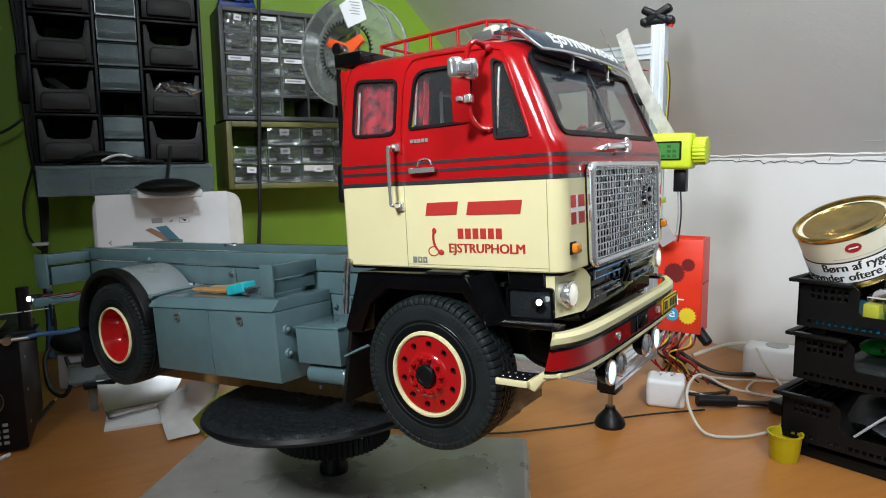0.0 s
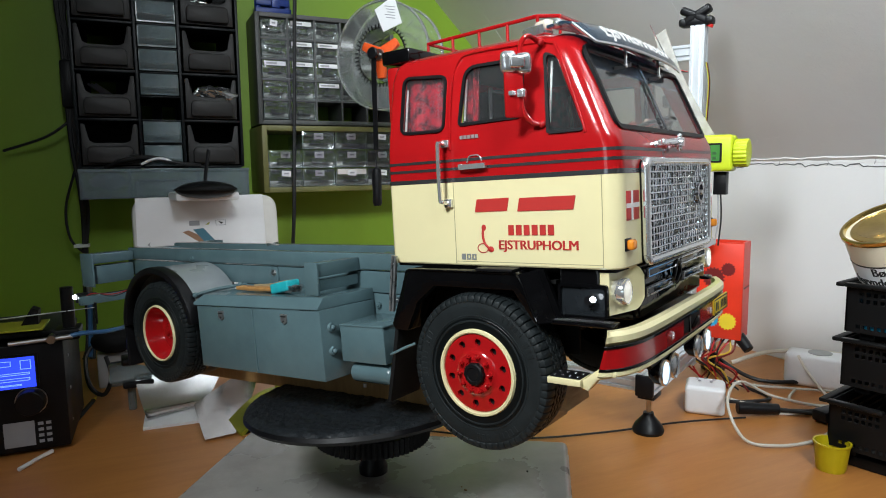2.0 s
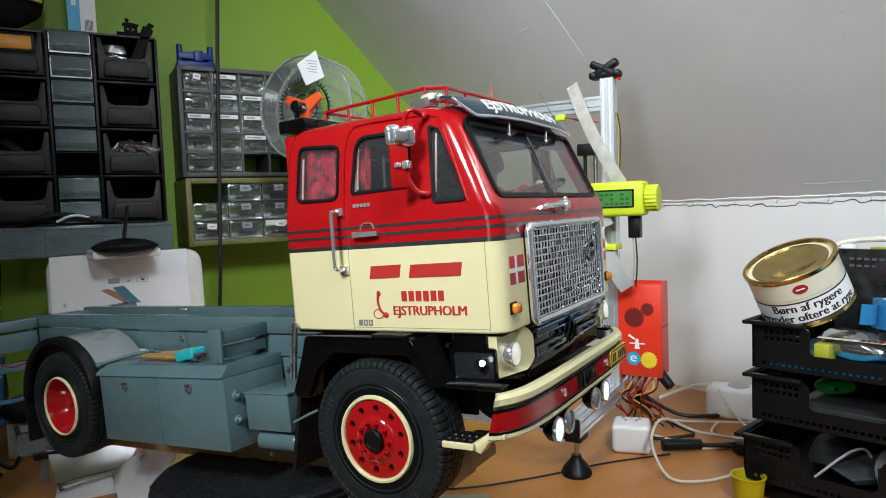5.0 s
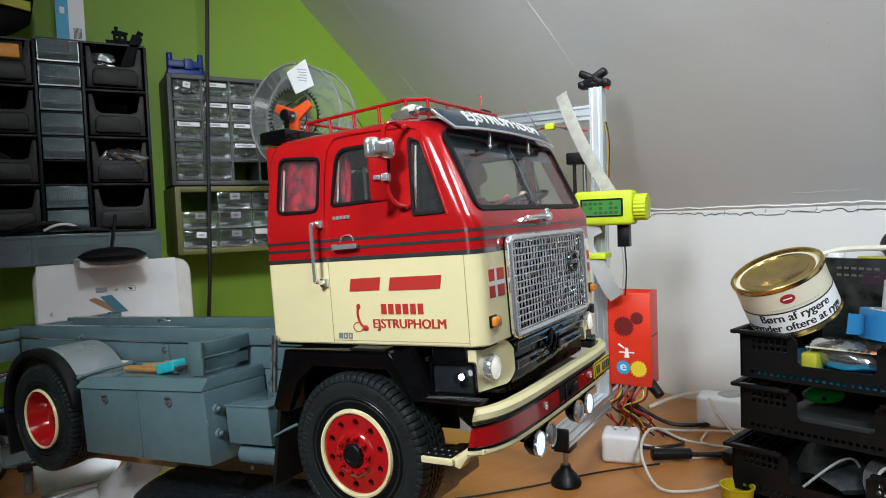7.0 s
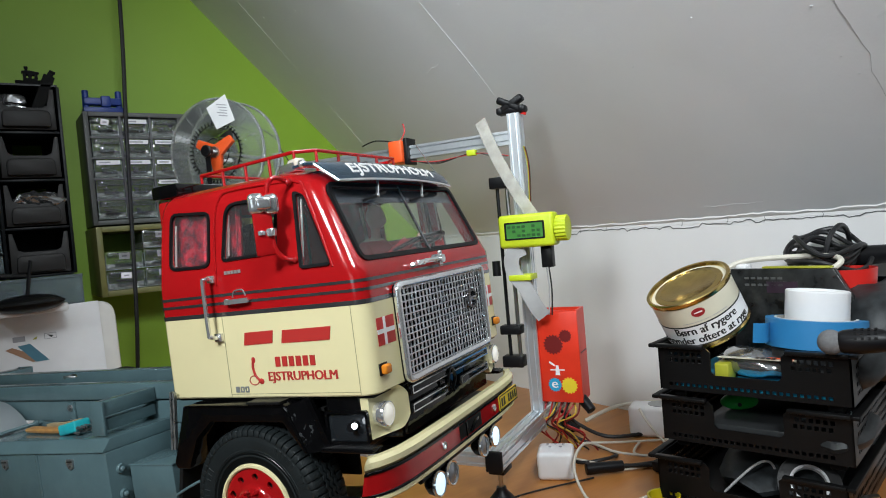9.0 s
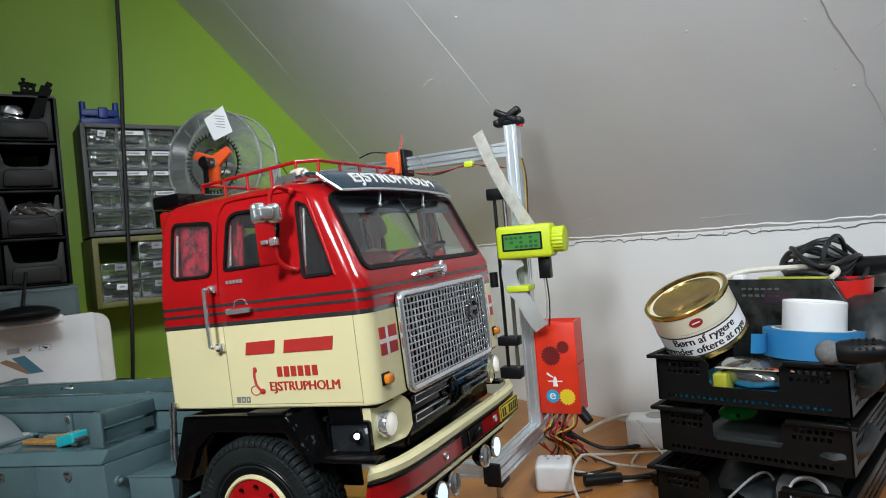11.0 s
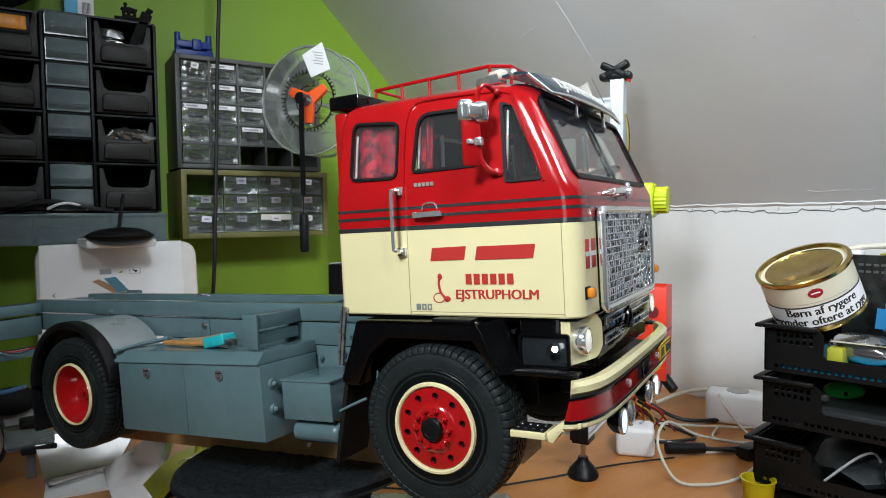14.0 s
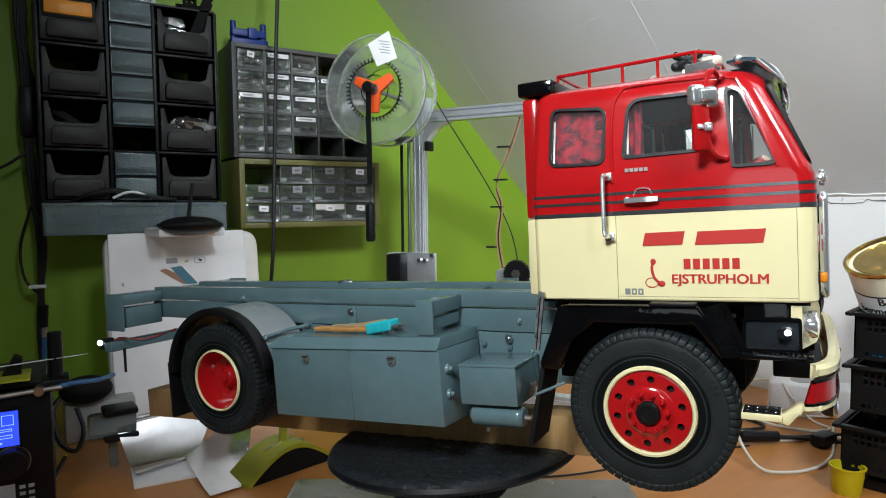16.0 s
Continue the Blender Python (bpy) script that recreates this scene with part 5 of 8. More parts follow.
for v in tx.verts:
    f = v.co.y / 10.5
    y = 29 + v.co.x
    t = (y - 7) / 154
    fx = 3.82 - 1.5 * f
    i = min(int(fx), 3)
    q = fx - i
    v.co = Vector((VP[i][0] + (VP[i + 1][0] - VP[i][0]) * q - 4 * (2 * t - 1) ** 4, y, VP[i][1] + (VP[i + 1][1] - VP[i][1]) * q - 2.4 * (2 * t - 1) ** 2 + 1.5 + v.co.z))
part("visor_lettering", tx, M["white_paint"], vis, "white place name lettering", MM)
for y in (52, 108):
    w = cp("wiper", tube([(66, y + 4, 177), (67.5, y + 2, 171), (68.8, y - 2, 165)], 0.9, 8), M["chrome"], "chrome wiper arm with black blade")
    part("blade", sweep([(67.3, y - 16, 162), (68.6, y - 2, 164.6), (67.4, y + 10, 167.4)], rect(-0.5, 0.5, -0.8, 0.8)), M["black"], w, "", MM)
    part("wiper_boss", ball((68.8, y - 2, 165), 1.5), M["chrome"], w, "", MM)
cp("aerial", cyl((60, 150, 184), (54, 136, 204), 0.35, 0.25, 6), M["chrome"], "thin wire aerial")

rack_pts = [(-61, 42, 197), (24, 34, 197.5), (33, 44, 197.8), (34, WIDE - 44, 197.8), (24, WIDE - 34, 197.5), (-61, WIDE - 42, 197)]
rk = cp("roof_rack", tube(rack_pts, 1.15, 8, False), M["red"], "red tubular roof rack rail")
part("rear_rail", tube([(-61, 42, 197), (-61, WIDE - 42, 197)], 1.1, 8, False), M["red"], rk, "", MM)
for a, b, n in ((0, 1, 5), (2, 3, 5), (5, 4, 5)):
    for k in range(n):
        t = k / (n - 1)
        x, y = rack_pts[a][0] + (rack_pts[b][0] - rack_pts[a][0]) * t, rack_pts[a][1] + (rack_pts[b][1] - rack_pts[a][1]) * t
        part("post", cyl((x, y, 181.5), (x, y, 197.4), 1.0, 1.0, 8), M["red"], rk, "", MM)


def beacon(s):
    b = cp("roof_lamp", mir(moved(box(-9, 9, -4, 4, 0, 6, 1.4), Matrix.Translation((29, 24, 183)) @ Matrix.Rotation(radians(-20), 4, "Z")), s), M["chrome_rough"], "chrome roof lamp with clear lens")
    part("lens", mir(moved(box(0, 11, -3.6, 3.6, 2, 8.0, 2.2, 3), Matrix.Translation((29, 24, 183)) @ Matrix.Rotation(radians(-20), 4, "Z")), s), M["pearl"], b, "pale lens", MM)


both(beacon)


def stack(s):
    c = cp("rear_column", mir(box(-77, -67, 17, 38, 106, 181, 2.2), s), M["red"], "red and cream intake column behind the cab")
    part("column_foot", mir(box(-77, -67, 17, 38, 57.5, 105.8, 2.2), s), M["cream"], c, "cream column foot", MM)
    part("column_cap", mir(box(-79, -56, 15, 58, 182, 191, 1.6), s), M["black_gloss"], c, "black box on the column", MM)


both(stack)

# inside the cab
seat_l = cp("seat", join(box(-22, 16, 26, 66, 76, 92, 4), box(-22, -7, 27, 65, 88, 159, 5)), M["black_matt"], "dark cab seat with grey piping")
part("piping", tube([(-6.4, 28.5, 94), (-6.4, 28.5, 154), (-6.8, 33, 158.6), (-6.8, 59, 158.6), (-6.4, 63.5, 154), (-6.4, 63.5, 94)], 1.1, 8), M["ribbon"], seat_l, "grey piping", MM)
cp("seat", join(box(-20, 18, WIDE - 68, WIDE - 34, 76, 96, 4), box(-20, -8, WIDE - 66, WIDE - 36, 92, 142, 4)), M["black_matt"], "dark cab seat")
cp("dashboard", box(52, 76, 6, WIDE - 6, 96, 122, 5), M["black_matt"], "black dashboard")
SWM = Matrix.Translation((55, 116, 133.5)) @ Matrix.Rotation(radians(-17), 4, "Y")
sw = cp("steering_wheel", moved(lathe([(18.0, -1.2), (20.4, -1.2), (21, 0), (20.4, 1.2), (18.0, 1.2)], None, 32, True), SWM), M["black"], "black steering wheel")
part("spoke", moved(box(-18.5, 18.5, -1.2, 1.2, -0.8, 0.8), SWM), M["black"], sw, "", MM)
part("steering_column", cyl((55, 116, 133), (66, 116, 114), 2, 2, 8), M["black"], sw, "", MM)


def curtain(s):
    def sheet(x0, x1, z0, z1, y):
        n = 18
        secs = []
        for k in range(n + 1):
            x = x0 + (x1 - x0) * k / n
            wv = 1.1 * math.sin(k * 0.9) + 1.6 * noise.noise(Vector((k * 0.37, x0, s)))
            secs.append([(x, y + wv, z0), (x, y + 2.4 + wv * 0.7, (z0 + z1) / 2), (x, y + 4.6 + wv, z1), (x, y + 5.6 + wv, z1), (x, y + 3.4 + wv * 0.7, (z0 + z1) / 2), (x, y + 1 + wv, z0)])
        return loft(secs)
    cp("curtain", mir(sheet(-58, -19, 128, 174, 6.5), s), M["curtain"], "shiny red velvet curtain")
    cp("curtain", mir(sheet(-13, -2, 130, 174, 7.5), s), M["curtain"], "shiny red velvet curtain")
    # Silver strips stand in for reflections in the window edges at oblique views.
    for x, y, z0, z1, w in ((-60.5, 10.2, 138, 166, 0.9), (-53.0, 3.4, 138, 163, 0.5), (-18.5, 10.2, 139, 168, 0.9), (-9.6, 3.4, 140, 164, 0.5), (37.0, 9.8, 134, 168, 0.9), (44.6, 3.4, 134, 166, 0.5)):
        y0 = y + (z0 - 128) * 6.0 / 41.0
        cp("inner_strip", mir(sweep([(x, y0, z0), (x + 0.2, y0 + (z1 - z0) * 6.0 / 41.0, z1)], rect(-w, w, -0.35, 0.35), False), s), M["silver_mark"], "silver strip drawn in for a glint at the window edge")
    cp("window_post", mir(cyl((38, 5.5, 128), (36.5, 9.5, 172), 1.6, 1.6, 8), s), M["black"], "")


both(curtain)
cp("rear_window_frame", plate(rounded([(28, 126), (WIDE - 28, 126), (WIDE - 28, 170), (28, 170)], 5, 4), [rounded(REAR_OUT, 4, 4)], 1.6, Matrix.Translation((-64.5, 0, 0)) @ YZ), M["black"], "black frame of the rear window")
cp("head_lining", box(-60, 50, 16, WIDE - 16, 176.5, 178.5, 0.5), M["black_matt"], "dark head lining")
cp("screen_band", moved(box(14, WIDE - 14, WS_LEN - 10, WS_LEN - 1, -3.6, -3.0), WS_M), M["navy_film"], "dark blue sun band behind the windscreen")

D = Matrix.Translation((24, 116, 0))
doll = cp("doll", moved(join(ball((0, 0, 156), 7.4, 0.98, 0.82, 1.18, 20), ball((4.6, 0, 153.5), 4.2, 0.9, 0.9, 1.0, 14), cyl((-2, 0, 138), (-1, 0, 150), 3.6, 3.2, 12), ball((-4, 0, 133), 15, 0.62, 1.2, 0.6, 20), ball((-5, 0, 118), 16, 0.7, 1.0, 1.2, 20), tube([(-3, -14, 134), (10, -19, 122), (30, -10, 136)], 4.4, 10), tube([(-3, 14, 134), (10, 19, 122), (32, 8, 138)], 4.4, 10)), D), M["doll"], "plain red figure at the wheel")



# ---- truck: rear fittings (axle level) ----
def mudguard(s):
    cx, cz = -345, 3
    def arc(r, a0, a1, n=26):
        return [(cx + r * math.cos(radians(a0 + (a1 - a0) * k / n)), cz + r * math.sin(radians(a0 + (a1 - a0) * k / n))) for k in range(n + 1)]
    skin = arc(55.5, 12, 172) + arc(54.2, 172, 12)
    g = tp("mudguard", mir(plate(skin, (), 46, Matrix.Translation((0, 50, 0)) @ XZ), s), M["grey_light"], truck, "grey rear mudguard with black rubber edge")
    edge = arc(56.5, 8, 178) + arc(50.5, 178, 8)
    part("rubber_edge", mir(plate(edge, (), 11, Matrix.Translation((0, 8, 0)) @ XZ, 1.4), s), M["black"], g, "black rubber edge", MM)
    part("flap", mir(box(-404, -400.5, -1, 48, -34, 14, 0.8), s), M["black"], g, "black mud flap", MM)
    part("stay", mir(join(tube([(-296, 8, 34), (-296, 30, 36), (-288, 56, 37)], 1.6, 8, False), ball((-296, 8, 34), 2.4), ball((-290, 50, 37), 2.6)), s), M["grey"], g, "", MM)


both(mudguard)
for x, z in ((-363, 61), (-243, 47.5), (-243, 36), (-107, 26), (-70, 20), (-410, 47)):
    tp("bolt", join(cyl((x, 52.5, z), (x, 50.2, z), 3.2, 3.0, 6), cyl((x, 50.4, z), (x, 48.8, z), 1.6, 1.4, 10)), M["steel"] if z < 60 else M["grey"], truck, "steel bolt head")
tp("bolt_strap", box(-247, -239, 51, 53, 32, 52, 0.5), M["grey"], truck, "grey strap with two bolts")
tp("bolt_strap", box(-414, -406, 51, 53, 30, 50, 0.5), M["grey"], truck, "grey strap")
tp("lashing_ring", tube([(-262, 62, 70.5), (-255, 58, 72), (-248, 62, 70.5), (-255, 66, 72), (-262, 62, 70.5)], 0.9, 6), M["steel"], truck, "small steel lashing ring")

# rear lamp bar
lb = tp("rear_lamp_bar", box(-484, -474, -4, FRAME + 4, 22, 31, 0.8), M["grey"], truck, "grey rear lamp bar with small lit lamps")
for s in (1, -1):
    yy = 2 if s > 0 else FRAME - 2
    part("lamp_case", box(-493, -484, yy - 5, yy + 5, 24, 34, 1.2), M["black"], lb, "", MM)
    part("rear_lamp", ball((-490, yy - 6 * s, 30.5), 2.6, 1, 0.8, 1), M["led"], lb, "lit white lamp", MM)
    part("hanging_rod", cyl((-470, yy + 4, 24), (-471, yy + 4, 2), 1.3, 1.1, 8), M["black"], lb, "", MM)
    for k in range(3):
        part("lamp_wire", tube([(-485, yy, 29 - k), (-474, yy + 4 * s, 32 + k), (-455, yy + 16 * s, 33 - k * 2), (-430, yy + 30 * s, 36 + k)], 0.55, 6), M["wire_red" if k == 1 else "cable_black"], lb, "", MM)

# the wooden supports and turntable
beam = part("wooden_beam", box(-0.532, -0.0125, 0.070, 0.098, -0.0605, -0.033, 0.0008), M["pine"], None, "", 1.0, TRUCK)
tagged(beam, "brown wooden beam under the truck chassis", "beam")
blk = part("wooden_block", box(-0.012, 0.0052, 0.058, 0.090, -0.0565, -0.0285, 0.001), M["pale_wood"], None, "", 1.0, TRUCK)
tagged(blk, "pale sawn wooden block under the front axle", "block", "wooden blocks")
blk = part("wooden_block", box(0.0058, 0.0202, 0.060, 0.094, -0.0445, -0.0285, 0.001), M["pale_wood"], None, "", 1.0, TRUCK)
tagged(blk, "pale sawn wooden block under the front axle", "block", "wooden blocks")

tt = thing("turntable", "round black foam-topped turntable on a toothed ring", "turntable", Matrix.Translation((0.171, 0.551, 0.842)))
# the disc lies flat against the beam, a little off the spindle
DISC = tt.matrix_basis.inverted() @ TRUCK @ Matrix.Translation((-0.1735, 0.0775, -0.0573 - 0.0795))


def foam_disc():
    bm = bmesh.new()
    rings, seg = 60, 240
    vs = []
    for i in range(rings + 1):
        r = 0.098 * i / rings
        row = []
        for k in range(seg):
            a = 2 * math.pi * k / seg
            p = Vector((r * math.cos(a), r * math.sin(a), 0))
            h = 0.0011 * noise.noise(p * 420) + 0.0010 * noise.noise(p * 170 + Vector((3, 1, 2))) - 0.003 * max(0, (r - 0.091) / 0.007) ** 2
            row.append(bm.verts.new((p.x, p.y, 0.0795 + h)))
        vs.append(row)
    for i in range(rings):
        for k in range(seg):
            l = (k + 1) % seg
            if i == 0:
                continue
            bm.faces.new((vs[i][k], vs[i][l], vs[i + 1][l], vs[i + 1][k]))
    bm.faces.new(vs[1])
    for v in vs[0]:
        bm.verts.remove(v)
    low = [bm.verts.new((v.co.x, v.co.y, 0.0745)) for v in vs[rings]]
    for k in range(seg):
        l = (k + 1) % seg
        bm.faces.new((vs[rings][k], vs[rings][l], low[l], low[k]))
    bm.faces.new(list(reversed(low)))
    bmesh.ops.recalc_face_normals(bm, faces=bm.faces)
    return bm


part("foam_top", foam_disc(), M["foam"], tt, "crumbly black foam top", 1.0, DISC)
part("plate", lathe([(0.0, 0.069), (0.090, 0.069), (0.097, 0.0705), (0.0995, 0.0735), (0.098, 0.0765), (0, 0.0765)], None, 72), M["black"], tt, "black rim plate", 1.0, DISC)
gear = []
for k in range(64):
    a = 2 * math.pi * k / 64
    gear.append((0.052 * math.cos(a), 0.052 * math.sin(a)))
    a += math.pi / 64
    gear.append((0.0498 * math.cos(a), 0.0498 * math.sin(a)))
part("toothed_ring", plate(gear, (), 0.014, Matrix.Translation((0, 0, 0.033))), M["black"], tt, "black toothed ring")
part("spindle", lathe([(0.013, 0), (0.013, 0.006), (0.011, 0.010), (0.011, 0.070)], None, 20), M["black"], tt, "black spindle")
base = thing("plastic_box", "worn grey plastic box under the turntable", "box", pose(0.1515, 0.502, DESK, 0, 0, -34))
part("body", box(-0.165, 0.165, -0.14, 0.14, 0, 0.0735, 0.005, 4), M["base_grey"], base)
part("lid", join(box(-0.165, 0.165, -0.14, 0.14, 0.074, 0.092, 0.005, 4), box(-0.1665, 0.1665, -0.1415, 0.1415, 0.074, 0.078, 0.001)), M["base_grey"], base)
random.seed(12)
for k, (x, y) in enumerate(((0.1, 0.5), (0.12, 0.47), (0.21, 0.44), (0.08, 0.53), (0.15, 0.46))):
    o = part("screw", join(cyl((0, 0, 0), (0, 0, 0.0022), 0.0026, 0.0024, 10), cyl((0, 0, 0.0022), (0, 0, 0.003), 0.0012, 0.0012, 6)), M["black"], None, "", 1.0, Matrix.Translation((x, y, 0.842)))
    tagged(o, "small black screw on the grey box", "screw", "loose screws")
M["crumb"] = mat("brown_crumb", (0.20, 0.11, 0.05), 0.8, var=0.4)
for k in range(14):
    x, y = random.uniform(0.07, 0.30), random.uniform(0.42, 0.52)
    r_ = random.uniform(0.0007, 0.0016)
    o = part("crumb", ball((0, 0, r_ * 0.6), r_, 1.3, 0.9, 0.7, 8), M["crumb" if k % 3 else "black_matt"], None, "", 1.0, pose(x, y, 0.842, 0, 0, random.uniform(0, 180)))
    tagged(o, "tiny crumb of dirt on the grey box", "crumb", "crumbs")
o = part("screw", join(cyl((0, 0, 0.0015), (0.012, 0.004, 0.0015), 0.0013, 0.0012, 8), cyl((0, 0, 0.0022), (-0.003, -0.001, 0.0022), 0.0026, 0.0024, 10)), M["black"], None, "", 1.0, Matrix.Translation((0.0815, 0.829, DESK + 0.0005)))
tagged(o, "black screw lying on the desk", "screw", "loose screws")

# brush left on the tool box
br = thing("brush", "wooden-handled brush with turquoise band on the tool box", "brush", TRUCK @ mm(-211.5, 20, 36.2, 0, 0, -6) @ Matrix.Scale(0.92, 4))
part("handle", sweep([(-0.052, 0.002, 0.0022), (-0.02, 0.001, 0.0022), (0.018, 0, 0.003)], [(-0.0036, -0.0016), (0.0036, -0.0016), (0.0042, 0), (0.0036, 0.0016), (-0.0036, 0.0016), (-0.0042, 0)], True), M["stick_wood"], br, "orange-brown wooden handle")
part("second_handle", sweep([(-0.044, 0.014, 0.0022), (-0.03, 0.0135, 0.0026), (-0.005, 0.009, 0.005), (0.012, 0.007, 0.0075), (0.020, 0.006, 0.0085)], [(-0.0026, -0.0014), (0.0026, -0.0014), (0.0026, 0.0014), (-0.0026, 0.0014)], True), M["pale_wood"], br, "pale wooden stick")
part("band", moved(box(0.010, 0.036, -0.0065, 0.0065, 0.0, 0.0085, 0.0016, 3), Matrix.Translation((0.0235, 0, 0.005)) @ Matrix.Rotation(radians(-9), 4, "Y") @ Matrix.Translation((-0.0235, 0, -0.004))), M["turquoise"], br, "turquoise perforated band")
bris = []
random.seed(8)
for k in range(110):
    y0, z0 = random.uniform(-0.0045, 0.0045), random.uniform(0.001, 0.008)
    bris.append(cyl((0.026, y0, z0), (0.039 + random.uniform(-0.004, 0.002), y0 * 1.3 + random.uniform(-0.002, 0.002), z0 * 0.8), 0.0005, 0.0003, 5))
b_ = part("bristles", join(*bris), M["bristle"], br, "grey bristles")
b_["kind"] = "stuff"


# ---- storage on the green wall ----
def bin_rack():
    r = thing("storage_rack", "dark wall rack with grey scoop bins and small clear drawers", "storage rack", Matrix.Translation((-0.0955, 1.36, 1.1255)) @ Matrix.Diagonal((1.051, 1, 1.1226, 1)))
    W, H, D = 0.270, 0.308, GREEN_Y - 1.36
    cols = (0.0, 0.098, 0.169, 0.270)
    part("back_panel", plate(rect(0.003, 0.0955, 0.001, 0.308), [rect(0.020, 0.062, z + 0.052, z + 0.0735) for z in (0.0775, 0.155)], 0.004, Matrix.Translation((0, 0.124, 0)) @ XZ), M["frame_dark"], r)
    part("back_panel", plate(rect(0.1715, 0.2675, 0.001, 0.308), [rect(0.199, 0.246, z + 0.054, z + 0.0735) for z in (0.0775, 0.155)], 0.004, Matrix.Translation((0, 0.124, 0)) @ XZ), M["frame_dark"], r)
    part("back_panel", plate(rect(0.1005, 0.1665, 0.001, 0.308), [rect(0.104, 0.122, 0.086, 0.110), rect(0.140, 0.163, 0.084, 0.110)], 0.004, Matrix.Translation((0, 0.124, 0)) @ XZ), M["frame_dark"], r)
    part("top_board", join(box(0, 0.0985, 0.021, D, H, H + 0.003), box(0.099, W, 0.001, D, H, H + 0.003)), M["frame_dark"], r)
    for x in cols:
        part("upright", box(x - 0.0025, x + 0.0025, 0, 0.128, 0, H, 0.0006), M["frame_dark"], r)
    for x in (0.03, 0.24):
        part("wall_bracket", box(x - 0.008, x + 0.008, 0.128, D, 0.296, 0.312, 0.001), M["frame_dark"], r)
    for k in range(4):
        z = k * 0.0775
        for x0, x1 in ((0, 0.098), (0.169, 0.270)):
            part("shelf", box(x0 + 0.0025, x1 - 0.0025, 0.002, 0.12, z - 0.002, z + 0.002, 0.0005), M["frame_dark"], r)
    for k in range(9):
        part("shelf", box(0.1005, 0.1665, 0.002, 0.12, k * 0.0388 - 0.0012, k * 0.0388 + 0.0012, 0.0004), M["frame_dark"], r)
    # one bin, then copies on its meshes
    def add_bin(x0, z0, first, tilt=0.0):
        m = pose(x0, 0, z0, tilt, 0, 0)
        w, h = 0.088, 0.066
        if first is None:
            out = [(0, 0), (w, 0), (w, h), (w - 0.006, h), (w - 0.012, h * 0.60), (w - 0.020, h * 0.54), (0.020, h * 0.54), (0.012, h * 0.60), (0.006, h), (0, h)]
            b = part("bin", plate(out, (), 0.004, Matrix.Translation((0, 0.0, 0)) @ XZ, 0.0008), M["bin_grey"], r, "grey plastic scoop bin", 1.0, m)
            part("bin_tub", join(box(0, 0.003, 0, 0.11, 0, h * 0.62), box(w - 0.003, w, 0, 0.11, 0, h * 0.62), box(0, w, 0, 0.11, 0, 0.003), box(0, w, 0.107, 0.11, 0, h * 0.45)), M["bin_grey"], b)
            pull = plate(rounded(rect(0.008, w - 0.008, 0.003, 0.030), [0.004, 0.004, 0.010, 0.010], 4), (), 0.012, Matrix.Translation((0, -0.003, 0)) @ XZ, 0.003)
            part("pull", pull, M["bin_grey"], b)
            return b
        b = again(first, m, r)
        for c in first.children:
            again(c, c.matrix_basis.copy(), b)
        return b
    first = None
    for cx in (0.005, 0.175):
        for k in range(4):
            o = add_bin(cx, 0.004 + k * 0.0775, first)
            first = first or o
    # small drawers
    fd = None
    for k in range(8):
        if k == 2:
            continue
        m = pose(0.1025, -0.004, 0.0022 + k * 0.0388, 0, 0, 0)
        if fd is None:
            fd = part("small_drawer", join(box(0, 0.062, 0.0, 0.0025, 0, 0.034, 0.0008), box(0, 0.002, 0, 0.1, 0, 0.03), box(0.060, 0.062, 0, 0.1, 0, 0.03), box(0, 0.062, 0, 0.1, 0, 0.002)), M["smoky"], r, "smoky clear plastic drawer", 1.0, m)
            part("drawer_lip", plate([(0.0, 0.033), (-0.007, 0.012), (-0.006, 0.010), (0.0, 0.003)], (), 0.059, Matrix(((0, 0, 1, 0.0015), (1, 0, 0, 0), (0, 1, 0, 0), (0, 0, 0, 1))), 0.0005), M["smoky"], fd)
            part("drawer_contents", box(0.004, 0.058, 0.006, 0.09, 0.003, 0.024, 0.003), M["dark_junk"], fd)
        else:
            o = again(fd, m, r)
            for c in fd.children:
                again(c, c.matrix_basis.copy(), o)
    # contents of the bins
    part("orange_case", box(0.006, 0.084, -0.006, 0.02, 0.2672, 0.3005, 0.005), M["black"], r)
    part("orange_lid", box(0.011, 0.078, -0.0085, -0.004, 0.2735, 0.2950, 0.004), M["orange_yellow"], r, "amber plastic lid on the case")
    for k in range(3):
        part("metal_rod", cyl((0.02 + 0.006 * k, 0.03, 0.0775 + 0.058), (0.05 + 0.006 * k, 0.006, 0.0775 + 0.036), 0.0022, seg=8), M["steel"], r)
    def crumpled(c, r, sx, sy, sz, amount):
        bag = ball(c, r, sx, sy, sz, 30)
        for v in bag.verts:
            q = v.co.copy()
            for f, a in ((45, 1.0), (110, 0.6), (240, 0.3)):
                v.co += Vector((noise.noise(q * f), noise.noise(q * f + Vector((4, 0, 0))), noise.noise(q * f + Vector((0, 7, 0))))) * amount * a
        return bag
    part("plastic_bag", crumpled((0.226, 0.006, 0.0775 + 0.046), 0.024, 1.75, 0.7, 0.52, 0.007), M["bag_clear"], r, "crumpled clear plastic bag")
    part("plastic_bag", crumpled((0.198, 0.016, 0.2325 + 0.050), 0.020, 1.2, 0.7, 0.6, 0.007), M["bag_clear"], r, "crumpled clear plastic bag")
    part("metal_clip", moved(box(-0.008, 0.008, -0.002, 0.002, -0.0025, 0.0025, 0.001), Matrix.Translation((0.213, -0.001, 0.2325 + 0.0395)) @ Matrix.Rotation(0.2, 4, "Y")), M["alu_sheet"], r, "bright metal clip")
    TOOL = Matrix.Translation((0.2300, 0.006, 0.255)) @ Matrix.Rotation(radians(23), 4, "Y")
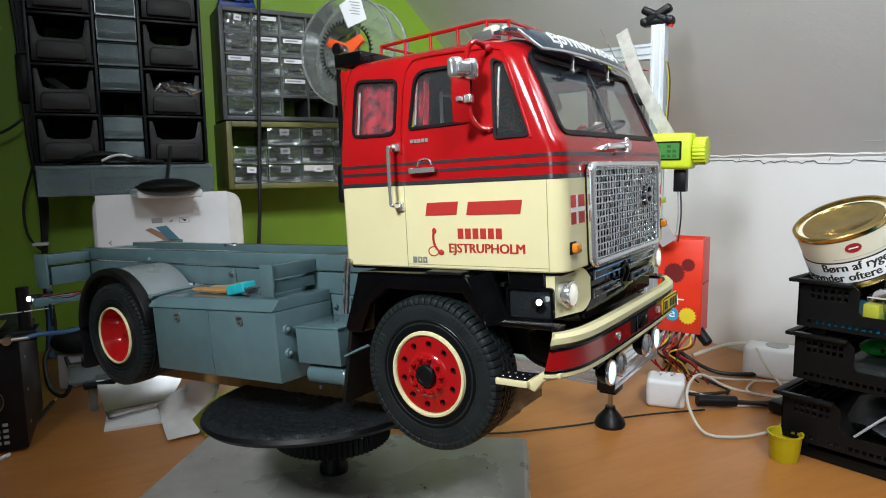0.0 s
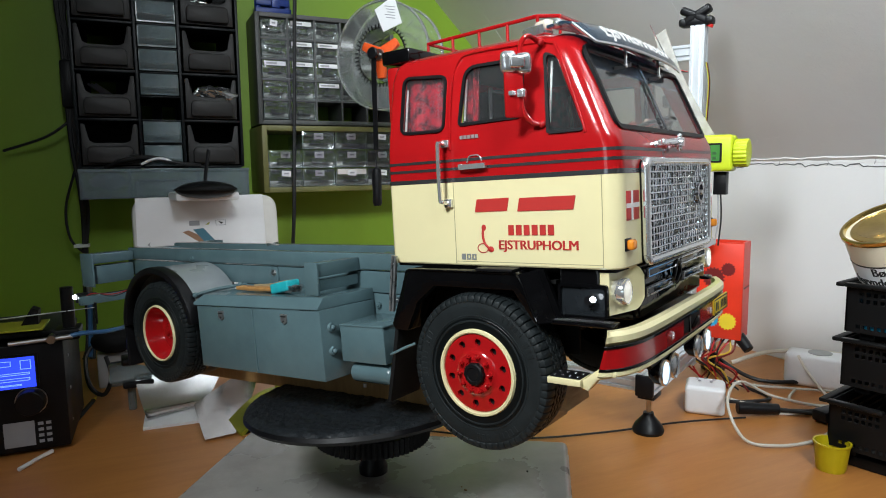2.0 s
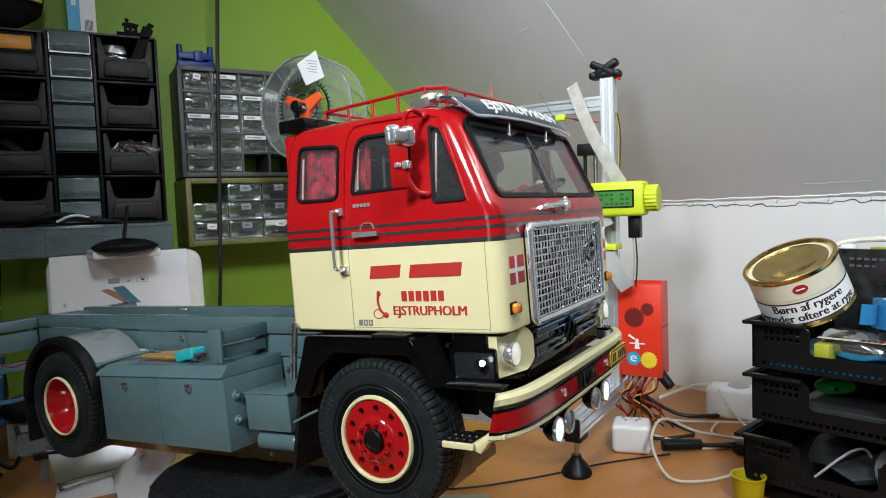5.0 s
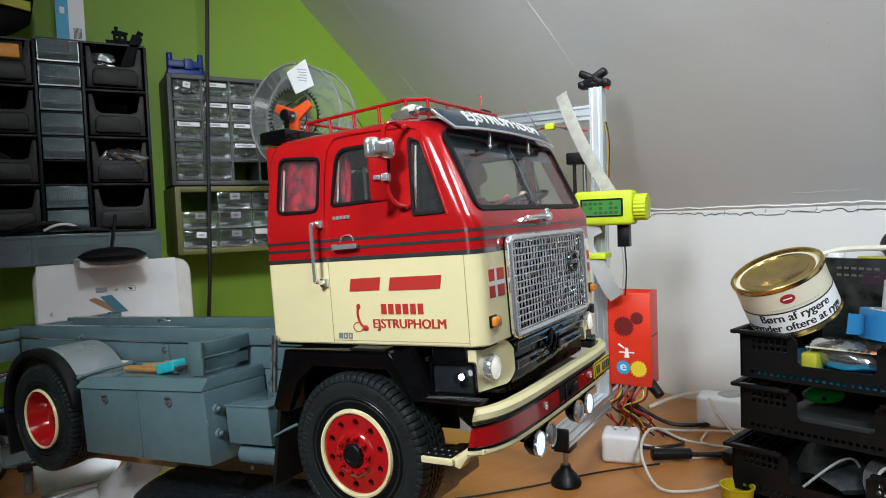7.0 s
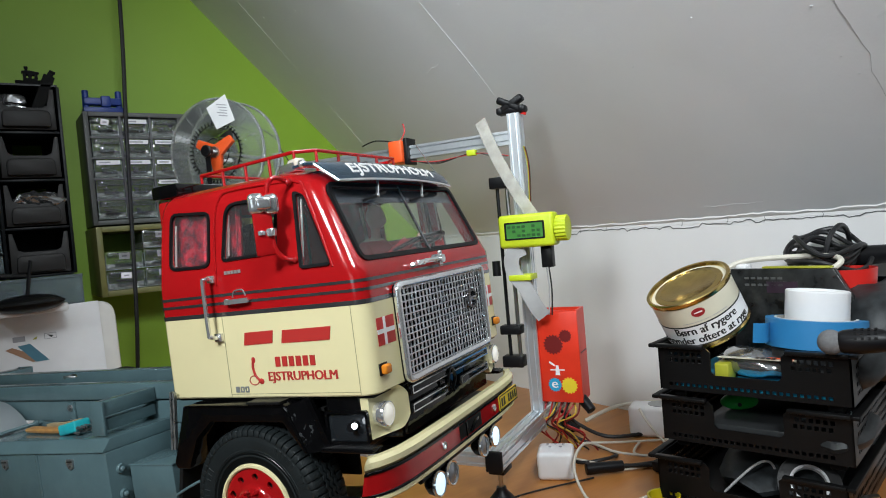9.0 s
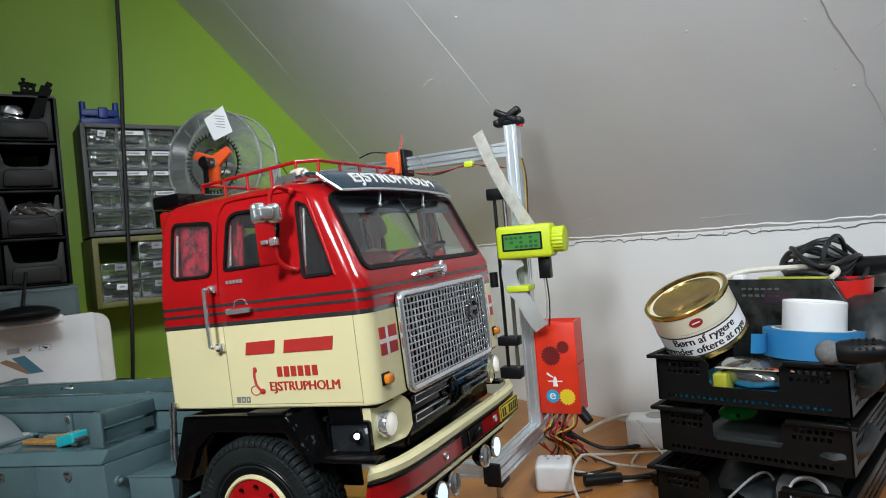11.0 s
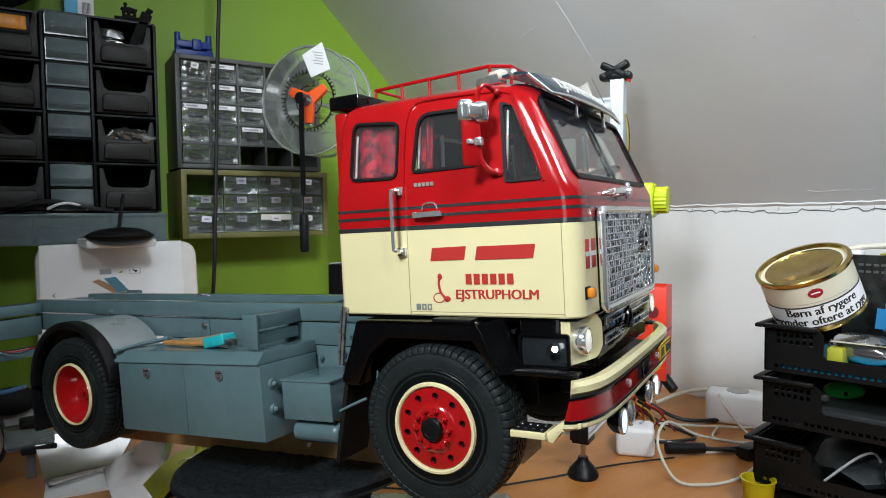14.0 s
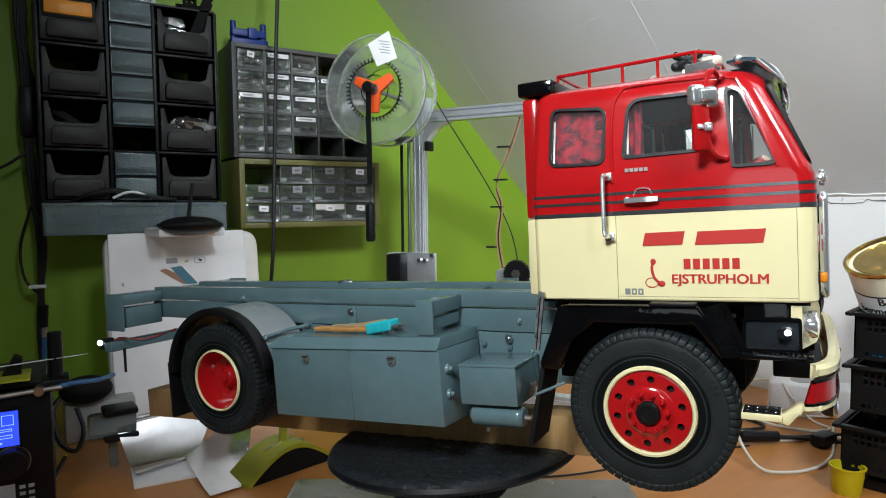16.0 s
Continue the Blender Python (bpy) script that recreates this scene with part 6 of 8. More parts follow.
    tl = part("dark_tool", moved(join(box(-0.009, 0.009, -0.005, 0.005, 0, 0.078, 0.002), box(0.0065, 0.0105, -0.004, 0.004, 0.030, 0.052, 0.001)), TOOL), M["black_matt"], r, "dark slab-shaped tool standing in the bin")
    part("cap", moved(join(box(-0.004, 0.0055, -0.004, 0.004, 0.0775, 0.083, 0.001), box(-0.003, 0.007, -0.0045, 0.0045, 0.083, 0.087, 0.001)), TOOL), M["black_matt"], tl)
    for k, z0 in ((0, 0.0775), (1, 0.155), (2, 0.0), (3, 0.0)):
        part("bin_contents", box(0.012 if k != 3 else 0.182, 0.085 if k != 3 else 0.255, 0.02, 0.1, z0 + 0.006, z0 + 0.036, 0.006), M["dark_junk"], r)
    return r


M["dark_junk"] = mat("dark_odds_and_ends", (0.018, 0.021, 0.023), 0.5, var=0.6, scale=90, bump=0.6, bscale=90)
M["junk"] = mat("drawer_contents", (0.07, 0.07, 0.066), 0.4, var=0.9, scale=130, bump=0.9, bscale=120, island=0.8)
bin_rack()

tray = thing("clear_tray", "long smoky clear plastic tray on the wall", "tray", Matrix.Translation((-0.0985, 1.35, 1.0685)) @ Matrix.Diagonal((1.069, (GREEN_Y - 1.35) / 0.305, 1.05, 1)))
part("tray_front", box(0, 0.276, 0, 0.003, 0, 0.050, 0.001), M["smoky"], tray)
part("tray_base", box(0, 0.276, 0.003, 0.305, 0, 0.003), M["smoky"], tray)
for x in (0.0, 0.076, 0.188, 0.273):
    part("tray_side", box(x, x + 0.003, 0.003, 0.12 if 0 < x < 0.27 else 0.305, 0.003, 0.048), M["smoky"], tray)
part("tray_rim", box(-0.001, 0.277, -0.004, 0.003, 0.046, 0.052, 0.001), M["smoky"], tray)
part("tray_contents", box(0.085, 0.18, 0.02, 0.1, 0.004, 0.030, 0.006), M["dark_junk"], tray)
bag = ball((0.045, 0.04, 0.030), 0.02, 1.5, 0.8, 0.7, 14)
for v in bag.verts:
    v.co += Vector((noise.noise(v.co * 70), noise.noise(v.co * 60 + Vector((4, 0, 0))), noise.noise(v.co * 65 + Vector((0, 7, 0))))) * 0.006
part("plastic_bag", bag, M["bag_clear"], tray)
tc = thing("cable_bundle", "black and white cables lying on the clear tray", "cables", Matrix.Translation((-0.055, 1.342, 1.1265)) @ Matrix.Scale(1.09, 4))
part("black_cable", tube([(0, 0.02, 0), (0.03, -0.004, 0.012), (0.07, 0.0, 0.016), (0.11, 0.004, 0.006), (0.15, 0.01, 0.002)], 0.0035, 8), M["cable_black"], tc)
part("black_cable", tube([(0.005, 0.03, 0.004), (0.04, 0.004, 0.018), (0.09, 0.0, 0.010), (0.13, 0.004, 0.002)], 0.0028, 8), M["cable_black"], tc)
part("white_cable", tube([(0.055, 0.0, 0.004), (0.072, -0.003, 0.012), (0.09, -0.002, 0.013), (0.112, 0.004, 0.004)], 0.0022, 8), M["white_plastic"], tc)


def drawer_cabinet(name, label, x, y, z, w, h, d, cols, rows, frame_mat, missing, labels, gap, edge):
    c = thing(name, label, "drawer cabinet", Matrix.Translation((x, y, z)))
    part("side_panel", box(0, edge, 0, d, 0, h, 0.0008), M[frame_mat], c)
    part("side_panel", box(w - edge, w, 0, d, 0, h, 0.0008), M[frame_mat], c)
    part("top_panel", box(edge, w - edge, 0, d, h - edge, h, 0.0008), M[frame_mat], c)
    part("bottom_panel", box(edge, w - edge, 0, d, 0, edge, 0.0008), M[frame_mat], c)
    cw, ch = (w - 2 * edge) / cols, (h - 2 * edge) / rows
    if gap:
        for k in range(1, cols):
            part("divider", box(edge + k * cw - gap / 2, edge + k * cw + gap / 2, 0.001, d, edge, h - edge), M[frame_mat], c)
        for k in range(1, rows):
            part("divider", box(edge, w - edge, 0.002, d - 0.001, edge + k * ch - gap / 2, edge + k * ch + gap / 2), M[frame_mat], c)
    fw, fh = cw - max(gap, 0.0015) - 0.001, ch - max(gap, 0.0015) - 0.001
    first = None
    random.seed(21)
    for j in range(rows):
        for i in range(cols):
            if (i, j) in missing:
                continue
            m = pose(edge + i * cw + (cw - fw) / 2, 0.003 + random.uniform(-0.001, 0.002), edge + j * ch + (ch - fh) / 2)
            if first is None:
                body = join(box(0, fw, 0, 0.002, 0, fh, 0.0006), box(0, 0.0015, 0.002, d - 0.02, 0, fh * 0.85), box(fw - 0.0015, fw, 0.002, d - 0.02, 0, fh * 0.85), box(0, fw, 0.002, d - 0.02, 0, 0.0015))
                first = part("drawer", body, M["clear_drawer"], c, "clear plastic drawer", 1.0, m)
                first.visible_shadow = False
                bow = plate([(fw * 0.2, fh * 0.26), (fw * 0.8, fh * 0.26), (fw * 0.72, fh * 0.40), (fw * 0.8, fh * 0.54), (fw * 0.2, fh * 0.54), (fw * 0.28, fh * 0.40)], (), 0.0055, XZ, 0.001)
                part("drawer_pull", bow, M["clear_drawer"], first)
                part("label_lip", box(fw * 0.06, fw * 0.94, -0.003, 0, fh * 0.68, fh * 0.94, 0.0006), M["clear_drawer"], first)
                part("drawer_contents", box(0.002, fw - 0.002, 0.005, d - 0.03, 0.002, fh * 0.36, 0.003), M["junk"], first)
                o = first
            else:
                o = again(first, m, c)
                o.visible_shadow = False
                for ch_ in first.children:
                    again(ch_, ch_.matrix_basis.copy(), o)
            if (i, j) in labels:
                kind = labels[(i, j)]
                if kind == 1:
                    part("paper_label", box(fw * 0.08, fw * 0.92, -0.0036, -0.003, fh * 0.70, fh * 0.93), M["paper"], o)
                    part("label_mark", box(fw * 0.16, fw * (0.5 + 0.3 * random.random()), -0.0039, -0.0036, fh * 0.77, fh * 0.86), M["grey_print"], o)
                elif kind == 2:
                    part("paper_label", moved(box(-fw * 0.14, fw * 0.14, -0.0006, 0, -fh * 0.16, fh * 0.16), Matrix.Translation((fw * 0.5, -0.0036, fh * 0.74)) @ Matrix.Rotation(random.uniform(-0.2, 0.2), 4, "Y")), M["paper"], o)
                    part("label_mark", box(fw * 0.43, fw * 0.57, -0.0046, -0.0043, fh * 0.70, fh * 0.78), M["grey_print"], o)
                elif kind == 3:
                    part("red_contents", box(fw * 0.2, fw * 0.9, 0.004, 0.02, 0.003, fh * 0.3, 0.002), M["red_cup"], o)
                elif kind == 4:
                    part("paper_label", box(fw * 0.03, fw * 0.97, -0.0036, -0.003, fh * 0.66, fh * 0.98), M["carton"], o)
    return c


M["clear_drawer"] = mat("clear_drawer_plastic", (0.86, 0.90, 0.89), 0.05, trans=0.97, ior=1.4, var=0.05, bump=0.35, bscale=70)
lab = {(0, 4): 2, (1, 4): 1, (1, 3): 1, (2, 3): 1, (0, 2): 1, (1, 2): 1, (2, 2): 1, (2, 1): 1, (3, 3): 1, (4, 2): 1}
drawer_cabinet("drawer_cabinet", "grey cabinet of small clear drawers with paper labels", 0.2335, 1.42, 1.2135, 0.302, 0.2265, 0.11, 5, 5, "cab_grey", {(3, 4), (4, 4), (2, 0), (3, 0), (4, 0)}, lab, 0.004, 0.009)
lab2 = {(1, 2): 2, (2, 2): 2, (0, 1): 2, (1, 1): 2, (2, 1): 2, (3, 1): 2, (0, 0): 2, (1, 0): 2, (2, 0): 4}
drawer_cabinet("drawer_cabinet", "olive framed cabinet of wide clear drawers with tags", 0.230, 1.375, 1.072, 0.302, 0.136, 0.155, 4, 3, "cab_olive", {(0, 2)}, lab2, 0.0, 0.0105)

# things on top of the cabinets
bp = thing("blue_print", "blue printed plastic bracket on the drawer cabinet", "printed part", Matrix.Translation((0.238, 1.43, 1.44)) @ Matrix.Diagonal((1.08, 1, 1.3, 1)))
part("base", box(0, 0.068, 0, 0.03, 0, 0.009, 0.0015), M["blue"], bp)
part("bar", box(0.002, 0.066, 0.004, 0.026, 0.013, 0.024, 0.002), M["blue"], bp)
for x in (0.0, 0.056):
    part("tower", cyl((x + 0.006, 0.014, 0.009), (x + 0.006, 0.014, 0.036), 0.006, 0.0055, 14, 0.001), M["blue"], bp)
part("block", box(0.030, 0.046, -0.004, 0.012, 0.009, 0.026, 0.002), M["blue"], bp)
bt = thing("toy_boat", "small black printed toy boat on the rack", "toy boat", Matrix.Translation((0.1465, 1.378, 1.4762)) @ Matrix.Scale(0.98, 4))
part("hull", loft([[(x, -w, 0), (x, w, 0), (x - 0.001, w * 1.25, h), (x - 0.001, -w * 1.25, h)] for x, w, h in ((-0.022, 0.0008, 0.0085), (-0.016, 0.005, 0.0075), (-0.006, 0.008, 0.0065), (0.010, 0.0085, 0.0070), (0.021, 0.007, 0.0085))]), M["black_matt"], bt)
part("cabin", plate(rect(-0.009, 0.014, 0.006, 0.0225), [rect(-0.0045, -0.0005, 0.0125, 0.0185), rect(0.0045, 0.0095, 0.0115, 0.0185)], 0.012, Matrix.Translation((0, 0.006, 0)) @ XZ), M["black_matt"], bt)
part("cabin_roof", plate([(-0.0115, 0.0225), (0.0165, 0.0215), (0.0165, 0.0235), (0.002, 0.0262), (-0.0115, 0.0252)], (), 0.014, Matrix.Translation((0, 0.007, 0)) @ XZ, 0.0004), M["black_matt"], bt)
part("chimney", join(cyl((-0.0035, 0, 0.025), (-0.0035, 0, 0.032), 0.0026, seg=10), cyl((-0.0035, 0, 0.031), (-0.0035, 0, 0.0345), 0.0034, seg=10)), M["black_matt"], bt)
bx = thing("product_carton", "blue and white card carton standing on the rack", "carton", Matrix.Translation((0.046, 1.385, 1.4762)))
part("carton_body", box(0, 0.046, 0, 0.06, 0, 0.16, 0.001), M["paper"], bx)
part("blue_side", box(-0.0006, 0.020, -0.0008, 0.0, 0.001, 0.159), M["cyan_print"], bx, "blue printed panel")
part("bar_code", join(*[box(0.027 + 0.002 * k, 0.028 + 0.002 * k, -0.0008, 0, 0.006, 0.026) for k in range(7)]), M["black_mark"], bx)
part("white_mark", box(0.006, 0.014, -0.0014, -0.0008, 0.05, 0.062, 0.0002), M["paper"], bx)
bg = thing("dark_bag", "dark cloth bag with a yellow band on the rack", "bag", Matrix.Translation((-0.075, 1.40, 1.4762)))
b_ = ball((0.02, 0.0, 0.07), 0.07, 1.0, 0.7, 1.0, 20)
for v in b_.verts:
    v.co.z = max(v.co.z, 0.0)
    v.co += Vector((noise.noise(v.co * 25), noise.noise(v.co * 22 + Vector((4, 0, 0))), 0)) * 0.008
part("bag_body", b_, M["black_matt"], bg)
part("yellow_band", sweep([(-0.05, -0.05, 0.045), (0.02, -0.058, 0.052), (0.082, -0.035, 0.05)], rect(-0.002, 0.002, -0.008, 0.008)), M["lime_dull"], bg, "dull yellow band")

# cables on the wall
wc = thing("hanging_cable", "black cable hanging down the green wall", "cable", Matrix.Translation((0.3, 1.34, 1.6)))
part("cable", tube([(0.02, 0.19, 0.8), (0.014, 0.02, 0.4), (0.006, 0.0, 0.02), (-0.003, 0.0, -0.18), (-0.012, 0.0, -0.40), (-0.022, 0.004, -0.62), (-0.03, 0.08, -0.82), (-0.04, 0.15, -0.849)], 0.0038, 8), M["cable_black"], wc)
lc = thing("cable_loom", "bundle of black cables down the green wall", "cables", Matrix.Translation((-0.11, 1.47, 1.0)))
random.seed(4)
for k in range(7):
    j = [random.uniform(-0.012, 0.012) for _ in range(10)]
    part("cable", tube([(j[0], 0.02, 0.7), (-0.004 + j[1], 0.0, 0.45), (j[2], 0.0, 0.33), (0.004 + j[3], 0, 0.18), (0.010 + j[4] * 0.5, 0, 0.05), (0.004 + j[5] * 0.4, 0, -0.08), (0.006 + j[6] * 0.6, 0, -0.18), (j[7], -0.02, -0.249)], 0.0032, 7), M["cable_black"], lc)
part("cable_loop", tube([(-0.002, 0, 0.12), (-0.022, 0, 0.05), (-0.018, -0.004, -0.01), (0.004, 0, -0.04)], 0.0025, 7), M["cable_black"], lc)
part("side_cable", tube([(0, 0, 0.22), (-0.03, 0.0, 0.195), (-0.06, 0.01, 0.18), (-0.12, 0.03, 0.16)], 0.0026, 7), M["cable_black"], lc)
part("cable_tie", box(-0.013, 0.014, -0.012, 0.012, -0.028, -0.022, 0.001), M["white_plastic"], lc)
part("plug_body", box(-0.014, 0.012, -0.014, 0.014, 0.24, 0.33, 0.006), M["black"], lc)
part("plug_sleeve", cyl((0.008, 0, -0.06), (0.007, 0, -0.10), 0.0085, 0.007, 12, 0.001), M["black"], lc)
part("plug_ring", cyl((0.007, 0, -0.10), (0.007, 0, -0.118), 0.0055, 0.0055, 12), M["steel"], lc)
part("blue_lead", tube([(0.007, 0, -0.118), (0.006, -0.002, -0.15), (0.004, -0.01, -0.2), (0.002, -0.02, -0.245)], 0.0045, 8), M["wire_blue"], lc)


# ---- on the desk ----
# upright white package behind the truck
pk = thing("white_package", "white package of printed sheets standing upright on the desk", "package", pose(0.105, 1.262, DESK + 0.006, -7.0, 0, 0))
shell = plate(rounded(rect(-0.122, 0.134, 0, 0.318), [0.01, 0.01, 0.03, 0.03], 5), (), 0.028, Matrix.Translation((0, 0.03, 0)) @ XZ, 0.006)
part("rounded_back", shell, M["carton"], pk, "off-white rounded plastic back")
for k, (dx, dz, a) in enumerate(((0, 0, 0.0), (0.004, 0.003, -0.6), (-0.003, 0.001, 0.5))):
    part("sheet", moved(box(-0.115, 0.106, -0.0016 - 0.003 * k, 0.0 - 0.003 * k, 0.002, 0.314), Matrix.Translation((dx, 0, dz)) @ Matrix.Rotation(radians(a), 4, "Y")), M["paper"], pk)
fy = -0.0079
part("printed_frame", plate(rect(0.018, 0.036, 0.262, 0.272), [rect(0.0188, 0.0352, 0.2628, 0.2712)], 0.0004, Matrix.Translation((0, fy, 0)) @ XZ), M["grey_print"], pk)
part("printed_mark", moved(plate(rounded([(0.022, 0.270), (0.032, 0.267), (0.028, 0.264)], 0.0005, 2), (), 0.0004, Matrix.Translation((0, fy, 0)) @ XZ), Matrix.Identity(4)), M["black_mark"], pk)
part("printed_mark", box(-0.028, -0.010, fy - 0.0004, fy, 0.263, 0.272, 0.0001), M["grey_print"], pk)
part("printed_mark", plate([(0.0, 0.264), (0.006, 0.264), (0.008, 0.269), (0.004, 0.267)], (), 0.0004, Matrix.Translation((0, fy, 0)) @ XZ), M["lime_dull"], pk)
part("printed_picture", plate([(-0.040, 0.252), (-0.030, 0.255), (-0.012, 0.245), (0.006, 0.228), (-0.002, 0.226), (-0.020, 0.238)], (), 0.0004, Matrix.Translation((0, fy, 0)) @ XZ), M["brown_print"], pk, "brown printed arm")
part("printed_picture", plate([(-0.022, 0.256), (-0.004, 0.258), (0.022, 0.226), (0.002, 0.226)], (), 0.0004, Matrix.Translation((0, fy - 0.0003, 0)) @ XZ), M["teal_print"], pk, "teal printed shape")
part("printed_arrow", plate([(-0.100, 0.232), (-0.094, 0.237), (-0.096, 0.232), (-0.094, 0.227)], (), 0.0004, Matrix.Translation((0, fy, 0)) @ XZ), M["grey_print"], pk)
km = thing("plastic_cradle", "black oval plastic stand with a thin rod on the package", "stand", pose(0.102, 1.205, 1.0685, 0, 0, 4))
oval = ball((0, 0, 0.016), 0.05, 1.0, 0.72, 0.30, 28)
part("oval_body", oval, M["black"], km)
part("oval_lip", sweep([(0.05 * math.cos(a), 0.037 * math.sin(a), 0.017) for a in [k * math.pi / 12 for k in range(25)]], [(0.002, 0), (0, 0.0025), (-0.002, 0), (0, -0.0025)]), M["black_matt"], km)
part("foot_plate", box(-0.05, 0.055, -0.004, 0.100, -0.002, 0.012, 0.004), M["white_plastic"], km, "white foot plate")
part("rod", cyl((0.0, 0.012, 0.026), (0.010, 0.018, 0.085), 0.0032, 0.0028, 8), M["black"], km)

# metal sheets and paper under the rear wheel
pp = part("paper_sheet", box(-0.03, 0.075, 0, 0.13, 0, 0.004), M["paper"], None, "", 1.0, pose(0.010, 1.000, DESK + 0.0003, 0, 0, -4))
tagged(pp, "white card lying on the desk", "card")


def bent_sheet(near_l, near_r, far_l, far_r, bend, seed):
    """A thin metal sheet between four corners that curls upwards to its far edge."""
    n, m_ = 18, 10
    nl, nr, fl, fr = Vector(near_l), Vector(near_r), Vector(far_l), Vector(far_r)
    rows = []
    for j in range(n + 1):
        t = j / n
        row = []
        for i in range(m_ + 1):
            q = i / m_
            p = nl.lerp(nr, q).lerp(fl.lerp(fr, q), t)
            z0, z1 = nl.lerp(nr, q).z, fl.lerp(fr, q).z
            p.z = z0 + (z1 - z0) * t ** bend + 0.0012 * noise.noise(Vector((q * 2.5, t * 2.5, seed)))
            row.append(p)
        rows.append(row + [p - Vector((0, 0, 0.0009)) for p in reversed(row)])
    return loft(rows)


sh = part("metal_sheet", bent_sheet((-0.013, 1.027, 0.7585), (0.062, 1.055, 0.7585), (-0.028, 1.098, 0.806), (0.115, 1.125, 0.812), 1.7, 1), M["alu_sheet"])
tagged(sh, "scratched shiny aluminium sheet leaning on the desk", "metal sheet", "metal sheets")
sh = part("metal_sheet", bent_sheet((0.056, 0.920, 0.7535), (0.096, 0.926, 0.7535), (0.052, 1.05, 0.762), (0.165, 1.10, 0.806), 2.2, 2), M["alu_sheet"])
tagged(sh, "bent shiny aluminium sheet lying on the desk", "metal sheet", "metal sheets")
pr = part("printed_sheet", box(0, 0.09, 0, 0.002, 0, 0.085), M["paper"], None, "", 1.0, pose(0.165, 1.165, DESK + 0.0005, -12, 0, 6))
tagged(pr, "white paper with dark printed lines", "paper")

# arched lime stand
ls = thing("arched_stand", "lime painted arched stand with a post on the desk", "stand", pose(0.165, 0.962, DESK, 0, 0, 14))
arc = [(-0.070 + 0.140 * k / 16, 0.004 + 0.036 * math.sin(math.pi * k / 16)) for k in range(17)]
part("arch", plate(arc + [(0.070, 0.0), (0.066, 0.0)] + [(0.066 - 0.132 * k / 16, 0.001 + 0.033 * math.sin(math.pi * k / 16)) for k in range(1, 16)] + [(-0.066, 0.0), (-0.070, 0)], (), 0.055, Matrix.Translation((0, 0.028, 0)) @ XZ), M["lime_dull"], ls)
part("dark_core", plate([(0.064 - 0.128 * k / 16, 0.0006 + 0.0315 * math.sin(math.pi * k / 16)) for k in range(17)], (), 0.052, Matrix.Translation((0, 0.0265, 0)) @ XZ), M["black_matt"], ls)
part("post", cyl((0.0, 0.0, 0.038), (0.002, 0.002, 0.075), 0.0062, 0.0058, 12), M["lime_dull"], ls)
random.seed(2)
chain = [ball((-0.030 + 0.0034 * k, -0.004 + 0.003 * math.sin(k), 0.0405 - abs(k - 9) * 0.0006), 0.0016, seg=8) for k in range(18)]
c_ = part("bead_chain", join(*chain), M["steel"], ls)
c_["kind"] = "stuff"

# printer control box with a blue screen
ps = thing("control_box", "black machine control box with lit blue screen and knob", "control box", pose(-0.107, 0.982, DESK, 0, 0, -2))
part("case", box(-0.20, 0.0, 0, 0.16, 0.004, 0.147, 0.003), M["black"], ps)
for x in (-0.185, -0.015):
    part("foot", cyl((x, 0.02, 0), (x, 0.02, 0.0045), 0.006, seg=12), M["black_matt"], ps)
part("screen", box(-0.098, -0.033, -0.0016, 0.0002, 0.090, 0.132, 0.0006), M["lcd_blue"], ps, "lit blue screen")
part("screen_frame", plate(rect(-0.101, -0.030, 0.087, 0.135), [rect(-0.0975, -0.0335, 0.0905, 0.1315)], 0.0024, XZ), M["black_matt"], ps)
for x0, x1, z0, z1 in ((-0.09, -0.06, 0.12, 0.127), (-0.05, -0.038, 0.115, 0.127), (-0.09, -0.04, 0.108, 0.111), (-0.09, -0.04, 0.100, 0.104), (-0.09, -0.05, 0.094, 0.096)):
    part("screen_mark", plate(rect(x0, x1, z0, z1), [rect(x0 + 0.0008, x1 - 0.0008, z0 + 0.0007, z1 - 0.0007)], 0.0004, Matrix.Translation((0, -0.0016, 0)) @ XZ), M["lcd_mark"], ps)
part("knob", cyl((-0.041, -0.001, 0.072), (-0.041, -0.016, 0.072), 0.0175, 0.016, 28, 0.001), M["black"], ps)
part("knob_ring", lathe([(0.0170, 0), (0.0184, 0), (0.0184, 0.002), (0.0170, 0.002)], Matrix.Translation((-0.041, -0.0005, 0.072)) @ Matrix.Rotation(radians(90), 4, "X"), 32, True), M["steel"], ps)
part("grey_sticker", box(-0.075, -0.040, -0.0006, 0.0002, 0.012, 0.045), M["grey_print"], ps, "grey printed sticker")
for k in range(4):
    part("sticker_mark", join(box(-0.036, -0.030, -0.0006, 0.0, 0.014 + k * 0.008, 0.018 + k * 0.008), box(-0.027, -0.021, -0.0006, 0.0, 0.014 + k * 0.008, 0.018 + k * 0.008)), M["grey_print"], ps)
for z in (0.03, 0.075, 0.12):
    part("side_screw", cyl((-0.0002, 0.03, z), (0.0012, 0.03, z), 0.0022, seg=8), M["steel"], ps)
part("bed_plate", box(-0.2, -0.005, 0.02, 0.15, 0.152, 0.158, 0.001), M["dark_junk"], ps)
part("clip_tower", join(plate([(-0.055, 0.158), (-0.03, 0.158), (-0.028, 0.186), (-0.036, 0.190)], (), 0.02, Matrix.Translation((0, 0.04, 0)) @ XZ)), M["black"], ps)
part("rail", cyl((-0.06, -0.004, 0.150), (0.012, -0.004, 0.153), 0.0032, seg=10), M["steel"], ps)
part("rail_joint", cyl((-0.012, -0.012, 0.152), (-0.012, 0.004, 0.152), 0.0055, seg=12), M["steel"], ps)
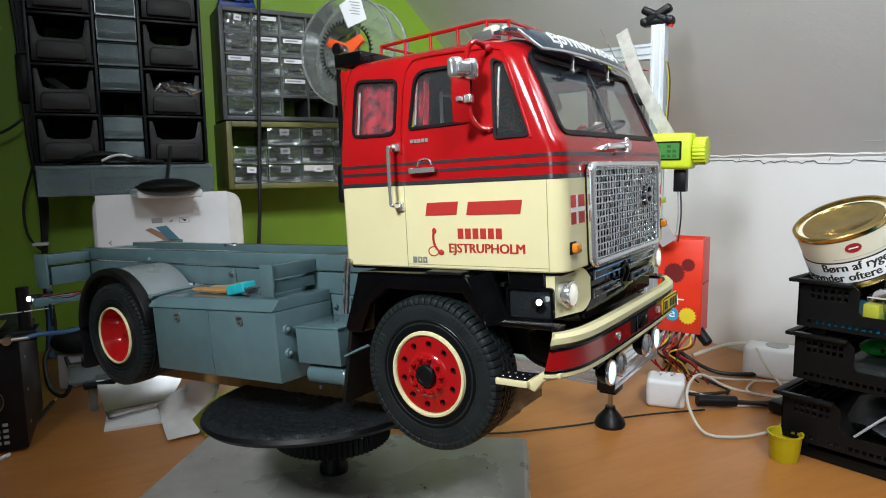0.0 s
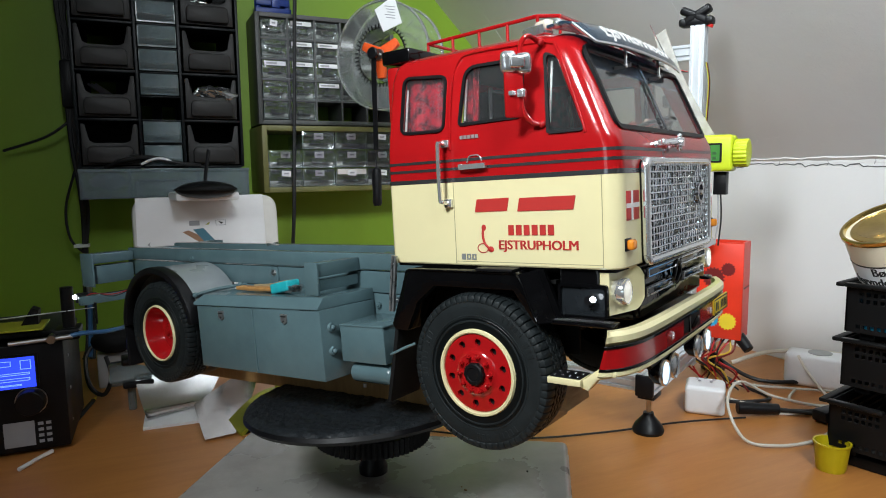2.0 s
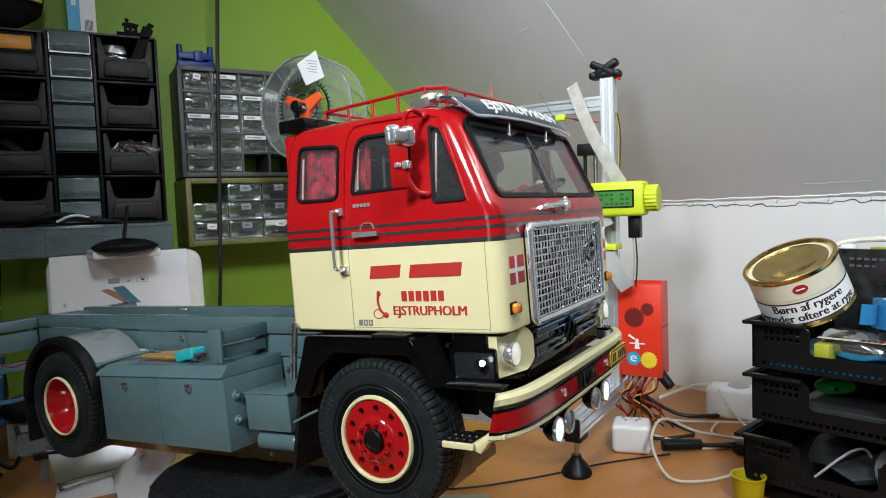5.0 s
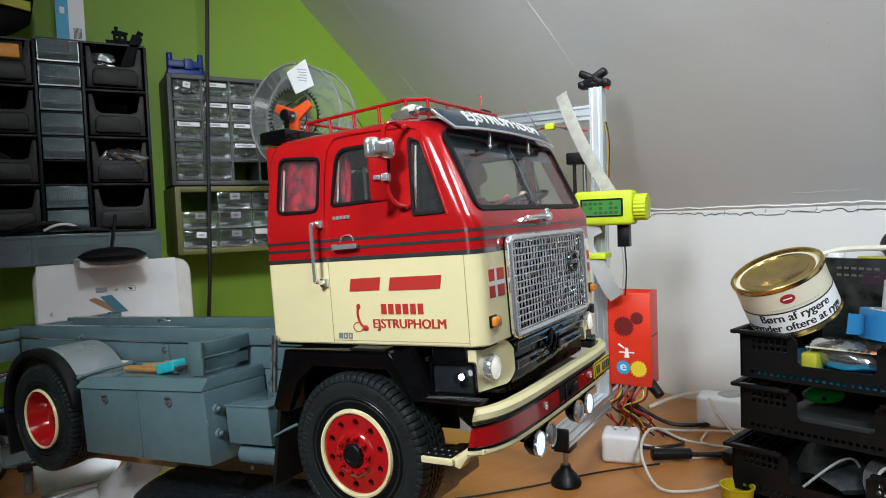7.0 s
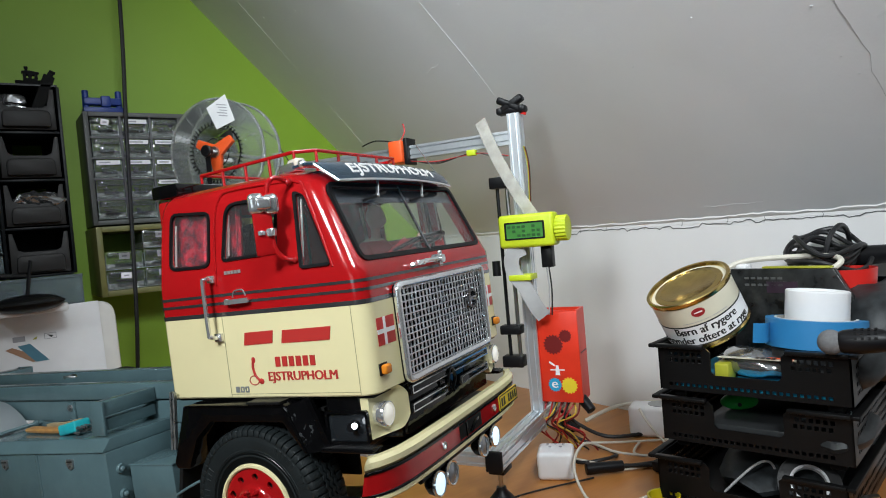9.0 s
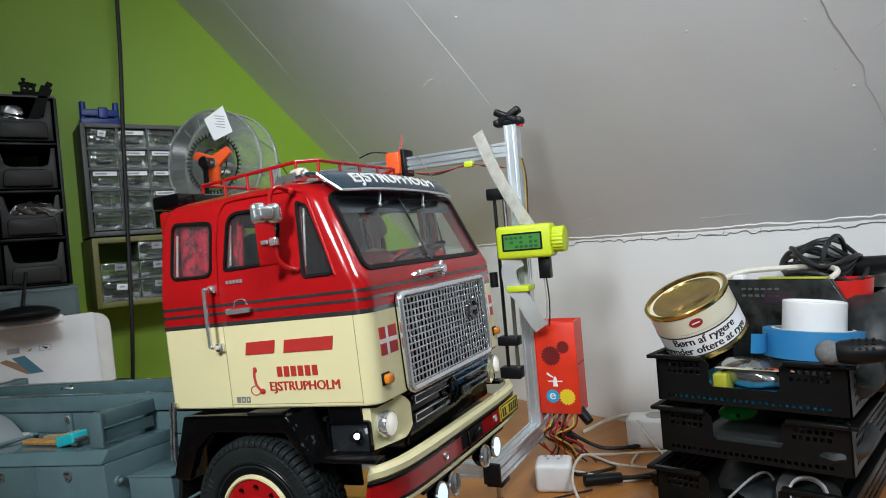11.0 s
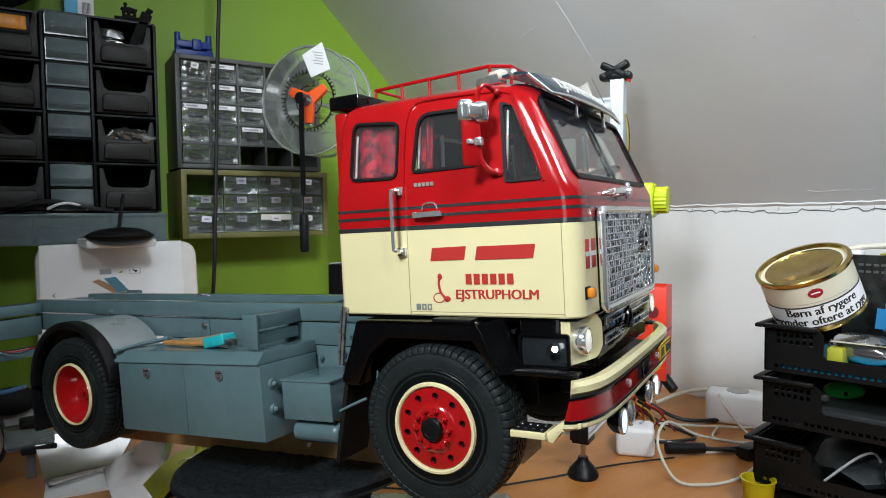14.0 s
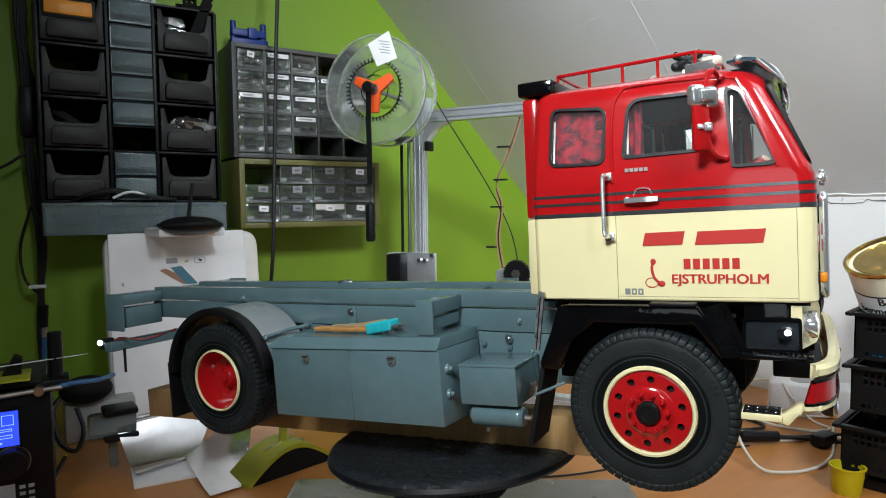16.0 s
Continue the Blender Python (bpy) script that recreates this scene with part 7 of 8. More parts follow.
part("blue_hose", tube([(0.008, -0.004, 0.153), (0.024, -0.002, 0.155), (0.05, 0.02, 0.15), (0.07, 0.06, 0.145)], 0.003, 8), M["wire_blue"], ps)
part("black_peg", cyl((0.006, 0.02, 0.160), (0.006, 0.02, 0.215), 0.008, 0.008, 12, 0.001), M["black"], ps)
part("peg_foot", box(-0.01, 0.02, 0.0, 0.04, 0.147, 0.161, 0.002), M["black"], ps)
part("needle", cyl((-0.08, 0.02, 0.178), (0.04, 0.01, 0.186), 0.0012, 0.0005, 6), M["steel"], ps)
part("pcb", box(-0.1, -0.02, -0.01, 0.05, 0.166, 0.168), M["lime_dull"], ps)

pn = thing("pencil", "black pencil with yellow tip lying on the desk", "pencil", pose(-0.116, 1.045, DESK + 0.0035, 0, 0, 78))
part("shaft", cyl((0, 0, 0), (0.125, 0, 0), 0.0035, seg=6), M["black"], pn)
part("tip", cyl((0.125, 0, 0), (0.142, 0, 0), 0.0034, 0.0008, 8), M["yellow_print"], pn, "yellow tip")
wl = part("white_lead", tube([(-0.16, 0.93, DESK + 0.003), (-0.14, 0.96, DESK + 0.003), (-0.128, 0.972, DESK + 0.004)], 0.0028, 8), M["white_plastic"])
tagged(wl, "short white cable end on the desk", "cable")

gb = thing("grey_case", "grey plastic case on the desk behind the truck", "case", pose(-0.085, 1.235, DESK))
part("case_body", box(0, 0.10, 0, 0.10, 0, 0.062, 0.004), M["ribbon"], gb)
hp = thing("headset", "black padded headset lying on the grey case", "headset", pose(-0.055, 1.22, DESK + 0.062))
part("pad", ball((0.0, 0.01, 0.022), 0.03, 1.25, 0.8, 0.72, 20), M["black_matt"], hp)
part("band", tube([(-0.03, 0.01, 0.02), (-0.045, 0.0, 0.0), (-0.04, -0.03, -0.04), (-0.02, -0.04, -0.055), (-0.008, -0.03, -0.03), (-0.015, -0.01, 0.0)], 0.0035, 8), M["cable_black"], hp)
ph = thing("clear_holder", "clear plastic holder with black end clips on the desk", "holder", pose(-0.062, 1.09, DESK, 0, 0, 2))
part("clear_body", box(0, 0.060, 0, 0.03, 0.046, 0.076, 0.005), M["smoky"], ph)
part("end_clip", box(0.018, 0.062, -0.004, 0.034, 0.074, 0.084, 0.003), M["black"], ph)
part("end_clip", box(0.018, 0.062, -0.004, 0.034, 0.038, 0.048, 0.003), M["black"], ph)
part("stem", cyl((0.03, 0.015, 0.0), (0.03, 0.015, 0.046), 0.006, seg=12), M["smoky"], ph)
part("rail", cyl((0.06, 0.015, 0.062), (0.12, 0.02, 0.066), 0.003, seg=8), M["steel"], ph)

# white adapter, cables, power strip and cup
ad = thing("power_adapter", "white square power adapter on the desk", "adapter", pose(0.746, 0.703, DESK, 0, 0, -48))
part("adapter_body", box(-0.028, 0.028, -0.026, 0.026, 0, 0.043, 0.007, 4), M["white_plastic"], ad)
part("socket_holes", join(*[cyl((x, y, 0.0455), (x, y, 0.0465), 0.0022, seg=8) for x, y in ((-0.012, 0.008), (0.0, 0.010), (0.012, 0.008), (-0.008, -0.004), (0.008, -0.004))]), M["grey_print"], ad)
bc = thing("black_plug", "black connector with lead on the desk", "plug", Matrix.Translation((0.77, 0.665, DESK)))
part("plug_body", cyl((0, 0, 0.012), (0.05, -0.030, 0.011), 0.009, 0.008, 12, 0.001), M["black"], bc)
part("lead", tube([(0.05, -0.03, 0.011), (0.09, -0.055, 0.006), (0.12, -0.085, 0.004), (0.16, -0.11, 0.004)], 0.003, 8), M["cable_black"], bc)
part("lead", tube([(0.05, -0.028, 0.009), (0.095, -0.04, 0.004), (0.14, -0.06, 0.004), (0.2, -0.1, 0.004)], 0.003, 8), M["cable_black"], bc)
part("second_plug", box(0.075, 0.115, -0.085, -0.062, 0.002, 0.020, 0.005), M["black"], bc)
wcab = thing("white_cable", "white cable looped across the desk", "cable", Matrix.Translation((0.75, 0.62, DESK + 0.0035)))
part("loop", tube([(0.16, -0.02, 0.002), (0.10, 0.045, 0.012), (0.03, 0.05, 0.045), (-0.035, 0.015, 0.035), (-0.055, -0.03, 0.004), (-0.03, -0.058, 0.0), (0.02, -0.07, 0.0), (0.075, -0.06, 0.0), (0.12, -0.04, 0.0), (0.2, 0.0, 0.0)], 0.0021, 8), M["cable_white"], wcab)
part("loop", tube([(0.25, 0.03, 0.0), (0.16, 0.09, 0.004), (0.10, 0.13, 0.008), (0.05, 0.125, 0.004), (0.06, 0.07, 0.002), (0.07, 0.02, 0.0), (0.13, -0.01, 0.0), (0.2, -0.05, 0.0)], 0.0021, 8), M["cable_white"], wcab)
part("riser", tube([(0.21, 0.09, 0.05), (0.205, 0.07, 0.03), (0.21, 0.04, 0.0), (0.19, 0.0, 0.0), (0.15, 0.015, 0.0), (0.14, 0.05, 0.0), (0.18, 0.07, 0.004)], 0.0021, 8), M["cable_white"], wcab)
bcab = thing("black_cable", "black cables across the desk to the power strip", "cable", Matrix.Translation((0.85, 0.80, DESK + 0.0035)))
part("cable", tube([(0.03, 0.03, 0.05), (0.05, 0.0, 0.02), (0.07, -0.05, 0.003), (0.13, -0.09, 0.003), (0.2, -0.1, 0.003)], 0.0034, 8), M["cable_black"], bcab)
part("cable", tube([(-0.02, 0.0, 0.05), (0.0, -0.03, 0.02), (0.02, -0.06, 0.004), (0.02, -0.11, 0.0), (-0.02, -0.12, 0.004), (-0.05, -0.09, 0.0), (-0.03, -0.05, 0.004)], 0.0028, 8), M["cable_black"], bcab)
part("cable", tube([(-0.55, 0.05, -0.001), (-0.42, -0.06, -0.001), (-0.30, -0.10, -0.001), (-0.18, -0.12, -0.001), (-0.08, -0.15, -0.001)], 0.0013, 6), M["cable_black"], bcab)
part("wall_cable", tube([(0.12, 0.05, 0.0), (0.18, 0.02, 0.02), (0.22, -0.04, 0.03), (0.225, -0.12, 0.04)], 0.004, 8), M["cable_white"], bcab)
st = thing("power_strip", "white power strip on the desk by the wall", "power strip", pose(1.0, 0.70, DESK, 0, 0, -62))
part("strip_body", box(-0.05, 0.16, -0.024, 0.024, 0, 0.055, 0.008, 3), M["white_plastic"], st)
part("socket", cyl((0.0, 0.0, 0.0545), (0.0, 0.0, 0.056), 0.018, seg=20), M["ribbon"], st)
cup = thing("yellow_cup", "small yellow plastic cup on the desk", "cup", Matrix.Translation((0.728, 0.4925, DESK)))
part("cup_body", lathe([(0.0, 0.0), (0.0155, 0.0), (0.0165, 0.003), (0.0195, 0.034), (0.0185, 0.034), (0.0155, 0.004), (0.0, 0.003)], None, 36), M["cup_yellow"], cup)
part("cup_rim", lathe([(0.0186, 0.0325), (0.0208, 0.0325), (0.0208, 0.0345), (0.0186, 0.0345)], None, 36, True), M["cup_yellow"], cup)


# ---- aluminium 3D printer frame behind the truck ----
# Local x runs along the gantry towards the near post, -y towards the lens.
PR = pose(0.78, 0.77, DESK, 0, 0, -61.2)
printer = thing("printer_frame", "aluminium profile 3D printer frame with posts and beam", "3D printer", PR)


def profile(w, h):
    """Section of a slotted aluminium bar."""
    g, d = 0.0016, 0.0035
    pts = []
    def side(x0, y0, x1, y1, n):
        out = []
        L = math.hypot(x1 - x0, y1 - y0)
        ux, uy = (x1 - x0) / L, (y1 - y0) / L
        nx, ny = -uy, ux
        slots = [L / n * (k + 0.5) for k in range(n)]
        out.append((x0, y0))
        for s in slots:
            for t, q in ((s - g, 0), (s - g, d), (s + g, d), (s + g, 0)):
                out.append((x0 + ux * t + nx * q, y0 + uy * t + ny * q))
        return out
    a, b = w / 2, h / 2
    nw, nh = max(1, round(w / 0.0115)), max(1, round(h / 0.0115))
    for p in (side(-a, -b, a, -b, nw), side(a, -b, a, b, nh), side(a, b, -a, b, nw), side(-a, b, -a, -b, nh)):
        pts += p
    return pts


def bar(name, p0, p1, w, h, parent=printer, up=(0, 0, 1)):
    p0, p1 = Vector(p0), Vector(p1)
    d = (p1 - p0)
    L = d.length
    z = d.normalized()
    y = Vector(up)
    y = (y - z * y.dot(z)).normalized()
    x = y.cross(z)
    m = Matrix(((x.x, y.x, z.x, p0.x), (x.y, y.y, z.y, p0.y), (x.z, y.z, z.z, p0.z), (0, 0, 0, 1)))
    return part(name, plate(profile(w, h), (), L, m), M["alu"], parent)


for x in (0.0, -0.502):
    bar("post", (x, 0, 0.05), (x, 0, 0.575), 0.021, 0.021, up=(0, 1, 0))
bar("top_beam", (-0.491, 0, 0.5365), (-0.0108, 0, 0.5365), 0.020, 0.023)
for x in (0.0, -0.502):
    bar("base_beam", (x, -0.205, 0.070), (x, 0.18, 0.070), 0.022, 0.026)
bar("cross_rail", (-0.491, -0.19, 0.068), (-0.0112, -0.19, 0.068), 0.02, 0.02)
for x in (0.0, -0.502):
    part("end_cap", box(x - 0.0125, x + 0.0125, -0.212, -0.2052, 0.055, 0.0845, 0.002), M["black"], printer)
    part("corner_block", box(x - 0.0115, x + 0.0115, -0.204, -0.172, 0.0495, 0.0568, 0.001), M["black"], printer)
    for y in (-0.19, 0.16):
        part("foot_rod", cyl((x, y, 0.012), (x, y, 0.0565), 0.0035, seg=10), M["steel"], printer)
        part("foot", lathe([(0.0205, 0), (0.0215, 0.004), (0.0185, 0.011), (0.0125, 0.018), (0.0075, 0.024), (0.007, 0.028)], Matrix.Translation((x, y, 0)), 24), M["black"], printer, "black rubber foot")
# slides beside the posts
for x0 in (-0.039, -0.541):
    for dx, r in ((0.0, 0.0030), (0.017, 0.0034)):
        part("slide_rod", cyl((x0 + dx, -0.006, 0.155), (x0 + dx, -0.006, 0.462 if x0 > -0.1 else 0.497), r, seg=12), M["steel"] if dx else M["black"], printer)
    part("rod_clamp", box(x0 - 0.010, x0 + 0.022, -0.018, 0.006, 0.455 if x0 > -0.1 else 0.490, 0.474 if x0 > -0.1 else 0.507, 0.002), M["black"], printer)
    part("rod_clamp", box(x0 - 0.012, x0 + 0.024, -0.018, 0.006, 0.212, 0.227, 0.002), M["black"], printer)
    part("rod_clamp", box(x0 - 0.012, x0 + 0.024, -0.018, 0.006, 0.157, 0.176, 0.002), M["black"], printer)
part("slide_bearing", cyl((-0.052, -0.006, 0.31), (-0.052, -0.006, 0.335), 0.007, seg=12), M["black"], printer)
for x0 in (-0.502,):
    part("post_bracket", join(box(x0 - 0.05, x0 + 0.045, -0.022, -0.0175, 0.20 if x0 < -0.1 else 0.09, 0.272 if x0 < -0.1 else 0.12, 0.001), box(x0 - 0.05, x0 - 0.045, -0.05, -0.02, 0.20 if x0 < -0.1 else 0.09, 0.272 if x0 < -0.1 else 0.12, 0.001)), M["alu"], printer)
part("motor", box(-0.553, -0.52, -0.05, -0.022, 0.205, 0.270, 0.002), M["black"], printer)
for x, z in ((-0.478, 0.258), (-0.490, 0.258), (-0.462, 0.268)):
    part("bracket_bolt", cyl((x, -0.0225, z), (x, -0.030, z), 0.004, seg=8), M["steel"], printer)
part("x_carriage", join(box(-0.46, -0.25, -0.02, 0.01, 0.205, 0.215, 0.002), box(-0.33, -0.29, -0.025, 0.02, 0.215, 0.245, 0.003)), M["alu"], printer)
g = []
for k in range(28):
    a = 2 * math.pi * k / 28
    g += [(0.026 * math.cos(a), 0.026 * math.sin(a)), (0.0225 * math.cos(a + 0.1), 0.0225 * math.sin(a + 0.1))]
part("drive_gear", plate(g, (), 0.008, Matrix.Translation((-0.284, -0.03, 0.240)) @ XZ), M["black"], printer, "black printed gear")
part("gear_hub", cyl((-0.284, -0.030, 0.240), (-0.284, -0.042, 0.240), 0.008, seg=6), M["steel"], printer)
part("corner_gusset", plate([(-0.487, 0.523), (-0.487, 0.47), (-0.476, 0.497), (-0.455, 0.515), (-0.43, 0.523)], (), 0.02, Matrix.Translation((0, 0.01, 0)) @ XZ, 0.001), M["alu"], printer)
part("gusset_stop", box(-0.486, -0.477, -0.012, 0.012, 0.470, 0.488, 0.002), M["black"], printer)
# butterfly clamp on the near post
CLAMP = Matrix.Translation((-0.003, 0, 0.575)) @ Matrix.Diagonal((0.78, 0.85, 0.80, 1)) @ Matrix.Translation((0, 0, -0.575))
part("post_clamp", moved(join(box(-0.027, 0.025, -0.013, 0.013, 0.575, 0.591, 0.005), moved(box(-0.031, 0.031, -0.010, 0.010, -0.0075, 0.0075, 0.005, 3), Matrix.Translation((-0.002, -0.004, 0.593)) @ Matrix.Rotation(radians(27), 4, "Y")), moved(box(-0.031, 0.031, -0.010, 0.010, -0.0075, 0.0075, 0.005, 3), Matrix.Translation((-0.002, -0.004, 0.593)) @ Matrix.Rotation(radians(-27), 4, "Y")), box(-0.033, -0.017, -0.015, 0.012, 0.575, 0.590, 0.005), box(0.015, 0.031, -0.015, 0.012, 0.575, 0.590, 0.005)), CLAMP), M["black"], printer, "black butterfly clamp")
part("clamp_pin", cyl((0.014, 0.0, 0.572), (0.016, 0.0, 0.576), 0.005, seg=10), M["red_cup"], printer)
for k, mt in enumerate(("lime_dull", "maroon", "cable_black")):
    part("post_wire", tube([(0.012, -0.004 + 0.004 * k, 0.52), (0.0165, -0.004 + 0.004 * k, 0.49), (0.015, -0.004 + 0.004 * k, 0.44), (0.0125, -0.004 + 0.004 * k, 0.40)], 0.0008, 6), M[mt], printer)
# orange carriage block with wires on the beam
part("orange_block", box(-0.230, -0.203, -0.026, 0.016, 0.519, 0.558, 0.003), M["orange"], printer, "orange printed block on the beam")
part("block_wire", tube([(-0.214, -0.01, 0.556), (-0.25, -0.03, 0.562), (-0.28, -0.03, 0.556)], 0.0014, 6), M["cable_black"], printer)
part("block_wire", tube([(-0.214, -0.01, 0.556), (-0.208, 0.0, 0.575), (-0.21, 0.0, 0.59)], 0.0014, 6), M["wire_red"], printer)
part("block_strap", box(-0.2025, -0.195, -0.02, 0.015, 0.515, 0.562, 0.002), M["black"], printer)
part("lime_clip", box(-0.082, -0.066, -0.024, -0.012, 0.514, 0.524, 0.002), M["lime"], printer, "lime cable clip")
for k, mt in enumerate(("wire_red", "cable_black", "cable_black")):
    part("beam_wire", tube([(-0.19, -0.018, 0.520 + 0.001 * k), (-0.14, -0.019, 0.513 - 0.002 * k), (-0.075, -0.019, 0.517 + 0.001 * k), (-0.04, -0.018, 0.514 - 0.002 * k), (-0.01, -0.018, 0.506)], 0.0009, 6), M[mt], printer)
    part("drop_wire", tube([(-0.293 + 0.002 * k, 0, 0.522), (-0.315 + 0.002 * k, 0, 0.46), (-0.338, 0, 0.40 + 0.004 * k), (-0.332 + 0.003 * k, 0, 0.36), (-0.338 + 0.003 * k, 0.0, 0.30), (-0.328 + 0.003 * k, 0, 0.24)], 0.0013, 6), M[("brown_print", "cable_black", "brown_print")[k]], printer)
for z in (0.47, 0.41, 0.36, 0.285):
    part("wire_tie", box(-0.348 + (z - 0.36) * 0.12, -0.326 + (z - 0.36) * 0.16, -0.006, 0.006, z - 0.0015, z + 0.0015), M["cable_black"], printer)
# clear flat ribbon from beam to display
secs = []
for k in range(9):
    t = k / 8
    c = Vector((-0.052 + 0.080 * t - 0.006 * math.sin(math.pi * t), -0.024 - 0.005 * math.sin(2 * t), 0.568 - 0.166 * t))
    wv, up = Vector((0.0088, 0, 0.0043)), Vector((0, 0.0007, 0))
    ribs = [c + wv * (j / 5) + up * (1 if j % 2 else 0.3) for j in range(-5, 6)] + [c + wv * (j / 5) - up for j in range(5, -6, -1)]
    secs.append(ribs)
rib = loft(secs)
part("clear_ribbon", rib, M["ribbon_clear"], printer, "clear flat ribbon cable")

# display unit
dp = thing("display_unit", "lime green display unit with lcd and knob on the post", "display", PR @ Matrix.Translation((0.018, -0.03, 0.356)))
part("case", box(-0.044, 0.047, -0.022, 0.014, 0.0, 0.053, 0.006, 3), M["lime"], dp)
part("bezel", plate(rounded(rect(-0.033, 0.033, 0.013, 0.041), 0.002, 2), [rect(-0.030, 0.030, 0.0155, 0.0385)], 0.0012, Matrix.Translation((0, -0.0215, 0)) @ XZ), M["black"], dp)
part("screen", box(-0.031, 0.031, -0.0222, -0.0205, 0.0150, 0.0390), M["lcd_green"], dp, "lit green lcd")
random.seed(6)
for r in range(3):
    for k in range(7):
        if random.random() < 0.75:
            part("screen_mark", box(-0.028 + k * 0.008, -0.0225 + k * 0.008, -0.0226, -0.0221, 0.0175 + r * 0.007, 0.0215 + r * 0.007), M["lcd_dark"], dp)
kn = []
for k in range(20):
    a = 2 * math.pi * k / 20
    kn += [(0.0205 * math.cos(a), 0.0205 * math.sin(a)), (0.0188 * math.cos(a + 0.157), 0.0188 * math.sin(a + 0.157))]
part("knob", plate(kn, (), 0.018, Matrix.Translation((0.0475, -0.004, 0.0265)) @ Matrix.Rotation(radians(90), 4, "Y"), 0.001), M["lime"], dp, "lime ridged knob")
part("bracket_plate", box(0.018, 0.036, -0.004, 0.012, -0.034, -0.0005, 0.001), M["black"], dp)
rb_ = sweep([(-0.008, -0.012, 0.0), (-0.026, -0.016, -0.012), (-0.026, -0.014, -0.040), (-0.010, -0.014, -0.062), (0.006, -0.012, -0.095), (0.016, -0.006, -0.112)], [(-0.012, -0.0007), (0.012, -0.0007), (0.012, 0.0007), (-0.012, 0.0007)], True, 6, radians(90))
part("ribbon_cable", rb_, M["ribbon"], dp, "grey ribbon cable")
part("lime_band", box(-0.034, 0.003, -0.018, 0.016, -0.052, -0.043, 0.001), M["lime"], dp, "lime band round the post")
for k in range(2):
    part("thin_wire", tube([(0.024 + 0.004 * k, 0, -0.03), (0.026 + 0.004 * k, 0, -0.07), (0.022 + 0.005 * k, 0.0, -0.11)], 0.0012, 6), M["cable_black" if k else "ribbon"], dp)

# red electronics box
rx = thing("red_box", "red printed electronics box with gear marks on the post", "electronics box", PR @ Matrix.Translation((0.0085, 0.0, 0.099)))
part("case", plate(rect(-0.002, 0.068, 0.0, 0.044), [rect(0.002, 0.064, 0.004, 0.040)], 0.149), M["red_box"], rx)
part("front_panel", box(-0.0025, 0.0685, -0.004, -0.0002, -0.001, 0.148, 0.0015), M["red_box"], rx)
part("side_line", box(0.068, 0.0690, 0.004, 0.040, 0.078, 0.080), M["maroon"], rx)


def gear_mark(cx, cz, r, n, material, y=-0.0046, hole=0.0, label=""):
    pts = []
    for k in range(n):
        a = 2 * math.pi * k / n
        for da, f in ((0.0, 0.86), (0.25, 1.0), (0.5, 1.0), (0.75, 0.86)):
            pts.append((cx + r * f * math.cos(a + da * 2 * math.pi / n), cz + r * f * math.sin(a + da * 2 * math.pi / n)))
    return part("gear_mark", plate(pts, (), 0.0006, Matrix.Translation((0, y + 0.0006, 0)) @ XZ), M[material], rx, label)


gear_mark(0.026, 0.094, 0.0165, 18, "maroon", label="dark printed gear mark")
gear_mark(0.047, 0.108, 0.0105, 14, "maroon", label="dark printed gear mark")
gear_mark(0.024, 0.028, 0.0115, 16, "cyan_print", label="blue gear sticker")
gear_mark(0.048, 0.027, 0.0135, 16, "yellow_print", label="yellow gear sticker")
part("sticker_letter", moved(text_bm("e", 0.010, 0.010, 0.0004), Matrix.Translation((0.019, -0.0049, 0.023)) @ XZ), M["paper"], rx)
part("white_mark", join(plate(rect(0.018, 0.042, 0.0515, 0.0535), (), 0.0004, Matrix.Translation((0, -0.0042, 0)) @ XZ), plate([(0.026, 0.044), (0.034, 0.044), (0.032, 0.060), (0.028, 0.060)], (), 0.0004, Matrix.Translation((0, -0.0044, 0)) @ XZ), plate([(0.016, 0.064), (0.026, 0.058), (0.027, 0.060), (0.018, 0.067)], (), 0.0004, Matrix.Translation((0, -0.0043, 0)) @ XZ)), M["paper"], rx, "white drawn mark")
random.seed(9)
for k in range(12):
    x0 = 0.004 + 0.005 * k
    mt = ("wire_red", "maroon", "wire_red", "cable_black", "wire_yellow")[k % 5]
    part("box_wire", tube([(x0, 0.01, 0.0), (x0 - 0.004 + random.uniform(-0.01, 0.01), -0.004, -0.02), (x0 - 0.016 + random.uniform(-0.014, 0.014), 0.0, -0.038), (x0 + random.uniform(-0.02, 0.01), 0.015, -0.058), (x0 + random.uniform(-0.02, 0.02), 0.04, -0.092)], 0.0015, 6), M[mt], rx)
part("mains_plug", cyl((0.062, 0.01, 0.004), (0.080, 0.0, -0.014), 0.009, 0.008, 12, 0.001), M["black"], rx)

# filament spool
ax = Vector((0.79, 0.62, 0)).normalized()
SPM = Matrix.Translation((0.398, 1.126, 1.315)) @ ax.to_track_quat("Z", "Y").to_matrix().to_4x4() @ Matrix.Scale(0.94, 4)
spool = thing("filament_spool", "clear plastic filament spool with orange hub on an arm", "spool", SPM)


def flange(z):
    prof = [(0.052, z), (0.098, z), (0.100, z + 0.001), (0.100, z + 0.0035), (0.0975, z + 0.0045), (0.0965, z + 0.0028), (0.052, z + 0.0028)]
    return lathe(prof, None, 72, True)


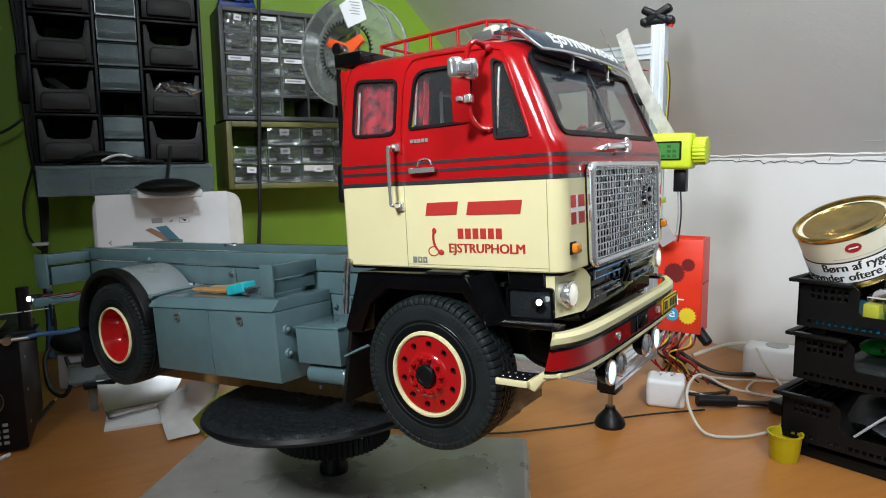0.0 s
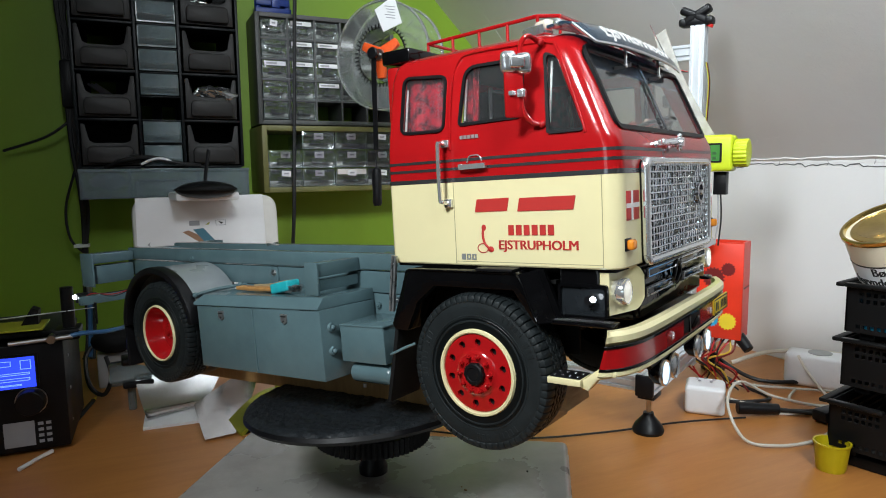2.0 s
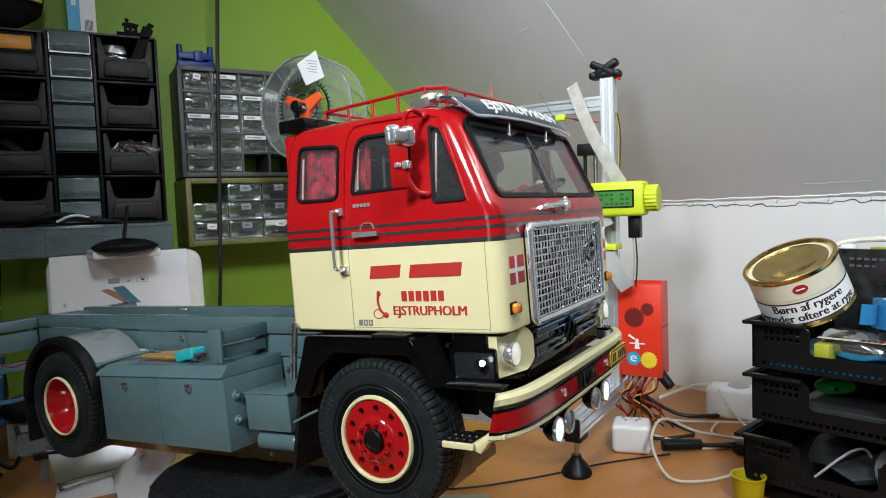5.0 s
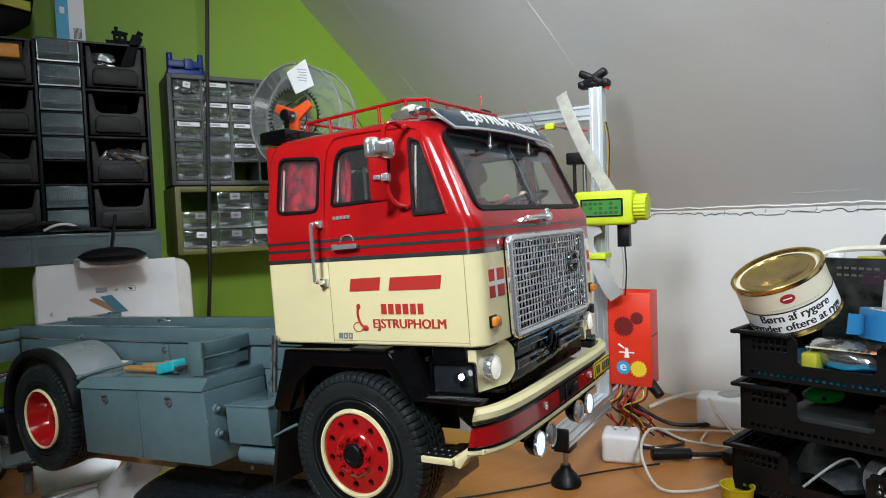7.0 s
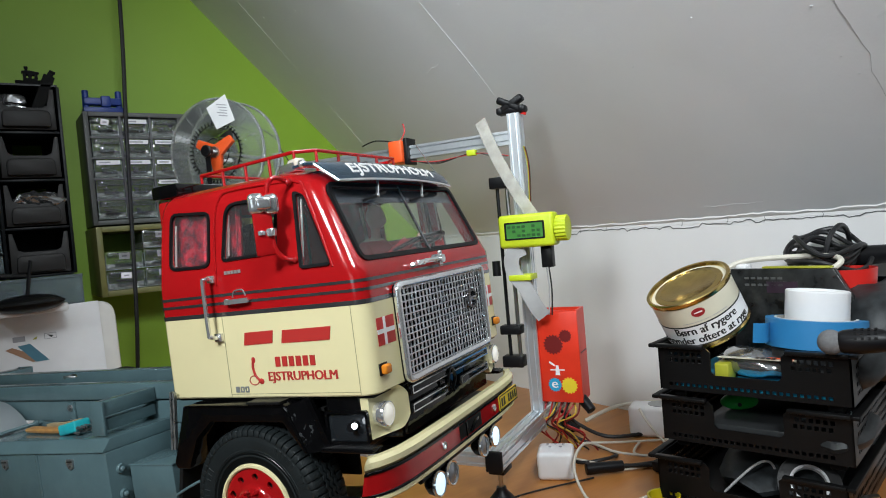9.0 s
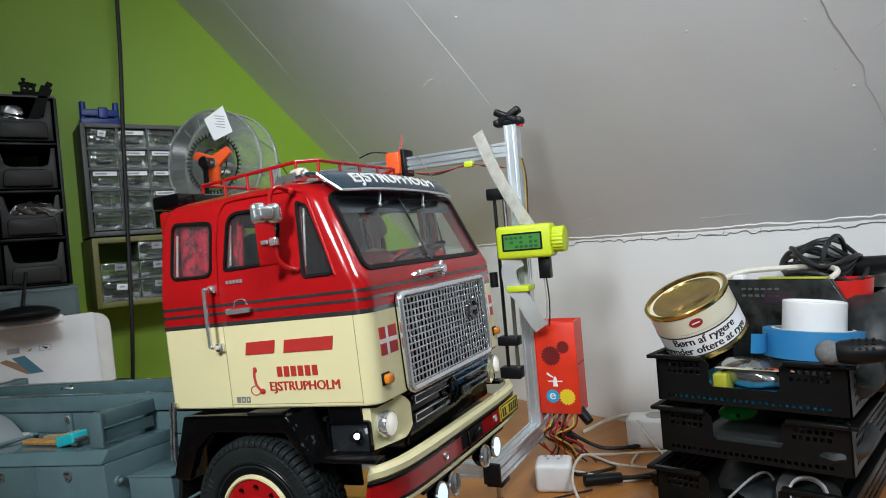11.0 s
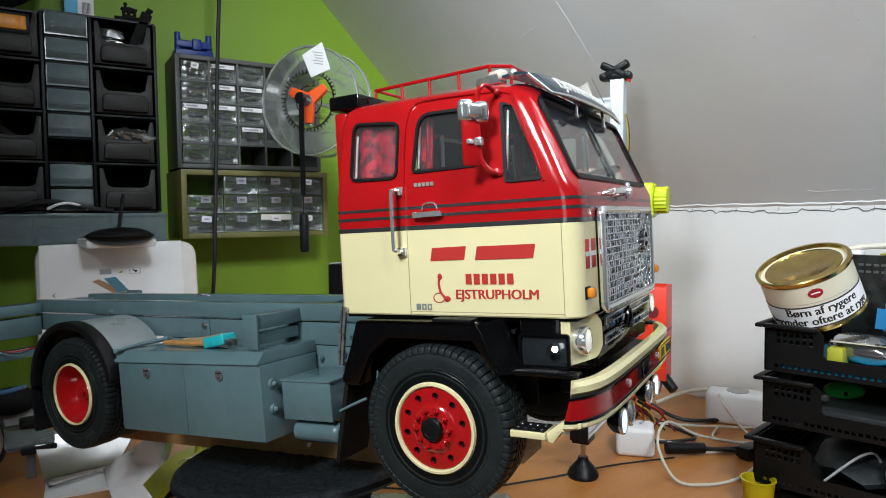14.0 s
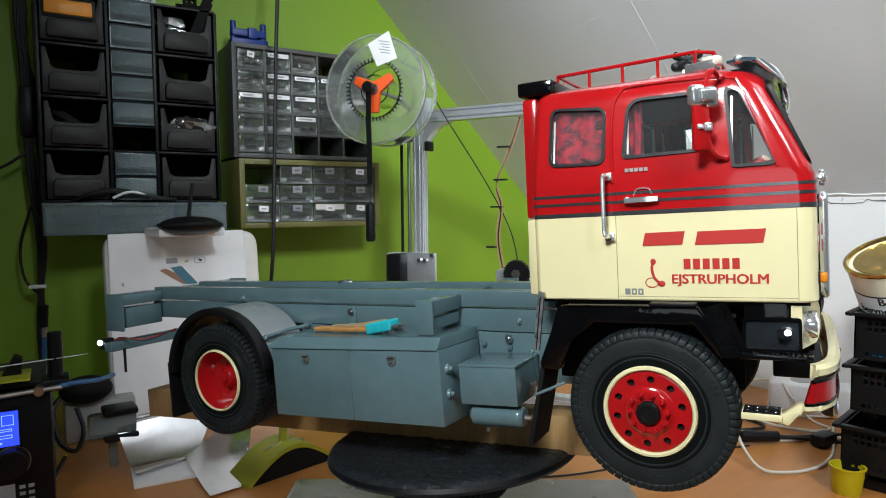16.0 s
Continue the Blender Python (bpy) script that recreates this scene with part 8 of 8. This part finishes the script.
part("flange", flange(0.0), M["frosted"], spool)
part("flange", flange(0.055), M["frosted"], spool)
part("rim", lathe([(0.0985, -0.0012), (0.1012, -0.0012), (0.1012, 0.005), (0.0985, 0.005)], None, 72, True), M["clear_rim"], spool)
part("rim", lathe([(0.0985, 0.054), (0.1012, 0.054), (0.1012, 0.060), (0.0985, 0.060)], None, 72, True), M["clear_rim"], spool)
part("core", lathe([(0.050, 0.0), (0.053, 0.0), (0.053, 0.058), (0.050, 0.058)], None, 56, True), M["clear_plastic"], spool)
part("inner_core", lathe([(0.026, 0.0), (0.028, 0.0), (0.028, 0.058), (0.026, 0.058)], None, 40, True), M["clear_plastic"], spool)
spk = []
for k in range(46):
    a = 2 * math.pi * k / 46
    spk.append(moved(box(0.0, 0.008, -0.0011, 0.0011, -0.0016, 0.0), Matrix.Rotation(a, 4, "Z") @ Matrix.Translation((0.050, 0, 0))))
s_ = part("winding_ring", join(*spk), M["black"], spool, "ring of short dark bars")
for k in range(16):
    a = 2 * math.pi * k / 16 + 0.1
    spk_ = moved(box(0, 0.020, -0.0009, 0.0009, -0.0014, 0.0006), Matrix.Rotation(a, 4, "Z") @ Matrix.Translation((0.070, 0, 0)))
    part("spoke", spk_, M["clear_rim"], spool)
tri_ = []
for k in range(3):
    a = 2 * math.pi * k / 3 + 0.5
    tri_ += [(0.043 * math.cos(a - 0.17), 0.043 * math.sin(a - 0.17)), (0.043 * math.cos(a + 0.17), 0.043 * math.sin(a + 0.17)), (0.014 * math.cos(a + 1.05), 0.014 * math.sin(a + 1.05))]
part("orange_hub", plate(tri_, (), 0.010, Matrix.Translation((0, 0, -0.006)), 0.0015), M["orange"], spool, "orange three-armed hub")
part("hub_bearing", lathe([(0.005, -0.010), (0.010, -0.010), (0.011, -0.006), (0.005, -0.006)], None, 24, True), M["steel"], spool)
part("axle", cyl((0, 0, -0.030), (0, 0, 0.12), 0.004, seg=12), M["steel"], spool)
part("axle_arm", cyl((0, 0, 0.12), (0.02, 0.0, 0.19), 0.006, seg=10), M["steel"], spool)
part("holder_knob", cyl((0, 0, -0.034), (0, 0, -0.022), 0.011, 0.010, 14, 0.002), M["black"], spool)
lblm = SPM.inverted() @ Vector((0.459, 1.149, 1.386))
part("paper_label", moved(plate([(-0.026, -0.022), (0.014, -0.034), (0.032, 0.008), (-0.010, 0.028)], (), 0.0006), Matrix.Translation((lblm.x, lblm.y, -0.0022))), M["paper"], spool, "white paper label")
lab_rows = [moved(box(-0.012, 0.010 - 0.003 * (k % 3), -0.0008, 0.0008, 0, 0.0002), Matrix.Translation((lblm.x, lblm.y + 0.010 - 0.005 * k, -0.0026)) @ Matrix.Rotation(0.2, 4, "Z")) for k in range(5)]
part("label_print", join(*lab_rows), M["grey_print"], spool)
fl = part("filament", tube([(0.466, 1.16, 1.375), (0.51, 1.15, 1.345), (0.545, 1.12, 1.27), (0.60, 1.08, 1.16), (0.635, 1.05, 1.07), (0.645, 1.035, 0.998)], 0.0011, 6), M["cable_black"])
tagged(fl, "thin black filament strand running from the spool", "filament")
kf = thing("hanging_tool", "black handled tool hanging from the spool by a strap", "tool", SPM @ Matrix.Translation((0, 0, -0.026)))
inv = SPM.inverted().to_3x3()
dn = inv @ Vector((0, 0, -1))
part("strap", sweep([dn * 0.006, dn * 0.05 + Vector((0.0006, 0, -0.001)), dn * 0.11, dn * 0.165], rect(-0.005, 0.005, -0.0007, 0.0007), False), M["black"], kf, "flat black strap")
part("cord", tube([dn * 0.16, dn * 0.20], 0.0012, 6, False), M["cable_black"], kf)
part("handle", lathe([(0.003, 0), (0.008, 0.004), (0.0095, 0.02), (0.0085, 0.05), (0.009, 0.066), (0.007, 0.072)], axis_pose(dn * 0.195, dn * 0.27), 16), M["black"], kf, "black rounded handle")


# ---- stacked black trays by the low wall ----
M["folder_grey"] = mat("dark_grey_folder", (0.030, 0.032, 0.033), 0.3, var=0.25, bump=0.05)
def mesh_tray(m, group="stacked trays"):
    t = thing("letter_tray", "black slotted plastic tray, one of a stack of three", "tray", m, group)
    W, D, H = 0.216, 0.322, 0.060   # along y (front), along x (depth), height

    def slots(length, spans):
        out = []
        for z0, z1, a, b in spans:
            n = int((b - a) / 0.0072)
            for k in range(n):
                s = a + k * 0.0072
                out.append(rect(s, s + 0.0046, z0, z1))
        return out
    # front with the cut-out, in the plane x = 0; y runs from the far corner (0) towards the lens (-W)
    front = [(0, 0), (W, 0), (W, H - 0.004), (0.153, H - 0.004), (0.146, H - 0.010), (0.146, 0.026), (0.142, 0.022), (0.070, 0.022), (0.066, 0.026), (0.066, H - 0.010), (0.059, H - 0.004), (0, H - 0.004)]
    spans = [(0.005, 0.0095, 0.012, 0.204), (0.0355, 0.0405, 0.014, 0.060), (0.0435, 0.0485, 0.014, 0.058), (0.0355, 0.0405, 0.156, 0.204), (0.0435, 0.0485, 0.158, 0.204)]
    FM = Matrix(((0, 0, 1, 0), (-1, 0, 0, 0), (0, 1, 0, 0), (0, 0, 0, 1)))
    part("front_wall", plate(front, slots(W, spans), 0.002, FM), M["tray_black"], t)
    side = rect(0, D, 0, H - 0.004)
    sspans = [(0.008, 0.013, 0.02, D - 0.02), (0.018, 0.023, 0.02, D - 0.02), (0.028, 0.033, 0.02, D - 0.02), (0.038, 0.043, 0.02, D - 0.02)]
    part("side_wall", plate(side, slots(D, sspans), 0.002, XZ), M["tray_black"], t)
    part("side_wall", plate(side, slots(D, sspans), 0.002, Matrix.Translation((0, -W + 0.002, 0)) @ XZ), M["tray_black"], t)
    part("back_wall", plate(rect(0, W, 0, H - 0.004), (), 0.002, Matrix.Translation((D - 0.002, 0, 0)) @ FM), M["tray_black"], t)
    part("tray_floor", box(0.002, D - 0.002, -W + 0.002, -0.002, 0, 0.003), M["tray_black"], t)
    e = 0.009
    for x0, x1, y0, y1 in ((-e, D + e, 0.0, e), (-e, D + e, -W - e, -W), (D, D + e, -W, 0), (-e, 0.0, -0.060, 0.0), (-e, 0.0, -W, -0.152)):
        part("rim", box(x0, x1, y0, y1, H - 0.006, H - 0.001, 0.0015), M["tray_black"], t)
    for x, y in ((0.02, -0.02), (0.02, -W + 0.02), (D - 0.02, -0.02), (D - 0.02, -W + 0.02)):
        part("stacking_foot", box(x - 0.008, x + 0.008, y - 0.008, y + 0.008, -0.010, 0.0, 0.001), M["tray_black"], t)
    return t


BASES = [0.7735, 0.8490, 0.9170]
t0 = mesh_tray(pose(0.740, 0.507, BASES[0], 0, 0, 12))
copy_thing(t0, pose(0.752, 0.503, BASES[1], 0, 0, 12))
copy_thing(t0, pose(0.746, 0.498, BASES[2], 0, 0, 12))
FLOOR = [z + 0.0035 for z in BASES]
# Plain black slab, added to fill the gap under the lowest tray.
fb = part("flat_box", box(0.012, 0.30, -0.20, -0.012, 0.0, 0.0130, 0.002), M["tray_black"], None, "", 1.0, pose(0.740, 0.507, DESK + 0.0003, 0, 0, 12))
tagged(fb, "plain black slab filling the gap under the stack of trays", "box")

# contents of the lowest tray
def lump(name, label, cat, c, s, material, seed, amp=0.012):
    b = ball((0, 0, 0), 1.0, seg=20)
    for v in b.verts:
        v.co = Vector((v.co.x * s[0], v.co.y * s[1], v.co.z * s[2]))
        p = v.co * 22 + Vector((seed, seed * 2, 0))
        v.co += Vector((noise.noise(p), noise.noise(p + Vector((9, 0, 0))), noise.noise(p + Vector((0, 9, 0))))) * amp
        v.co.z = max(v.co.z, -s[2] * 0.8)
    o = part(name, b, material, None, "", 1.0, Matrix.Translation((c[0], c[1], c[2] + s[2] * 0.8)))
    return tagged(o, label, cat)


lump("dark_clutter", "heap of dark odds and ends in the tray", "clutter", (0.89, 0.42, FLOOR[0]), (0.10, 0.07, 0.026), M["dark_junk"], 1)
rl = thing("tape_roll", "grey tape roll lying in the lowest tray", "tape roll", pose(0.82, 0.355, FLOOR[0] + 0.030, 62, 0, -60))
part("roll", lathe([(0.020, -0.009), (0.034, -0.009), (0.034, 0.009), (0.020, 0.009)], None, 36, True), M["black"], rl)
part("roll_core", lathe([(0.0185, -0.0095), (0.0215, -0.0095), (0.0215, 0.0095), (0.0185, 0.0095)], None, 36, True), M["paper"], rl, "pale card core")
sp_ = part("steel_strip", box(-0.05, 0.05, -0.004, 0.004, 0, 0.002), M["steel"], None, "", 1.0, pose(0.83, 0.335, FLOOR[0] + 0.012, 0, -8, -50))
tagged(sp_, "thin steel strip in the tray", "strip")
lead = part("thin_lead", tube([(0.78, 0.44, FLOOR[0] + 0.01), (0.80, 0.41, FLOOR[0] + 0.045), (0.82, 0.40, FLOOR[0] + 0.045), (0.84, 0.40, FLOOR[0] + 0.012)], 0.0016, 6), M["ribbon"])
tagged(lead, "thin grey lead in the tray", "cable")

# middle tray
pad_ = part("grey_folder", box(0.0, 0.20, -0.13, 0.0, 0, 0.022, 0.002), M["folder_grey"], None, "", 1.0, pose(0.772, 0.462, FLOOR[1], 0, 0, 12))
tagged(pad_, "dark grey plastic folder in the middle tray", "folder")
gm = thing("green_case", "bright green rounded plastic case in the tray", "case", pose(0.846, 0.452, FLOOR[1] + 0.0222, 0, 0, -40))
part("shell", ball((0, 0, 0.0105), 0.021, 1.15, 0.8, 0.5, 24), M["green_toy"], gm)
part("port", cyl((-0.006, -0.0185, 0.011), (-0.006, -0.0195, 0.011), 0.0026, seg=10), M["black_mark"], gm)
lump("dark_cloth", "crumpled dark cloth in the middle tray", "cloth", (0.85, 0.325, FLOOR[1]), (0.06, 0.035, 0.022), M["dark_junk"], 5)
pnx = part("clear_pen", cyl((0.80, 0.35, FLOOR[1] + 0.042), (0.835, 0.31, FLOOR[1] + 0.045), 0.004, seg=10), M["smoky"])
tagged(pnx, "clear plastic pen lying on the cloth", "pen")

# top tray: packets, tapes, tin
F2 = FLOOR[2]
pkt = part("blue_booklet", box(0, 0.14, -0.18, 0, 0, 0.010, 0.001), M["cyan_print"], None, "", 1.0, pose(0.757, 0.482, F2, 0, 0, 12))
tagged(pkt, "blue printed booklet lying in the top tray", "booklet")
pkt = part("yellow_packet", box(0, 0.026, -0.017, 0, 0, 0.022, 0.002), M["lime_dull"], None, "", 1.0, pose(0.768, 0.434, F2 + 0.0105, 0, 0, 12))
tagged(pkt, "small yellow-green packet in the tray", "packet")
bagp = thing("printed_packet", "clear packet with yellow and orange printed card", "packet", pose(0.782, 0.388, F2 + 0.0125, 0, 0, -78))


def wavy(w, l, amp, seed):
    n = 14
    secs = []
    for k in range(n + 1):
        t = k / n
        z = amp * math.sin(t * 5 + seed) + 0.018 * (1 - t)
        secs.append([(w * -0.5, l * t, z), (w * 0.5, l * t, z + amp * math.sin(t * 3)), (w * 0.5, l * t, z + amp * math.sin(t * 3) + 0.001), (w * -0.5, l * t, z + 0.001)])
    return loft(secs)


part("packet_card", moved(wavy(0.09, 0.11, 0.003, 1), Matrix.Translation((0.0, 0.0, 0.006))), M["tin_cream"], bagp)
part("yellow_label", moved(box(-0.014, 0.014, 0, 0.016, 0, 0.0008), Matrix.Translation((-0.012, 0.014, 0.028)) @ Matrix.Rotation(radians(-8), 4, "X")), M["yellow_print"], bagp, "yellow label")
part("orange_label", moved(box(-0.014, 0.016, 0, 0.010, 0, 0.0008), Matrix.Translation((0.024, 0.006, 0.0275)) @ Matrix.Rotation(radians(-8), 4, "X")), M["orange"], bagp, "orange label")
part("label_marks", join(*[moved(box(-0.010 + 0.006 * k, -0.006 + 0.006 * k, 0.002, 0.008, 0, 0.0006), Matrix.Translation((0.010, -0.004, 0.0285))) for k in range(4)]), M["black_mark"], bagp)
lump("clear_bag", "crumpled clear plastic bag in the top tray", "bag", (0.822, 0.405, F2 + 0.012), (0.04, 0.05, 0.020), M["bag_clear"], 3, 0.010)

tin = thing("tobacco_tin", "round cream and gold tin tilted on the top tray", "tin", Matrix.Translation((0.815, 0.468, 0.989)) @ Vector((-0.45, 0.10, 0.88)).to_track_quat("Z", "Y").to_matrix().to_4x4())
TR, TH = 0.053, 0.067
part("tin_wall", lathe([(TR - 0.001, 0.004), (TR, 0.005), (TR, TH - 0.005), (TR - 0.001, TH - 0.004)], None, 72), M["tin_cream"], tin, "cream printed tin wall")
part("bottom_rim", lathe([(0, 0.001), (TR - 0.002, 0.001), (TR + 0.0012, 0.0), (TR + 0.0018, 0.003), (TR + 0.0004, 0.006)], None, 72, caps=False), M["gold"], tin, "gold bottom rim")
part("lid", lathe([(TR + 0.0004, TH - 0.006), (TR + 0.0018, TH - 0.004), (TR + 0.0018, TH), (TR, TH + 0.001), (TR - 0.0025, TH + 0.0005), (TR - 0.004, TH - 0.005), (TR - 0.0075, TH - 0.0055), (TR - 0.009, TH - 0.003), (TR - 0.016, TH - 0.0025), (TR - 0.018, TH - 0.0038), (0, TH - 0.0038)], None, 72, caps=False), M["gold"], tin, "gold lacquered lid")
up = tin.matrix_basis.to_3x3().inverted()
toward = up @ (Vector((0.045, -0.038, 1.10)) - Vector((0.80, 0.475, 1.02)))
FACE = math.atan2(toward.y, toward.x)


def wrap(bm, r, mid, z0):
    """Bends flat lettering (x along, y up) round the tin."""
    for v in bm.verts:
        a = FACE + mid + v.co.x / r
        v.co = Vector(((r + v.co.z) * math.cos(a), (r + v.co.z) * math.sin(a), z0 + v.co.y))
    return bm


def band_strip(z0, z1, r, a0, a1, n=48):
    secs = []
    for k in range(n + 1):
        a = FACE + a0 + (a1 - a0) * k / n
        secs.append([(q * math.cos(a), q * math.sin(a), z) for q, z in ((r - 0.0004, z0), (r, z0), (r, z1), (r - 0.0004, z1))])
    return loft(secs)


part("warning_band", band_strip(0.007, 0.034, TR + 0.0003, -1.6, 1.6), M["paper"], tin, "white warning band")
part("band_line", band_strip(0.0335, 0.0352, TR + 0.0005, -1.6, 1.6), M["black_mark"], tin)
part("band_line", band_strip(0.0060, 0.0074, TR + 0.0005, -1.6, 1.6), M["black_mark"], tin)
part("band_line", band_strip(0.0385, 0.0389, TR + 0.0004, -0.5, 0.6), M["grey_print"], tin)
part("warning_lettering", wrap(text_bm("B\u00f8rn af rygere", 0.084, 0.0135, 0.0002), TR + 0.0004, -0.80, 0.0195), M["black_mark"], tin, "black warning lettering")
part("warning_lettering", wrap(text_bm("begynder oftere at ryge", 0.132, 0.0130, 0.0002), TR + 0.0004, -1.36, 0.0068), M["black_mark"], tin, "black warning lettering")
seal = []
for k in range(24):
    a = 2 * math.pi * k / 24
    seal.append((0.0082 * math.cos(a) * (1 + 0.05 * (k % 2)), 0.0056 * math.sin(a) * (1 + 0.05 * (k % 2))))
part("round_seal", wrap(plate(seal, (), 0.0004), TR + 0.0002, -0.05, 0.0505), M["maroon2"], tin, "dark red oval seal")
part("seal_mark", wrap(box(-0.005, 0.005, -0.0008, 0.0008, 0.0004, 0.0006), TR + 0.0002, -0.05, 0.0505), M["paper"], tin)

bt = thing("blue_tape", "blue tape roll with the end lifted", "tape roll", pose(0.852, 0.352, F2 + 0.047, 3, 5, 20))
part("core_label", lathe([(0.0434, 0.004), (0.0439, 0.004), (0.0439, 0.0325), (0.0434, 0.0325)], None, 60, True), M["red_print_band"], bt, "red and white striped core")
part("tape_wall", lathe([(0.0440, 0), (0.0545, 0), (0.0545, 0.033), (0.0440, 0.033)], None, 60, True), M["tape_blue"], bt)
part("card_core", lathe([(0.0420, -0.0004), (0.0446, -0.0004), (0.0446, 0.0336), (0.0420, 0.0336)], None, 60, True), M["carton"], bt, "card core with red and blue marks")
part("core_mark", join(*[moved(box(-0.003, 0.003, -0.0004, 0.0004, 0.006, 0.024), Matrix.Rotation(2.2 + 0.3 * k, 4, "Z") @ Matrix.Translation((0, 0.0418, 0))) for k in range(4)]), M["red_cup"], bt)
part("tape_end", sweep([(-0.030, 0.046, 0.0155), (-0.044, 0.046, 0.0155), (-0.054, 0.050, 0.0155), (-0.063, 0.058, 0.016)], rect(-0.0003, 0.0003, -0.0105, 0.0125)), M["tape_blue"], bt, "lifted tape end")
wr = thing("white_roll", "white tape roll standing on the blue tape", "tape roll", pose(0.852, 0.350, F2 + 0.062, 3, 5, 0))
part("roll_wall", lathe([(0.0, 0.0), (0.034, 0.0), (0.0345, 0.001), (0.0345, 0.051), (0.0335, 0.052), (0.031, 0.0515), (0.029, 0.0492), (0.0, 0.0492)], None, 60), M["white_plastic"], wr)
mc = thing("microphone", "grey ball-headed microphone with a black slotted body", "microphone", pose(0.772, 0.297, F2 + 0.070, 0, -4, -72) @ Matrix.Scale(0.86, 4))
part("ball_head", ball((0, 0, 0), 0.0155, seg=24), M["foam_grey"], mc, "grey foam ball")
part("mic_body", moved(lathe([(0.012, 0.008), (0.0145, 0.014), (0.0155, 0.03), (0.0135, 0.055), (0.010, 0.062)], None, 24), Matrix.Rotation(radians(90), 4, "Y")), M["black"], mc)
part("mic_slots", join(*[moved(box(0.026 + 0.007 * i, 0.029 + 0.007 * i, -0.0015, 0.0015, 0.0142, 0.0156), Matrix.Rotation(0.45 * j - 0.6, 4, "X")) for i in range(4) for j in range(5)]), M["black_matt"], mc)

# behind: black box of oddments, red cup, coils
ob_ = thing("dark_package", "dark printed package standing behind the tapes", "package", pose(0.897, 0.482, F2 + 0.003, 0, 0, -88))
part("package_body", plate([(0, 0), (0.168, 0), (0.168, 0.070), (0.134, 0.132), (0, 0.132)], (), 0.010, Matrix.Translation((0, 0.010, 0)) @ XZ, 0.001), M["dark_print"], ob_)
part("green_edge", box(0.045, 0.131, -0.001, 0.011, 0.1325, 0.1350, 0.001), M["lime_dull"], ob_, "dull green top edge")
part("print_rows", join(*[box(0.02 + 0.009 * i, 0.026 + 0.009 * i, -0.0006, 0.0, 0.118 - 0.009 * j, 0.121 - 0.009 * j) for i in range(6) for j in range(2)]), M["cab_grey"], ob_)
part("purple_print", box(0.05, 0.09, -0.0006, 0, 0.100, 0.115), M["purple"], ob_)
rc = thing("red_cup", "red plastic cup lying among the oddments", "cup", pose(0.958, 0.357, F2 + 0.100, 0, 0, 0))
part("cup_wall", lathe([(0.026, -0.055), (0.031, 0.0), (0.0345, 0.030), (0.0325, 0.030), (0.029, 0.0), (0.024, -0.053)], None, 40, True), M["red_cup"], rc)
part("cup_base", cyl((0, 0, -0.055), (0, 0, -0.052), 0.0255, seg=32), M["red_cup"], rc)
cc = thing("cable_coil", "coil of thick black cable on the oddments", "cable coil", pose(1.003, 0.405, F2 + 0.116, 10, -8, 20))
for k in range(9):
    r0 = 0.044 + 0.004 * (k % 6)
    part("turn", tube([(r0 * 1.3 * math.cos(a), r0 * 0.8 * math.sin(a), 0.006 * k + 0.006 * math.sin(3 * a + k)) for a in [j * math.pi / 8 for j in range(17)]], 0.0034, 8), M["cable_black"], cc)
part("arch_turn", tube([(-0.03, 0.0, 0.01), (-0.02, 0.0, 0.055), (0.01, -0.01, 0.070), (0.05, -0.02, 0.05), (0.07, -0.03, 0.0)], 0.0034, 8), M["cable_black"], cc)
part("grip", cyl((0.0, -0.03, 0.030), (0.03, -0.085, 0.036), 0.014, 0.012, 16, 0.003), M["black"], cc)
part("green_end", cyl((0.0305, -0.086, 0.036), (0.034, -0.092, 0.037), 0.008, seg=12), M["green_toy"], cc)
wcx = thing("beige_cable", "beige cable lying over the dark package", "cable", Matrix.Translation((0.927, 0.42, F2 + 0.1345)))
part("cable", tube([(-0.02, 0.09, -0.01), (0.0, 0.06, 0.008), (0.02, 0.0, 0.012), (0.02, -0.05, 0.012), (0.0, -0.07, 0.006), (-0.01, -0.05, -0.01)], 0.0038, 8), M["cable_white"], wcx)
part("plug", box(-0.020, -0.004, 0.044, 0.060, -0.004, 0.006, 0.003), M["white_plastic"], wcx)
lump("cable_tangle", "tangle of dark cables in the top tray", "cables", (0.95, 0.315, F2), (0.085, 0.06, 0.062), M["dark_junk"], 7)
lump("dark_clutter", "heap of dark odds and ends under the tapes", "clutter", (0.852, 0.345, F2), (0.058, 0.065, 0.036), M["dark_junk"], 11, 0.008)
bxk = thing("black_crate", "black plastic crate of oddments behind the tray", "crate", pose(0.955, 0.53, F2 + 0.001, 0, 0, -78))
part("crate_wall", plate(rect(0, 0.20, 0, 0.095), [rect(0.004, 0.196, 0.004, 0.091)], 0.104), M["tray_black"], bxk)
part("crate_base", box(0, 0.20, 0, 0.095, -0.0005, 0.0025), M["tray_black"], bxk)
gp_ = part("white_board", box(-0.06, 0.06, -0.04, 0.04, 0, 0.004, 0.001), M["ribbon"], None, "", 1.0, pose(0.995, 0.47, F2 + 0.1055, 0, 0, 12))
tagged(gp_, "pale grey flat board on the crate", "board")
